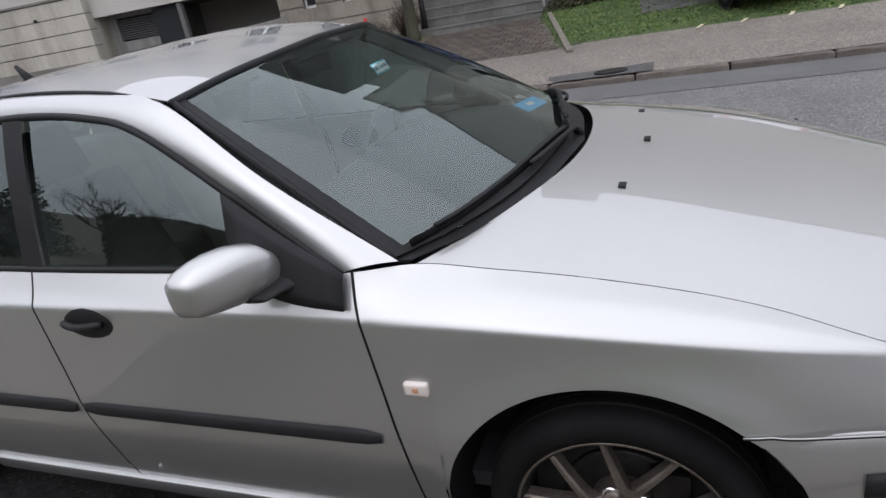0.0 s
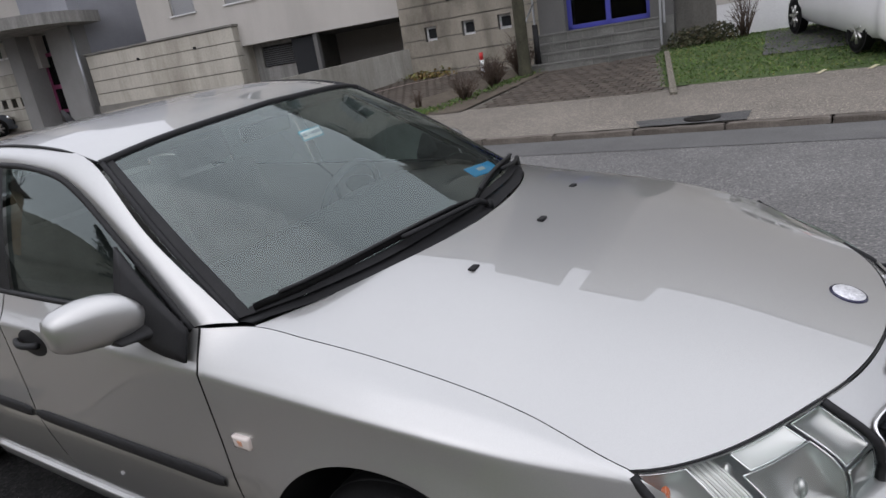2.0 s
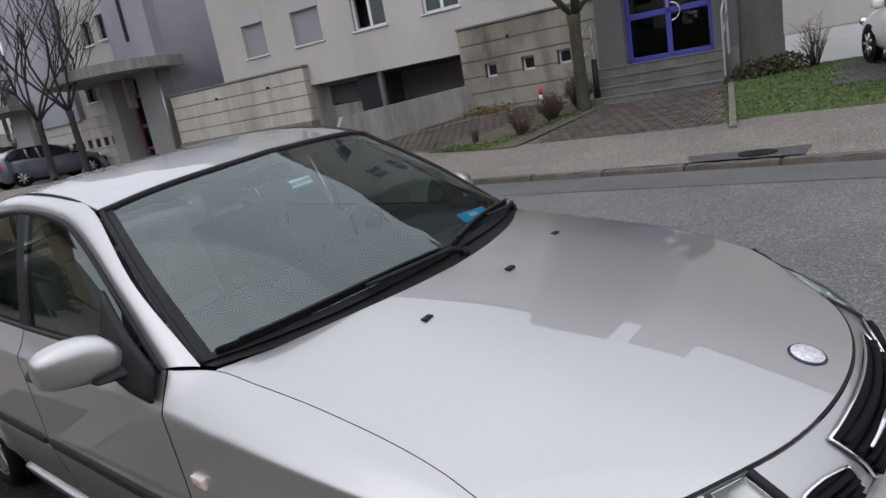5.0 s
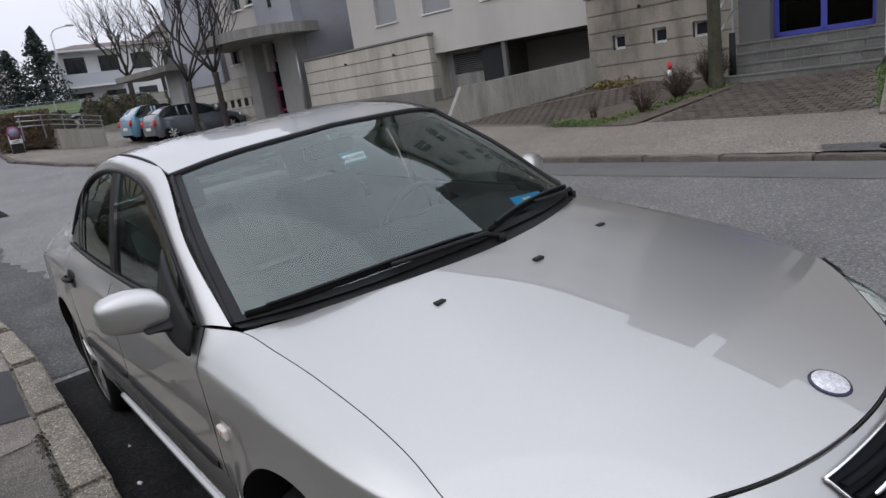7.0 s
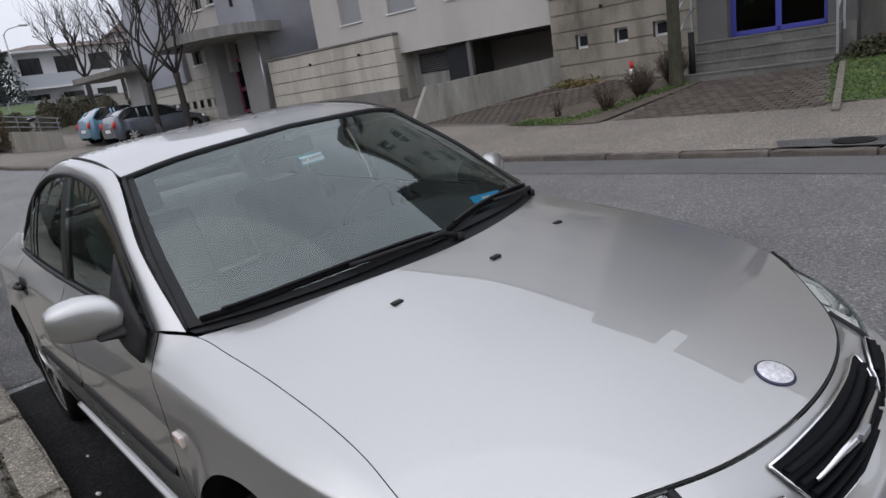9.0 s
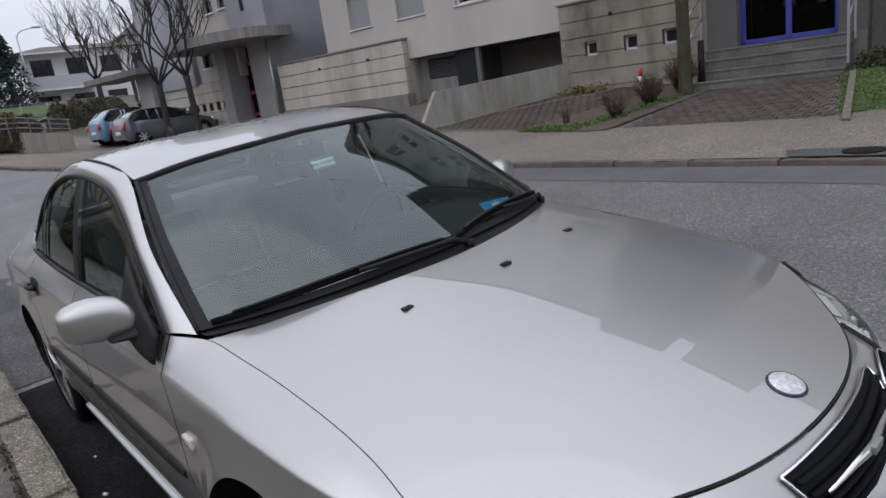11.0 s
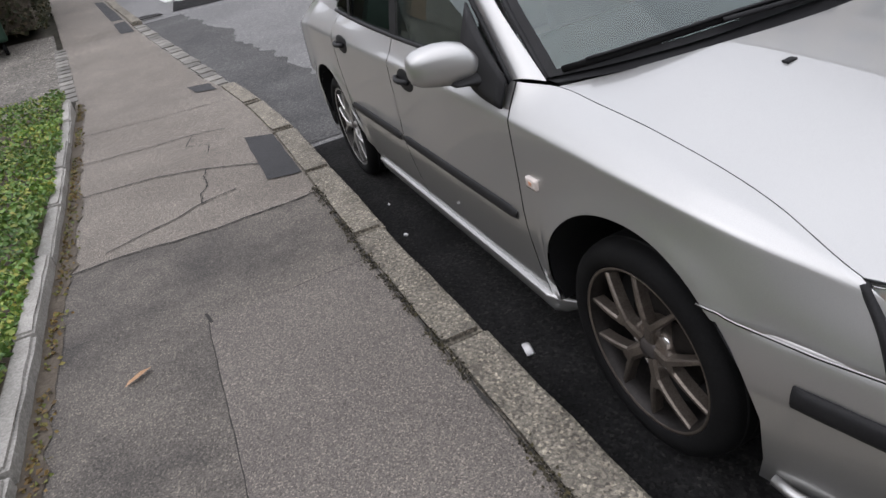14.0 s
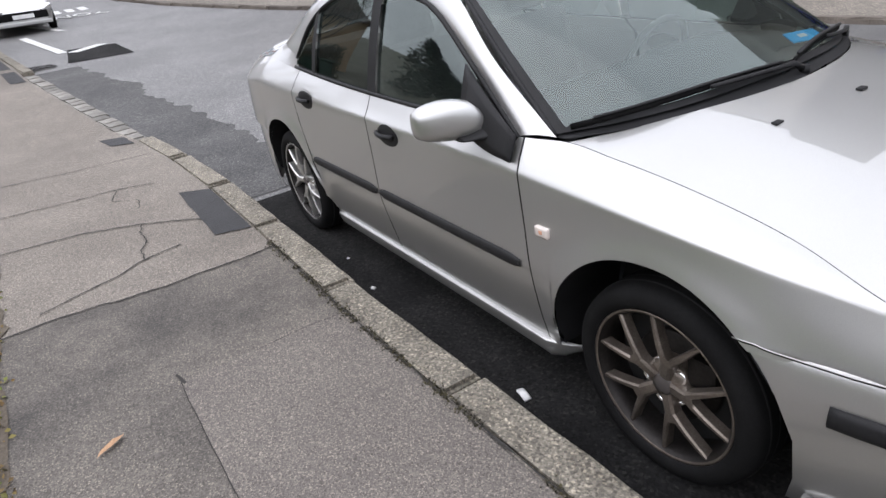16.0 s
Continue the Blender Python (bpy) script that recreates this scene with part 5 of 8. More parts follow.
sheet("far_gutter", list(np.arange(20, -12, -0.5)), lambda x: (along(FAR_KERB, x) - 0.75, along(FAR_KERB, x) - 0.0), near_z, rough_mat("far_gutter_asphalt", (0.085, 0.084, 0.082), (0.125, 0.124, 0.12), 1, 90, 0.9, 0.5, 0.005), "smooth dark asphalt strip along the far kerb", "gutter", lift=0.005, n=3)
# near pavement
pave_z = lambda x, y: near_z(x, y) + float(np.interp(x, [-12.5, -11.5, -7.0, -6.0], [0.10, 0.04, 0.04, 0.13]))
INNER = [(60, -2.56), (0, -2.56), (-1.2, -2.57), (-3, -2.61), (-4, -2.645), (-5.7, -2.72), (-7.6, -2.82), (-11.3, -3.15), (-13.5, -3.35), (-21.4, -4.1), (-60, -7)]
sheet("pavement", list(np.arange(20, -40, -0.5)), lambda x: (along(INNER, x), along(NEAR_KERB, x)), pave_z, PAVING, "cracked grey asphalt pavement", "pavement", n=6)
sheet("pavement_repair", list(np.arange(12, -1.25, -0.25)) + [-1.38], lambda x: (-1.90 + 0.015 * noise.noise((x * 3, 7, 0)), along(NEAR_KERB, x) - 0.012 + 0.02 * min(0, noise.noise((x * 5, 1, 0)))), pave_z, PAVING_NEW, "smoother repaired strip of pavement", "pavement", lift=0.006, n=3)
sheet("edge_dirt", list(np.arange(6, -7.4, -0.05)), lambda x: (along(INNER, x) - 0.01, along(INNER, x) + 0.05 + 0.09 * max(0, noise.noise((x * 1.3, 4, 0)) + 0.35) + 0.03 * noise.noise((x * 9, 6, 0))), pave_z, SOIL, "dark dirt gathered along the bed edging", "dirt", lift=0.0075, n=2)
# ragged dark joint between the kerb and the repaired strip
sheet("kerb_joint", list(np.arange(6, -2.4, -0.03)), lambda x: (along(NEAR_KERB, x) - 0.003 - 0.016 * max(0, noise.noise((x * 5, 2, 0))) - 0.012 * abs(noise.noise((x * 31, 5, 0))), along(NEAR_KERB, x) - 0.001 + 0.006 * noise.noise((x * 17, 8, 0))), pave_z, CRACK, "dark crumbling joint along the kerb", "joint", lift=0.0085, n=1)


def patch(name, corners, z_of, mat, label, category, lift=0.007):
    n = 6
    verts, faces = [], []
    a, b, c, d = [np.array(q) for q in corners]
    for i in range(n + 1):
        for j in range(n + 1):
            u, v = i / n, j / n
            p = a * (1 - u) * (1 - v) + b * u * (1 - v) + c * u * v + d * (1 - u) * v
            wob = 0.012 if i in (0, n) or j in (0, n) else 0
            p = p + wob * np.array((noise.noise((p[0] * 6, p[1] * 6, 0)), noise.noise((p[1] * 6, p[0] * 6, 5))))
            verts.append((p[0], p[1], z_of(p[0], p[1]) + lift))
    for i in range(n):
        for j in range(n):
            q = i * (n + 1) + j
            faces.append((q, q + 1, q + n + 2, q + n + 1))
    ob = tagged(mesh_ob(name, verts, faces, mat), label, category, kind="structure")
    ob.data.flip_normals() if ob.data.polygons[0].normal.z < 0 else None
    return ob


patch("tar_patch", [(-3.84, -1.37), (-3.70, -1.17), (-2.72, -1.18), (-2.78, -1.38)], pave_z, PATCH, "fresh black tar patch beside the kerb", "tar patch")
patch("tar_patch", [(-6.5, -1.60), (-6.36, -1.38), (-5.87, -1.34), (-6.0, -1.54)], pave_z, PATCH, "small dark tar patch beside the kerb", "tar patch")
patch("tar_patch", [(-15.8, -2.72), (-15.5, -2.52), (-11.36, -2.02), (-11.46, -2.25)], pave_z, PATCH, "long dark tar patch beside the kerb", "tar patch")
patch("road_patch", [(-13.9, -0.3), (-14.2, -1.15), (-12.6, -1.3), (-12.4, -0.2)], near_z, ASPHALT_DARK, "dark repaired patch in the road", "road patch", 0.006)
for c in ([(-17.2, -1.86), (-17.2, -1.70), (-13.9, -1.18), (-13.9, -1.34)], [(-13.85, -1.18), (-13.65, -1.02), (-14.05, -0.42), (-14.2, -0.6)], [(-19.4, -1.6), (-19.3, -1.45), (-17.3, -0.85), (-17.35, -1.02)]):
    patch("road_marking", c, near_z, PAINT_MARK, "worn white parking bay line", "road marking", 0.011)
for k in range(3):
    y0 = -0.05 - 0.36 * k
    patch("road_marking", [(-22.6, y0), (-22.6, y0 + 0.22), (-21.5, y0 + 0.24), (-21.5, y0 + 0.02)], near_z, PAINT_MARK, "worn white road lettering bars", "road marking", 0.011)
zt = bpy.data.curves.new("road_lettering", "FONT")
zt.body, zt.size, zt.align_x, zt.align_y, zt.extrude = "ZONE", 0.62, "CENTER", "CENTER", 0.003
zt.materials.append(PAINT_MARK)
zo = new("road_lettering", zt)
zo.matrix_world = pose(-20.3, -0.35, near_z(-20.3, -0.35) + 0.018, 0, 3.6, 0) @ pose(0, 0, 0, 1.5, 0, -90) @ Matrix.Diagonal((1.0, 2.2, 1.0, 1.0))
tagged(zo, "worn white word painted on the road", "road marking", kind="structure")
for k in range(4):
    y0 = -0.62 + 0.85 * k
    patch("crossing_stripe", [(-36.2, y0 + 0.32), (-36.2, y0 + 0.80), (-35.0, y0 + 0.45), (-35.0, y0 - 0.03)], near_z, PAINT_YELLOW, "pale yellow zebra crossing stripe", "road marking", 0.03)


def crack(points, w=0.007, jit=1.0):
    w *= 0.7
    centre = []
    pts = spline([(x, y, 0) for x, y in points], 70)
    verts, faces = [], []
    for i, (x, y, _) in enumerate(pts):
        d = pts[min(i + 1, 69)] - pts[max(i - 1, 0)]
        d = d / max(np.linalg.norm(d), 1e-6)
        jx = jit * 0.035 * noise.noise((x * 6, y * 6, 2.0)) + jit * 0.015 * noise.noise((x * 23, y * 23, 2.0))
        jy = jit * 0.035 * noise.noise((x * 6, y * 6, 9.0)) + jit * 0.015 * noise.noise((x * 23, y * 23, 9.0))
        ww = w * (0.6 + 0.8 * abs(noise.noise((x * 11, y * 11, 4))))
        centre.append((x + jx, y + jy))
        for sg in (-1, 1):
            px, py = x + jx - d[1] * ww * sg, y + jy + d[0] * ww * sg
            verts.append((px, py, pave_z(px, py) + 0.0065))
    for i in range(69):
        faces.append((2 * i, 2 * i + 1, 2 * i + 3, 2 * i + 2))
    ob = tagged(mesh_ob("pavement_crack", verts, faces, CRACK), "dark crack across the asphalt pavement", "crack", kind="structure")
    if ob.data.polygons[0].normal.z < 0:
        ob.data.flip_normals()
    return centre


crack([(-5.56, -2.68), (-5.47, -2.3), (-5.38, -1.95), (-5.33, -1.6), (-5.29, -1.30)], 0.010, 0.6)
crack([(-4.55, -2.60), (-4.45, -2.12), (-4.39, -1.71), (-4.28, -1.45)], 0.010, 0.6)
crack([(-3.70, -2.58), (-3.65, -2.43), (-3.57, -2.01), (-3.34, -1.62), (-3.12, -1.36)], 0.011, 0.6)
MAIN_CRACK = crack([(-2.38, -2.58), (-2.40, -2.23), (-2.34, -1.95), (-2.32, -1.6), (-2.31, -1.35), (-2.33, -1.175)], 0.013, 0.6)
crack([(-3.40, -1.70), (-3.24, -1.73), (-3.09, -1.72), (-2.93, -1.78), (-2.77, -1.80)], 0.007, 0.7)
crack([(-2.83, -1.58), (-2.77, -1.80), (-2.66, -1.98), (-2.60, -2.12), (-2.52, -2.34)], 0.010, 0.5)
crack([(-4.36, -1.72), (-4.1, -1.78), (-3.95, -1.62), (-3.75, -1.66)], 0.006, 0.6)
crack([(-1.45, -1.905), (-1.40, -1.895), (-1.36, -1.89)], 0.012, 0.3)
crack([(-1.38, -1.90), (-1.0, -1.903), (-0.5, -1.898), (0.2, -1.905)], 0.004, 0.12)
crack([(-1.375, -1.60), (-1.385, -1.4), (-1.375, -1.2)], 0.004, 0.2)
crack([(-7.6, -2.2), (-7.4, -1.8), (-7.3, -1.45)], 0.006)
crack([(-9.0, -2.6), (-8.7, -2.2), (-8.9, -1.9)], 0.006)
# the stained stretch ends at the main crack
verts = []
cols = [0.0, 0.02, 0.05, 0.1, 0.2, 0.35, 0.5, 0.75, 1.0]
for x, y in MAIN_CRACK:
    for u in cols:
        px = x + (12 - x) * u
        yy = y + (min(max(y, -2.59), -1.165) - y) * min(1, u * 20)
        verts.append((px, yy, pave_z(px, yy) + 0.0025))
m = len(cols)
faces = [(i * m + j, i * m + j + 1, (i + 1) * m + j + 1, (i + 1) * m + j) for i in range(len(MAIN_CRACK) - 1) for j in range(m - 1)]
ob = tagged(mesh_ob("pavement_stained", verts, faces, PAVING_OLD), "darker stained stretch of asphalt pavement", "pavement", kind="structure")
if ob.data.polygons[0].normal.z < 0:
    ob.data.flip_normals()
# kerb stones, each its own piece


def stone_mesh(length, width, height, bevel, seed, rough=0.004):
    bm = bm_box(-length / 2, -width / 2, -height, length / 2, width / 2, 0)
    bmesh.ops.subdivide_edges(bm, edges=[e for e in bm.edges if e.calc_length() > 0.5 * length and length > 0.4], cuts=5)
    es = [e for e in bm.edges if all(v.co.z > -1e-4 for v in e.verts) and len(e.link_faces) == 2 and any(abs(f.normal.z) < 0.5 for f in e.link_faces)]
    bm.normal_update()
    es = [e for e in bm.edges if all(v.co.z > -1e-4 for v in e.verts) and any(abs(f.normal.z) < 0.5 for f in e.link_faces)]
    bmesh.ops.bevel(bm, geom=es, offset=bevel, segments=2, affect="EDGES")
    rnd = random.Random(seed)
    for v in bm.verts:
        v.co += Vector((0, rnd.uniform(-rough, rough), rnd.uniform(-rough, rough) * 0.6))
    me = bpy.data.meshes.new("kerb_stone")
    bmesh.ops.recalc_face_normals(bm, faces=bm.faces)
    bm.to_mesh(me)
    bm.free()
    return me


def lay(parent, name, meshes, mat, points, half, z_of):
    for me in meshes:
        if not me.materials:
            me.materials.append(mat)
    for k, (x, y, ang, dz) in enumerate(points):
        ob = new(name, meshes[k % len(meshes)])
        ob.parent = parent
        ob.matrix_local = pose(x, y, z_of(x, y) + dz, 0, -math.degrees(math.atan(z_of(x + 0.5, y) - z_of(x - 0.5, y))), ang)


near_kerb = tagged(new("kerb"), "row of weathered granite kerb stones", "kerb", kind="structure")
ks = [stone_mesh(1.025, 0.175, 0.30, 0.018, i) for i in range(3)]
pts, x = [], 6.5
edges = [7.6, 6.55, 5.5, 4.45, 3.4, 2.45, 1.42, 0.42, -0.61, -1.65, -2.70, -3.75, -4.9, -6.15]
for a, b in zip(edges, edges[1:]):
    xm = (a + b) / 2
    ang = math.degrees(math.atan2(along(NEAR_KERB, a) - along(NEAR_KERB, b), a - b))
    pts.append((xm, along(NEAR_KERB, xm) + 0.085, ang, 0.128 + 0.004 * math.sin(xm * 7)))
lay(near_kerb, "kerb_stone", ks, KERB, pts, 0.5, near_z)
pts = []
for k in range(22):
    xm = -12.5 - 1.03 * k
    ang = math.degrees(math.atan2(along(NEAR_KERB, xm + 0.5) - along(NEAR_KERB, xm - 0.5), 1))
    pts.append((xm, along(NEAR_KERB, xm) + 0.10, ang, 0.105))
lay(near_kerb, "kerb_stone", ks, KERB, pts, 0.5, near_z)
# sunken setts at the dropped kerb
sm = [stone_mesh(0.22, 0.20, 0.2, 0.015, 20 + i, 0.003) for i in range(3)]
pts = []
for k in range(25):
    xm = -6.35 - 0.235 * k
    ang = math.degrees(math.atan2(along(NEAR_KERB, xm + 0.5) - along(NEAR_KERB, xm - 0.5), 1))
    pts.append((xm + random.uniform(-0.012, 0.012), along(NEAR_KERB, xm) + 0.10 + random.uniform(-0.015, 0.015), ang + random.uniform(-6, 6), 0.035 + random.uniform(-0.008, 0.006)))
lay(near_kerb, "sett", sm, SETT, pts, 0.1, near_z)
# edging stones of the planting bed and setts of the gravel strip
edging = tagged(new("bed_edging"), "narrow granite edging stones along the ivy bed", "edging", kind="structure")
em_ = [stone_mesh(0.86, 0.085, 0.3, 0.012, 40 + i, 0.004) for i in range(3)]
pts = []
for k in range(14):
    xm = 4.0 - 0.88 * k
    if xm < -7.3:
        break
    ang = math.degrees(math.atan2(along(INNER, xm + 0.5) - along(INNER, xm - 0.5), 1))
    pts.append((xm, along(INNER, xm) - 0.045, ang, 0.21 + 0.012 * math.sin(k * 2.1)))
lay(edging, "edging_stone", em_, EDGE_STONE, pts, 0.4, near_z)
pts = [(-7.65 - 0.26 * k, along(INNER, -7.65 - 0.26 * k) - 0.06 - 0.13 * r, 4 + random.uniform(-4, 4), 0.055) for k in range(15) for r in (0,)]
lay(edging, "sett", sm, SETT, pts, 0.1, near_z)
sheet("gravel_strip", list(np.arange(-7.45, -13.2, -0.4)), lambda x: (-9, along(INNER, x) - 0.1), lambda x, y: near_z(x, y) + 0.05, rough_mat("loose_gravel", (0.12, 0.11, 0.095), (0.21, 0.195, 0.17), 1.5, 45, 0.95, 1.0, 0.02, cell=40), "pale gravel drive crossing the verge", "gravel", n=4)
sheet("ivy_bed_soil", list(np.arange(12, -7.5, -0.5)), lambda x: (-9, along(INNER, x) - 0.07), lambda x, y: near_z(x, y) + 0.17, SOIL, "dark soil of the planting bed", "soil", n=4)
sheet("park_lawn", list(np.arange(60, -13, -2)), lambda x: (-45, -9), lambda x, y: near_z(x, y) + 0.16, GRASS, "wide lawn behind the pavement", "lawn", n=6)

sheet("upper_lawn", list(np.arange(-41.5, -54, -1.5)), lambda x: (0.6, 9.5), near_z, GRASS, "green lawn behind the wire fence", "lawn", lift=0.05, n=6)
uw = tagged(root("low_grey_wall", pose(-38.6, 0.3, near_z(-38.6, 0.3), 0, 0, 118), "low grey concrete wall beyond the crossing", "wall", kind="structure"))
part("wall_body", bm_box(-2.2, -0.1, -0.5, 1.3, 0.1, 0.55, 0.02), CONCRETE_DARK, uw)

# far side: low kerb, pavement, forecourt, lawn
far_kerb = tagged(new("kerb"), "low dark kerb stones along the far pavement", "kerb", kind="structure")
fk = [stone_mesh(0.98, 0.16, 0.25, 0.012, 60 + i, 0.006) for i in range(3)]
KERB_DARK = rough_mat("dark_kerb_stone", (0.075, 0.062, 0.05), (0.15, 0.13, 0.11), 3, 60, 0.9, 0.7, 0.006, vary=0.25)
pts = []
for k in range(46):
    xm = 12 - 1.0 * k
    ang = math.degrees(math.atan2(along(FAR_KERB, xm + 0.5) - along(FAR_KERB, xm - 0.5), 1))
    pts.append((xm, along(FAR_KERB, xm) + 0.08, ang + random.uniform(-0.8, 0.8), 0.068 + random.uniform(-0.008, 0.008)))
lay(far_kerb, "kerb_stone", fk, KERB_DARK, pts, 0.5, near_z)
sheet("far_pavement", list(np.arange(20, -34.5, -0.5)), lambda x: (along(FAR_KERB, x) + 0.15, max((9.18 if x > -1.9 else 8.9) - 0.1 * max(0, -x - 6), along(FAR_KERB, x) + 0.2) if x > -16 else 12.0), far_z, GRAVEL, "pale gritty pavement across the street", "pavement", n=10)
patch("manhole_patch", [(-1.45, 5.98), (-1.62, 6.38), (-0.33, 6.58), (-0.30, 6.02)], far_z, GUTTER_WORN, "dark asphalt patch round a manhole", "road patch", 0.012)
bm = bm_cyl((-0.81, 6.25, far_z(-0.81, 6.25) + 0.0), (-0.81, 6.25, far_z(-0.81, 6.25) + 0.024), 0.2, 0.2, 24)
tagged(part("manhole_cover", bm, STEEL, None), "round iron manhole cover in the far pavement", "manhole cover")
sheet("forecourt_base", list(np.arange(-1.6, -16.5, -0.5)), lambda x: (8.75 - 0.1 * max(0, -x - 6), 14.5), far_z, rough_mat("sandy_joint", (0.085, 0.078, 0.064), (0.135, 0.12, 0.10), 2, 60, 0.95, 0.5, 0.005), "sandy bed under the brick pavers", "forecourt", lift=-0.012, n=12)
sheet("side_lawn", list(np.arange(20, -1.9, -0.5)), lambda x: (9.15, 16), far_z, GRASS, "small lawn before the apartment house", "lawn", n=10)
# the hatchback's shadow on the lawn, laid as a dark patch
patch("parking_bay", [(-0.75, 10.75), (-1.0, 13.4), (3.2, 13.6), (3.2, 10.75)], far_z, GUTTER_WORN, "dark patch painted as the shadow under the white hatchback", "parking bay", 0.02)
patch("lawn_corner", [(-1.95, 9.15), (-2.9, 12.5), (-1.3, 12.9), (-1.3, 9.15)], far_z, GRASS, "strip of lawn beside the brick path", "lawn", 0.004)
part("lawn_edge", bm_box(-0.05, -2.0, -0.1, 0.05, 1.9, 0.045, 0.01), KERB, tagged(root("lawn_edge_kerb", pose(-2.2, 10.45, far_z(-2.2, 10.45), 6.0, 0, 15.3), "thin concrete edging between brick path and lawn", "edging", kind="structure"), kind="structure"))
for k in range(14):
    x0 = 8.2 - 0.62 * k
    patch("parking_tick", [(x0, 9.0), (x0 + 0.06, 9.0), (x0 + 0.14, 9.22), (x0 + 0.08, 9.22)], far_z, PAINT_YELLOW, "short yellow parking tick on the pavement edge", "road marking", 0.015)


# ---- the apartment house across the street, in its own frame: x along the front, y inward ----
HOUSE = tagged(root("apartment_house", pose(-3.2, 13.7, 0, 0, 0, 10), "beige rendered apartment house with a grooved concrete base", "apartment house"))


def hbox(name, x0, y0, z0, x1, y1, z1, mat, label="", bevel=0.0, par=None):
    return part(name, bm_box(x0, y0, z0, x1, y1, z1, bevel), mat, par or HOUSE, label)


def wall_with_holes(name, x0, x1, z0, z1, y0, y1, holes, mat, label=""):
    """A wall slab of true thickness with rectangular openings through it."""
    xs = sorted({x0, x1, *[h[0] for h in holes], *[h[1] for h in holes]})
    zs = sorted({z0, z1, *[h[2] for h in holes], *[h[3] for h in holes]})
    bm = bmesh.new()

    def solid(i, k):
        if i < 0 or k < 0 or i >= len(xs) - 1 or k >= len(zs) - 1:
            return False
        cx, cz = (xs[i] + xs[i + 1]) / 2, (zs[k] + zs[k + 1]) / 2
        return not any(h[0] < cx < h[1] and h[2] < cz < h[3] for h in holes)
    for i in range(len(xs) - 1):
        for k in range(len(zs) - 1):
            if not solid(i, k):
                continue
            a, b, c, d = xs[i], xs[i + 1], zs[k], zs[k + 1]
            quads = [((a, y0, c), (b, y0, c), (b, y0, d), (a, y0, d)), ((b, y1, c), (a, y1, c), (a, y1, d), (b, y1, d))]
            if not solid(i - 1, k):
                quads.append(((a, y1, c), (a, y0, c), (a, y0, d), (a, y1, d)))
            if not solid(i + 1, k):
                quads.append(((b, y0, c), (b, y1, c), (b, y1, d), (b, y0, d)))
            if not solid(i, k - 1):
                quads.append(((a, y1, c), (b, y1, c), (b, y0, c), (a, y0, c)))
            if not solid(i, k + 1):
                quads.append(((a, y0, d), (b, y0, d), (b, y1, d), (a, y1, d)))
            for q in quads:
                bm.faces.new([bm.verts.new(p) for p in q])
    bmesh.ops.remove_doubles(bm, verts=bm.verts, dist=0.0005)
    return part(name, bm, mat, HOUSE, label)


ROWS = [3.62, 5.87, 8.05, 10.25, 12.45]
WINS = [(-13.69, -12.77, "shut"), (-11.66, -10.59, "shut"), (-9.46, -8.37, "open"), (-7.18, -6.10, "white"), (-4.92, -3.79, "curtain")]
holes = [(a, b, z + 0.0, z + 1.32) for z in ROWS for a, b, _ in WINS]
wall_with_holes("main_wall", -14.93, -2.6, 2.44, 14.0, 0.0, 0.32, holes, RENDER, "stained beige rendered wall")
wall_with_holes("lower_wall", -14.93, -9.87, 0.2, 2.44, 0.5, 0.8, [(-11.14, -9.92, 1.75, 2.34)], CONCRETE_STREAK, "grey recessed concrete wall")
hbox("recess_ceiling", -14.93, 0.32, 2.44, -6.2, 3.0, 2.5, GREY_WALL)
# garage depth: its shade is painted on by black panels
hbox("garage_back", -9.87, 3.0, -0.5, -6.2, 3.1, 2.44, VOID, "black panel painted as the unlit garage interior")
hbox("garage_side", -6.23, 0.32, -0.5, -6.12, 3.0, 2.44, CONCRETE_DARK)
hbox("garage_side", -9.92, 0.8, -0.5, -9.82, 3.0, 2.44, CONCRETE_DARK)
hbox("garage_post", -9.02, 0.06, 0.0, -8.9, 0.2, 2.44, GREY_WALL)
hbox("garage_grille", -9.80, 0.15, 1.2, -9.05, 0.18, 2.40, VOID, "flat black panel in the garage opening")
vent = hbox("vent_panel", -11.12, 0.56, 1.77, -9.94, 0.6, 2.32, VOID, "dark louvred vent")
for k in range(9):
    z = 1.79 + 0.058 * k
    hbox("louvre", -11.1, 0.52, z, -9.96, 0.57, z + 0.03, plain("louvre_grey", (0.09, 0.09, 0.092), 0.6) if k == 0 else bpy.data.materials["louvre_grey"], par=vent)


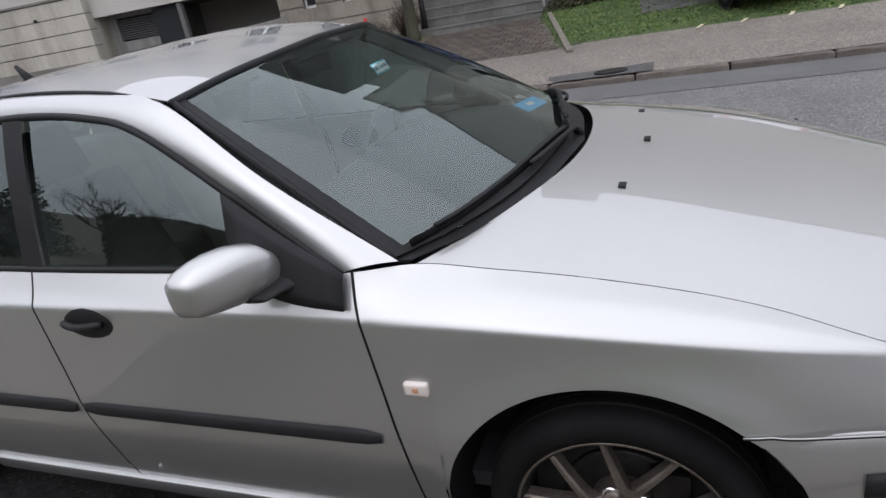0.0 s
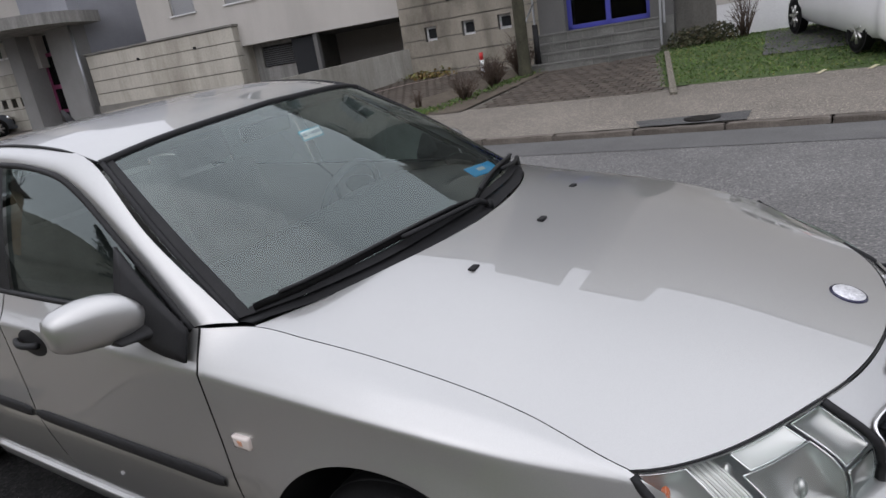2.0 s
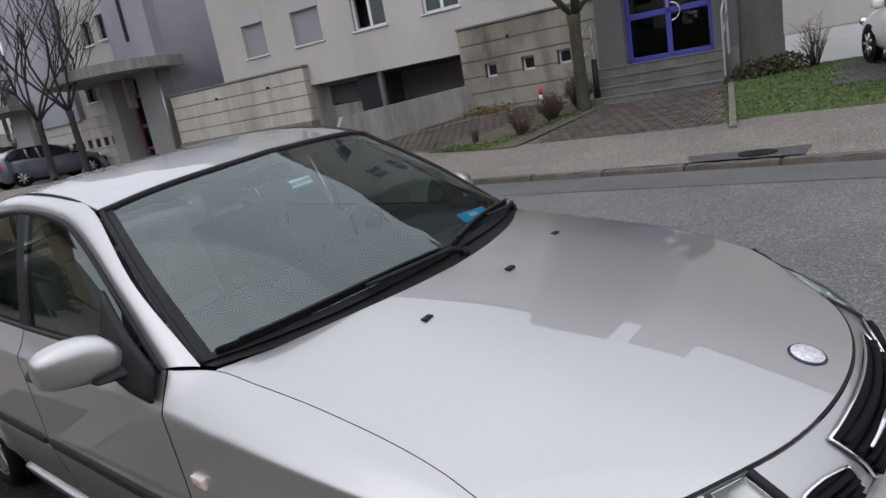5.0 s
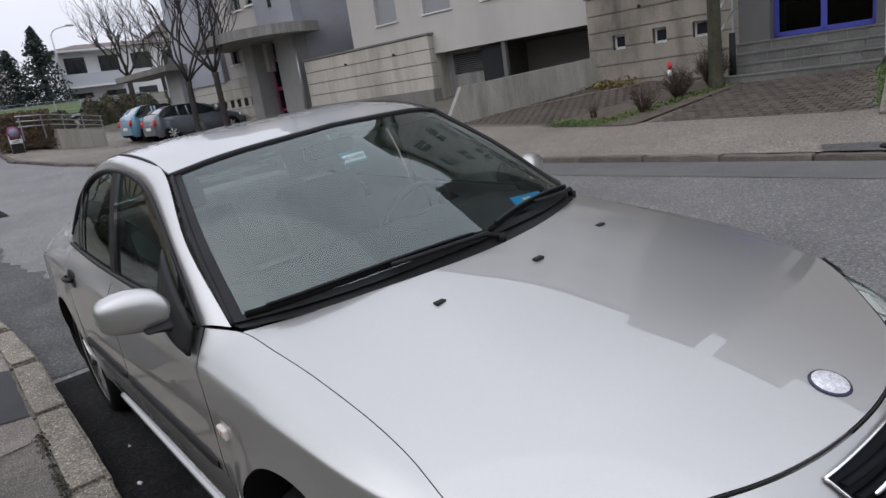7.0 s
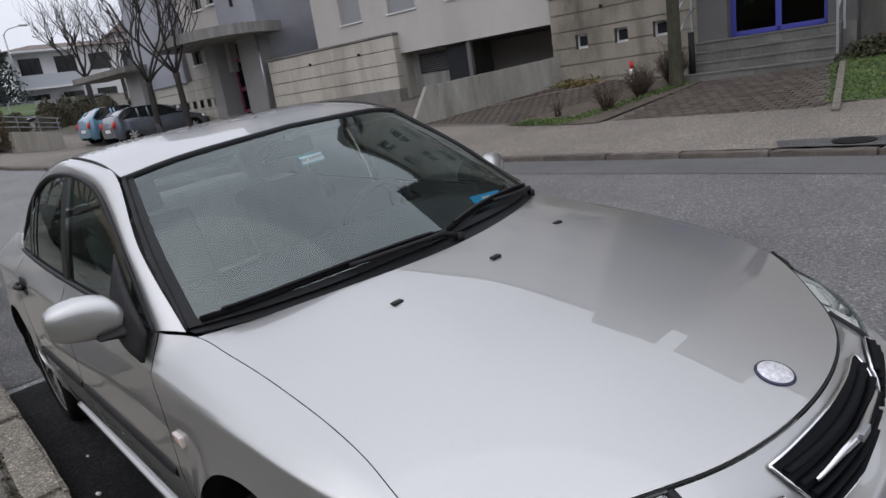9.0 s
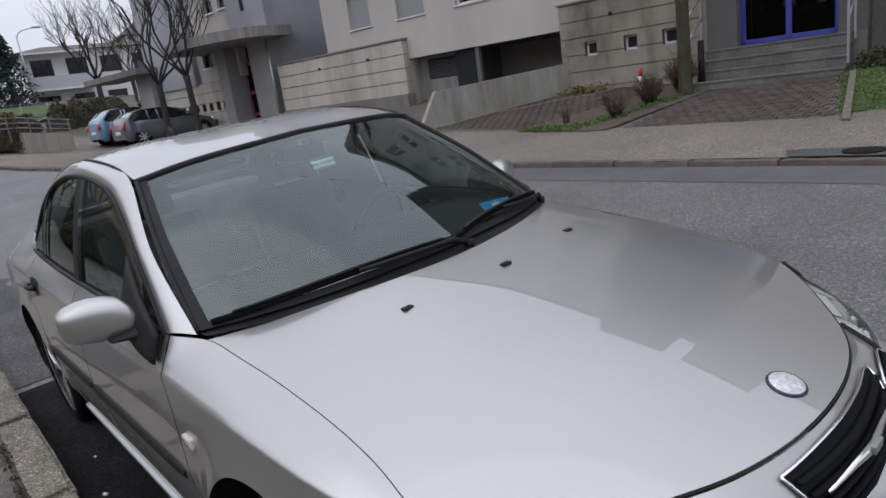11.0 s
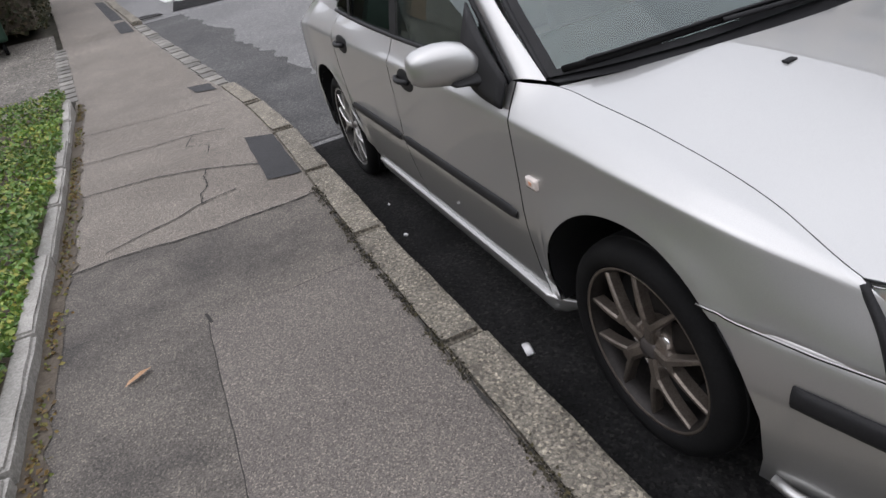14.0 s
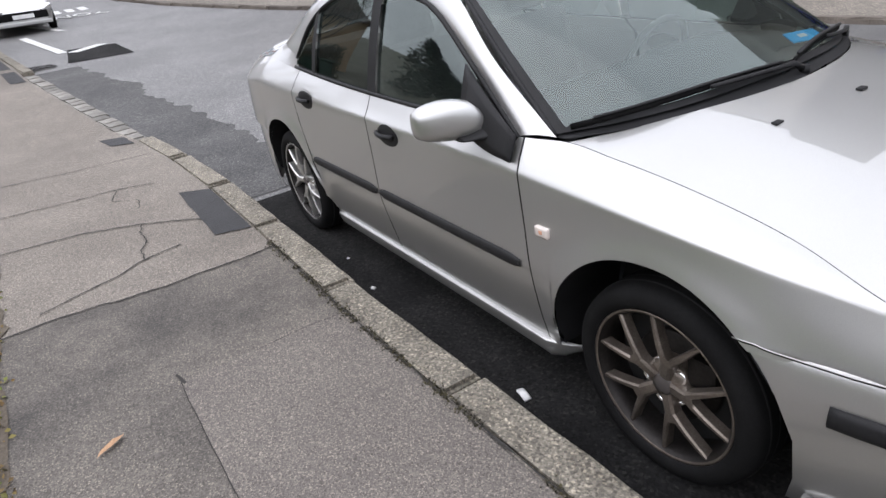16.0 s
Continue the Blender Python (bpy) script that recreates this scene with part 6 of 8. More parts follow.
def window(x0, x1, z, style):
    w = new("window")
    w.parent = HOUSE
    tagged(w, {"shut": "window with its grey roller shutter down", "open": "white window, half open, with a red curtain", "white": "white two-leaf window with net curtains", "curtain": "white two-leaf window with gathered curtains"}[style])
    top = z + 1.32
    hbox("sill", x0 - 0.05, -0.05, z - 0.04, x1 + 0.05, 0.16, z, RENDER_WHITE, "pale window sill", 0.008, w)
    hbox("shutter_box", x0 - 0.01, -0.012, top - 0.36, x1 + 0.01, 0.25, top + 0.015, SHUTTER_BOX, "pale shutter box", 0.006, w)
    if style == "shut":
        for k in range(19):
            zz = z + 0.02 + 0.05 * k
            if zz < top - 0.37:
                hbox("slat", x0 + 0.02, 0.10, zz, x1 - 0.02, 0.125, zz + 0.044, SHUTTER, "", 0.005, w)
        hbox("shutter_rail", x0, 0.08, z, x0 + 0.03, 0.14, top - 0.36, SHUTTER_BOX, par=w)
        hbox("shutter_rail", x1 - 0.03, 0.08, z, x1, 0.14, top - 0.36, SHUTTER_BOX, par=w)
        return
    t2 = top - 0.36
    for a, b, c, d in ((x0, x0 + 0.06, z, t2), (x1 - 0.06, x1, z, t2), (x0, x1, z, z + 0.06), (x0, x1, t2 - 0.05, t2), ((x0 + x1) / 2 - 0.045, (x0 + x1) / 2 + 0.045, z, t2)):
        hbox("frame", a, 0.10, c, b, 0.15, d, FRAME_WHITE, par=w)
    mid = (x0 + x1) / 2
    for a, b, sidek in ((x0 + 0.06, mid - 0.045, 0), (mid + 0.045, x1 - 0.06, 1)):
        if style == "open" and sidek == 0:
            continue
        hbox("pane", a, 0.12, z + 0.06, b, 0.127, t2 - 0.05, PANE, par=w).visible_shadow = False
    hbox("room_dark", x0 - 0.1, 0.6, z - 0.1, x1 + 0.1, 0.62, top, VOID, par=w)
    col = {"open": RED_CURTAIN, "white": NET, "curtain": NET}[style]
    a = mid if style == "open" else x0 + 0.02
    n = 28
    verts, faces = [], []
    for i in range(n):
        x = a + (x1 - 0.02 - a) * i / (n - 1)
        y = 0.24 + 0.025 * math.sin(i * 1.7)
        verts += [(x, y, z + 0.03), (x, y, t2)]
    faces = [(2 * i, 2 * i + 2, 2 * i + 3, 2 * i + 1) for i in range(n - 1)]
    mesh_ob("curtain", verts, faces, col, w, "red curtain" if style == "open" else "white net curtain")


RED_CURTAIN = rough_mat("red_curtain_cloth", (0.16, 0.035, 0.03), (0.24, 0.07, 0.06), 5, 80, 0.95, 0.2, 0.002)
NET = rough_mat("net_curtain_cloth", (0.42, 0.42, 0.42), (0.6, 0.6, 0.6), 4, 80, 0.95, 0.2, 0.002)
for r, z in enumerate(ROWS):
    for k, (a, b, st) in enumerate(WINS):
        window(a, b, z, st if r == 0 else ("shut", "white", "curtain", "shut", "white")[(k + r) % 5])


def grooved(name, x0, x1, z0, z1, y, holes, label, pitch=0.405, mat=None):
    """A board-marked concrete block built of courses with recessed joints."""
    z, k = z1, 0
    while z > z0 + 0.02:
        lo = max(z0, z - pitch)
        hs = [(a, b, max(c, lo), min(d, z - 0.025)) for a, b, c, d in holes if c < z - 0.025 and d > lo]
        wall_with_holes("concrete_course", x0, x1, lo, z - 0.025, y, y + 0.3, hs, mat or CONCRETE)
        z = lo
    wall_with_holes(name, x0 + 0.01, x1 - 0.01, z0, z1 - 0.005, y + 0.03, y + 0.31, holes, CONCRETE_DARK, label)


SW = [(-5.58, -5.26, 1.72, 2.06), (-4.57, -4.24, 1.72, 2.06), (-3.64, -3.31, 1.72, 2.06)]
grooved("base_block", -6.22, -2.62, 0.55, 3.0, -0.16, SW, "stained concrete base with horizontal grooves", mat=rough_mat("brown_stained_concrete", (0.075, 0.065, 0.05), (0.28, 0.254, 0.207), 0.7, 25, 0.92, 0.35, 0.006, c3=(0.20, 0.18, 0.146), stretch=(1.2, 1.2, 0.45), contrast=0.12))
hbox("coping", -6.26, -0.2, 3.0, -2.6, 0.02, 3.05, CONCRETE_DARK, "dark stained coping", 0.01)
for a, b, c, d in SW:
    hbox("cellar_window_frame", a, -0.02, c, b, 0.02, d, FRAME_WHITE, "small white cellar window")
    hbox("cellar_window_pane", a + 0.06, -0.03, c + 0.06, b - 0.04, -0.018, d - 0.05, VOID)
grooved("wing_block", -17.4, -11.42, 1.42, 3.0, -0.25, [], "pale concrete wing wall with horizontal grooves", 0.40)
hbox("coping", -17.45, -0.28, 3.0, -11.38, 0.5, 3.06, CONCRETE_DARK, "", 0.01)
hbox("wing_plinth", -17.4, -0.32, 0.2, -11.42, 0.1, 1.42, CONCRETE_DARK, "dark stained plinth")
hbox("wing_return", -11.55, 0.05, 0.2, -11.42, 0.6, 3.0, CONCRETE)
for k, xx in enumerate((-15.2, -4.85, -12.9)):
    part("drain_spout", bm_cyl((xx, -0.30 if xx < -10 else -0.2, 2.62), (xx, -0.1, 2.62), 0.04, 0.04, 10), BLACK_PLASTIC, HOUSE)

# blue entrance
hbox("entrance_wall", -2.6, -0.35, 0.5, -1.99, 0.25, 15.1, GREY_WALL, "grey entrance surround")
hbox("entrance_wall", -0.14, -0.35, 0.5, 0.34, 0.25, 15.1, GREY_WALL)
hbox("entrance_head", -1.99, -0.35, 4.15, -0.14, 0.25, 15.1, GREY_WALL)
hbox("entrance_floor", -2.6, -0.4, 0.4, 0.34, 1.5, 1.44, TILE)
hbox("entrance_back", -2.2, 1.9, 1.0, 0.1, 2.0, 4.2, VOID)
DOOR = new("entrance_door")
DOOR.parent = HOUSE
tagged(DOOR, "blue-framed glazed double entrance door")
for a, b, c, d in ((-1.99, -1.89, 1.45, 4.15), (-0.24, -0.14, 1.45, 4.15), (-1.99, -0.14, 4.06, 4.15), (-1.99, -0.14, 3.42, 3.54), (-1.99, -0.14, 1.45, 1.55), (-1.12, -1.01, 1.45, 3.42), (-1.99, -0.14, 2.38, 2.50)):
    hbox("door_frame", a, -0.05, c, b, 0.03, d, FRAME_BLUE, "", 0.008, DOOR)
for a, b in ((-1.89, -1.12), (-1.01, -0.24)):
    for c, d in ((1.55, 2.38), (2.50, 3.42), (3.54, 4.06)):
        hbox("pane", a, -0.015, c, b, -0.005, d, PANE, par=DOOR).visible_shadow = False
v, f = sweep([(-1.0 + 0.20 * math.sin(a), -0.10, 2.40 + 0.19 * math.cos(a)) for a in np.linspace(0, math.pi, 13)], 0.018, 8)
mesh_ob("door_handle", v, f, CHROME, DOOR, "curved steel pull handle")
hbox("door_pillar_strip", -1.075, -0.075, 2.5, -1.045, -0.05, 3.42, GALV, par=DOOR)
bell = hbox("bell_panel", 0.02, -0.375, 2.62, 0.24, -0.352, 3.05, WHITE, "white notice and bell panel", 0.004)
for i in range(4):
    hbox("bell_row", 0.04 + 0.05 * i, -0.38, 2.68, 0.075 + 0.05 * i, -0.3755, 2.84, plain("bell_bar", (0.12, 0.12, 0.12), 0.6) if i == 0 else bpy.data.materials["bell_bar"], par=bell)
# steps with single tiles
TREAD = rough_mat("pale_step_nosing", (0.11, 0.109, 0.10), (0.165, 0.162, 0.15), 2, 50, 0.8, 0.2, 0.002)
STEP_Z = [0.64, 0.845, 1.045, 1.245, 1.445]
for k in range(4):
    y0 = -1.55 + 0.32 * k
    st = hbox("step", -2.58, y0 + 0.012, 0.3, 0.10, -0.3, STEP_Z[k + 1] - 0.012, CONCRETE_DARK, "grey tiled entrance step")
    hbox("tread", -2.6, y0 - 0.02, STEP_Z[k + 1] - 0.035, 0.12, y0 + 0.33, STEP_Z[k + 1], TREAD, "", 0.006, st)
    for i in range(8):
        a = -2.58 + 0.335 * i
        hbox("tile", a + 0.006, y0, STEP_Z[k] + 0.006, min(a + 0.329, 0.10), y0 + 0.02, STEP_Z[k + 1] - 0.037, TILE, par=st)
for xx in (-2.66, 0.16):
    rail = hbox("handrail", xx - 0.02, -1.5, 0.9, xx + 0.02, -1.46, 2.15, GALV, "grey steel handrail")
    hbox("rail_post", xx - 0.02, -0.55, 1.3, xx + 0.02, -0.51, 2.6, GALV, par=rail)
    for zz in (0.0, -0.45):
        v, f = sweep([(xx, -1.48, 2.13 + zz), (xx, -0.53, 2.58 + zz)], 0.02, 8)
        mesh_ob("rail_bar", v, f, GALV, rail)
# right-hand part of the house
hbox("recess_wall", 0.34, 0.35, 0.4, 1.2, 0.6, 3.0, CONCRETE_DARK, "dark stained concrete panel in a recess")
hbox("recess_window", 0.34, 0.36, 3.05, 1.2, 0.6, 4.4, VOID)
hbox("balcony_curtain", 0.36, 0.30, 3.1, 0.72, 0.34, 4.4, NET)
hbox("recess_upper", 0.34, 0.35, 4.4, 1.2, 0.6, 13.3, RENDER)
hbox("side_wing_wall", 1.17, -0.25, 1.48, 16, 0.3, 13.1, RENDER, "plain beige rendered wing")
hbox("side_wing_return", 1.17, 0.3, 0.3, 1.4, 3, 13.1, RENDER)
hbox("side_wing_plinth", 1.19, -0.235, 0.2, 16, 0.3, 1.48, RENDER_WHITE, "white painted plinth")
hbox("low_block", 3.5, -0.6, 0.3, 8, -0.25, 0.95, CONCRETE_DARK, "low concrete ledge")

# slate stair tower with the second entrance
bm = bmesh.new()
n = 24
ring = []
for i in range(n + 1):
    a = math.pi * 0.5 * i / n
    ring.append((-14.93 - 2.8 * math.sin(a) * 1.0, 1.6 - 1.6 * math.cos(a) * 0 + 0.0 - 1.3 * math.sin(a) ** 2))
for (xa, ya), (xb, yb) in zip(ring, ring[1:]):
    bm.faces.new([bm.verts.new(p) for p in ((xb, yb, 1.0), (xa, ya, 1.0), (xa, ya, 11.4), (xb, yb, 11.4))])
bmesh.ops.remove_doubles(bm, verts=bm.verts, dist=0.001)
bmesh.ops.solidify(bm, geom=bm.faces, thickness=0.25)
part("tower_wall", bm, SLATE, HOUSE, "dark slate-blue curved stair tower", True)
hbox("tower_side", -14.95, 0.32, 2.4, -14.9, 2.2, 14.0, RENDER)
hbox("tower_pier", -19.92, -0.12, 4.3, -17.7, 0.6, 11.4, SLATE, "slate-grey tower pier")
hbox("tower_slot", -18.97, -0.16, 5.15, -18.82, -0.10, 11.2, VOID, "narrow dark window slot")
hbox("entry_pier", -18.85, -0.30, 0.8, -17.75, 0.6, 4.0, PIER_GREY, "grey entrance pier")
hbox("entry_column", -20.75, -0.45, 0.8, -20.12, 0.3, 4.0, PIER_GREY, "slate entrance column")
hbox("entry_back", -20.2, 0.5, 0.8, -18.8, 0.6, 4.0, VOID)
d2 = new("side_entrance_door")
d2.parent = HOUSE
tagged(d2, "magenta-framed glazed entrance door")
for a, b, c, d in ((-20.1, -20.0, 1.4, 3.9), (-18.95, -18.85, 1.4, 3.9), (-19.55, -19.45, 1.4, 3.3), (-20.1, -18.85, 3.28, 3.4), (-20.1, -18.85, 2.2, 2.34), (-20.1, -18.85, 1.4, 1.5)):
    hbox("door_frame", a, 0.30, c, b, 0.36, d, FRAME_PINK, par=d2)
for a, b in ((-20.0, -19.55), (-19.45, -18.95)):
    for c, d in ((1.5, 2.2), (2.34, 3.28)):
        hbox("pane", a, 0.32, c, b, 0.33, d, PANE, par=d2).visible_shadow = False
bm = bmesh.new()
out = [(-16.9, 0.3), (-16.9, -0.5)] + [(-19.9 + 3.0 * math.cos(a), -0.5 - 1.75 * math.sin(a)) for a in np.linspace(0.15, 2.6, 18)] + [(-22.4, 0.3)]
lo = [bm.verts.new((x, y, 4.0)) for x, y in out]
hi = [bm.verts.new((x, y, 4.34)) for x, y in out]
bm.faces.new(lo[::-1])
bm.faces.new(hi)
for i in range(len(out)):
    bm.faces.new((lo[i], lo[(i + 1) % len(out)], hi[(i + 1) % len(out)], hi[i]))
part("canopy", bm, CONCRETE_STREAK, HOUSE, "rounded stained concrete canopy")
v, f = sweep([(-17.62, -0.35, 1.0), (-17.62, -0.35, 4.0)], 0.05, 8)
mesh_ob("downpipe", v, f, GALV, HOUSE, "grey downpipe")
# further part of the house
CW = [(-21.55, -20.98, 5.45, 6.6), (-20.60, -20.02, 5.5, 6.7), (-22.35, -21.75, 3.5, 4.4), (-21.5, -20.85, 3.5, 4.4)]
wall_with_holes("far_wall", -22.85, -19.92, 2.95, 10.6, 0.05, 0.4, CW, RENDER, "beige rendered wall beyond the tower")
for a, b, c, d in CW:
    w = hbox("window", a, 0.18, c, b, 0.2, d, PANE, "small window with a pale shutter box")
    hbox("shutter_box", a, 0.04, d - 0.35, b, 0.2, d, SHUTTER_BOX, par=w)
    hbox("sill", a - 0.05, -0.02, c - 0.06, b + 0.05, 0.15, c, FRAME_WHITE, par=w)
    hbox("room_dark", a, 0.3, c, b, 0.32, d, VOID, par=w)
FW = [(-25.5 + 0.52 * k, -25.22 + 0.52 * k, 1.82, 2.12) for k in range(10)]
grooved("far_base", -25.6, -20.76, 1.0, 2.95, -0.1, FW, "pale grooved concrete base with small cellar windows", 0.40)
hbox("far_base_dark", -25.5, 0.12, 1.0, -20.8, 0.16, 2.9, VOID)
hbox("far_tower", -26.45, -0.2, 2.9, -22.85, 0.9, 11.4, SLATE, "dark slate-blue stair tower")
hbox("far_tower_side", -22.9, -0.2, 2.9, -22.8, 0.5, 11.4, SLATE)
hbox("far_entry", -27.2, -0.4, 1.0, -26.0, 0.5, 3.75, PIER_GREY)
hbox("far_canopy", -30.5, -1.2, 3.75, -25.5, 0.4, 4.0, CONCRETE_DARK, "far stained concrete canopy", 0.02)
hbox("house_core", -15.2, 2.6, 0.0, -2.6, 9.0, 14.0, RENDER, "rear part of the apartment house")
hbox("house_core", -2.6, 2.6, 0.0, 0.34, 9.0, 15.1, RENDER)
hbox("house_core", 0.34, 2.6, 0.0, 1.17, 9.0, 13.3, RENDER)
hbox("house_core", 1.17, 2.6, 0.0, 16, 9.0, 13.2, RENDER)
hbox("house_core", -26.4, 2.6, 0.0, -15.2, 9.0, 10.6, RENDER)
hbox("house_roof", -15.2, -0.15, 14.0, -2.55, 9.2, 14.2, CONCRETE_DARK, "flat roof slab")
hbox("roof_box", -12.0, 3.5, 14.15, -8.0, 7, 15.4, GREY_WALL, "roof access box")
hbox("house_roof", -2.55, -0.4, 15.1, 0.36, 9.2, 15.3, CONCRETE_DARK)
hbox("house_roof", 3.6, -0.3, 13.1, 16.2, 9.2, 13.3, CONCRETE_DARK)
hbox("house_roof", 1.15, -0.3, 15.1, 3.6, 9.2, 15.3, CONCRETE_DARK)
hbox("side_wing_top", 1.17, -0.25, 13.1, 3.55, 9.0, 15.1, RENDER)

# garage ramp wall
RAMP = tagged(root("ramp_wall", pose(0, 0, 0), "board-marked concrete retaining wall beside the garage ramp", "retaining wall", kind="structure"))
a, b = Vector((-10.5, 9.05, 0)), Vector((-9.25, 12.55, 0))
d = (b - a).normalized()
s_ = Vector((d.y, -d.x, 0)) * 0.11
bm = bmesh.new()
prof = []
for p, top, bot in ((a - d * 0.55, 0.45, -0.3), (a, 1.40, -0.3), (b, 1.62, 0.2)):
    prof.append([bm.verts.new((p.x + s_.x, p.y + s_.y, bot)), bm.verts.new((p.x + s_.x, p.y + s_.y, top)), bm.verts.new((p.x - s_.x, p.y - s_.y, top)), bm.verts.new((p.x - s_.x, p.y - s_.y, bot))])
for r0, r1 in zip(prof, prof[1:]):
    for i in range(4):
        bm.faces.new((r0[i], r0[(i + 1) % 4], r1[(i + 1) % 4], r1[i]))
bm.faces.new(prof[0][::-1])
bm.faces.new(prof[-1])
part("ramp_wall_body", bm, rough_mat("board_marked_concrete", (0.18, 0.172, 0.145), (0.36, 0.35, 0.315), 1.6, 25, 0.92, 0.4, 0.006, stretch=(1.5, 1.5, 0.25), contrast=0.1), RAMP)


# ---- planting ----
def leaf_cloud(name, centers, size, mat, label, category, seed=1, parent=None, kind="", tilt=0.9):
    """Small folded leaves at the given points, joined."""
    rnd = np.random.RandomState(seed)
    c = np.array(centers, float)
    n = len(c)
    a = rnd.uniform(0, 2 * math.pi, n)
    up = rnd.normal(0, tilt, (n, 3)) + np.array((0, 0, 1.0))
    up /= np.linalg.norm(up, axis=1)[:, None]
    d = np.stack([np.cos(a), np.sin(a), rnd.uniform(-0.4, 0.4, n)], 1)
    d -= up * np.sum(d * up, 1)[:, None]
    d /= np.linalg.norm(d, axis=1)[:, None]
    e = np.cross(up, d)
    s = (size * rnd.uniform(0.6, 1.3, n))[:, None]
    v = np.stack([c - d * s * 0.5, c + e * s * 0.42 + up * s * 0.12, c + d * s * 0.6, c - e * s * 0.42 + up * s * 0.12], 1).reshape(-1, 3)
    f = [(4 * i, 4 * i + 1, 4 * i + 2, 4 * i + 3) for i in range(n)]
    ob = mesh_ob(name, v.tolist(), f, mat, parent, label, smooth=False)
    if category:
        tagged(ob, label, category, kind=kind)
    return ob


def leaf_mat(name, stops, rough=0.55):
    m, t, b = nodes_of(name)
    g = t.nodes.new("ShaderNodeNewGeometry")
    col = ramp(t, g.outputs["Random Per Island"], stops)
    v = tex_coord(t)
    big = noise_tex(t, v, 1.3, 3, 0.6)
    col = mix(t, 1.0, col, ramp(t, big, [(0.35, (0.65, 0.7, 0.6)), (0.65, (1.15, 1.15, 0.95))]), "MULTIPLY")
    t.links.new(col, b.inputs["Base Color"])
    b.inputs["Roughness"].default_value = rough
    return m


IVY = leaf_mat("ground_cover_leaf", [(0.0, (0.06, 0.13, 0.022)), (0.5, (0.13, 0.235, 0.045)), (0.82, (0.22, 0.28, 0.06)), (1.0, (0.33, 0.30, 0.07))])
GRASS_BLADE = leaf_mat("grass_blade", [(0.0, (0.05, 0.10, 0.02)), (0.6, (0.09, 0.16, 0.035)), (1.0, (0.20, 0.20, 0.08))], 0.7)
LITTER = leaf_mat("dry_leaf_litter", [(0.0, (0.10, 0.06, 0.03)), (0.5, (0.2, 0.13, 0.05)), (1.0, (0.12, 0.15, 0.04))], 0.8)
HEDGE_LEAF = leaf_mat("hedge_dark_leaf", [(0.0, (0.03, 0.036, 0.02)), (0.6, (0.06, 0.062, 0.034)), (1.0, (0.11, 0.085, 0.055))], 0.8)
BROWN_LEAF = leaf_mat("hedge_brown_leaf", [(0.0, (0.07, 0.045, 0.03)), (0.6, (0.14, 0.095, 0.065)), (1.0, (0.2, 0.14, 0.10))], 0.9)
# needle greens are shifted to blue-grey; distance haze is in the colour
NEEDLE = leaf_mat("hazy_needle_clump", [(0.0, (0.022, 0.034, 0.04)), (0.6, (0.042, 0.06, 0.066)), (1.0, (0.07, 0.09, 0.09))], 0.9)

rs = np.random.RandomState(3)
pts = []
while len(pts) < 62000:
    x, y = rs.uniform(-7.5, 1.5), -2.66 - 4.5 * rs.rand() ** 1.5
    lim = along(INNER, x) - 0.06 + 0.07 * noise.noise((x * 2.5, 0, 3))
    if y > lim or x < -7.42 + 0.2 * noise.noise((y * 2, 1, 0)):
        continue
    h = 0.10 + 0.07 * noise.noise((x * 1.6, y * 1.6, 0)) + 0.04 * noise.noise((x * 6, y * 6, 0))
    pts.append((x, y, near_z(x, y) + 0.17 + max(0.01, h) * (0.45 + 0.55 * rs.rand())))
leaf_cloud("ivy_ground_cover", pts, 0.031, IVY, "dense green ground cover with yellowing leaves", "ground cover", 4, kind="stuff")
pts = [(x, along(INNER, x) + 0.02 + abs(rs.normal(0, 0.035)), 0) for x in rs.uniform(-7.3, 1.5, 1500) if noise.noise((x * 1.7, 5, 0)) > -0.25]
pts = [(x, y, pave_z(x, y) + 0.008 + 0.012 * rs.rand()) for x, y, _ in pts]
leaf_cloud("leaf_litter", pts, 0.020, LITTER, "dry leaves and weeds along the bed edging", "leaf litter", 5, kind="stuff")
pts = [(x, y, far_z(x, y) + 0.008 + 0.016 * rs.rand()) for x, y in zip(rs.uniform(-3.2, 9, 30000), rs.uniform(9.2, 14.5, 30000)) if x > -2.0 - 0.3 * (y - 9.1)]
leaf_cloud("lawn_grass", pts, 0.035, GRASS_BLADE, "patchy short grass of the front lawn", "grass", 6, kind="stuff", tilt=1.6)


def tube_tree(branches):
    verts, faces = [], []
    for pts, rad, n in branches:
        v, f = sweep(pts, rad, n)
        o = len(verts)
        verts += v
        faces += [tuple(i + o for i in q) for q in f]
    return verts, faces


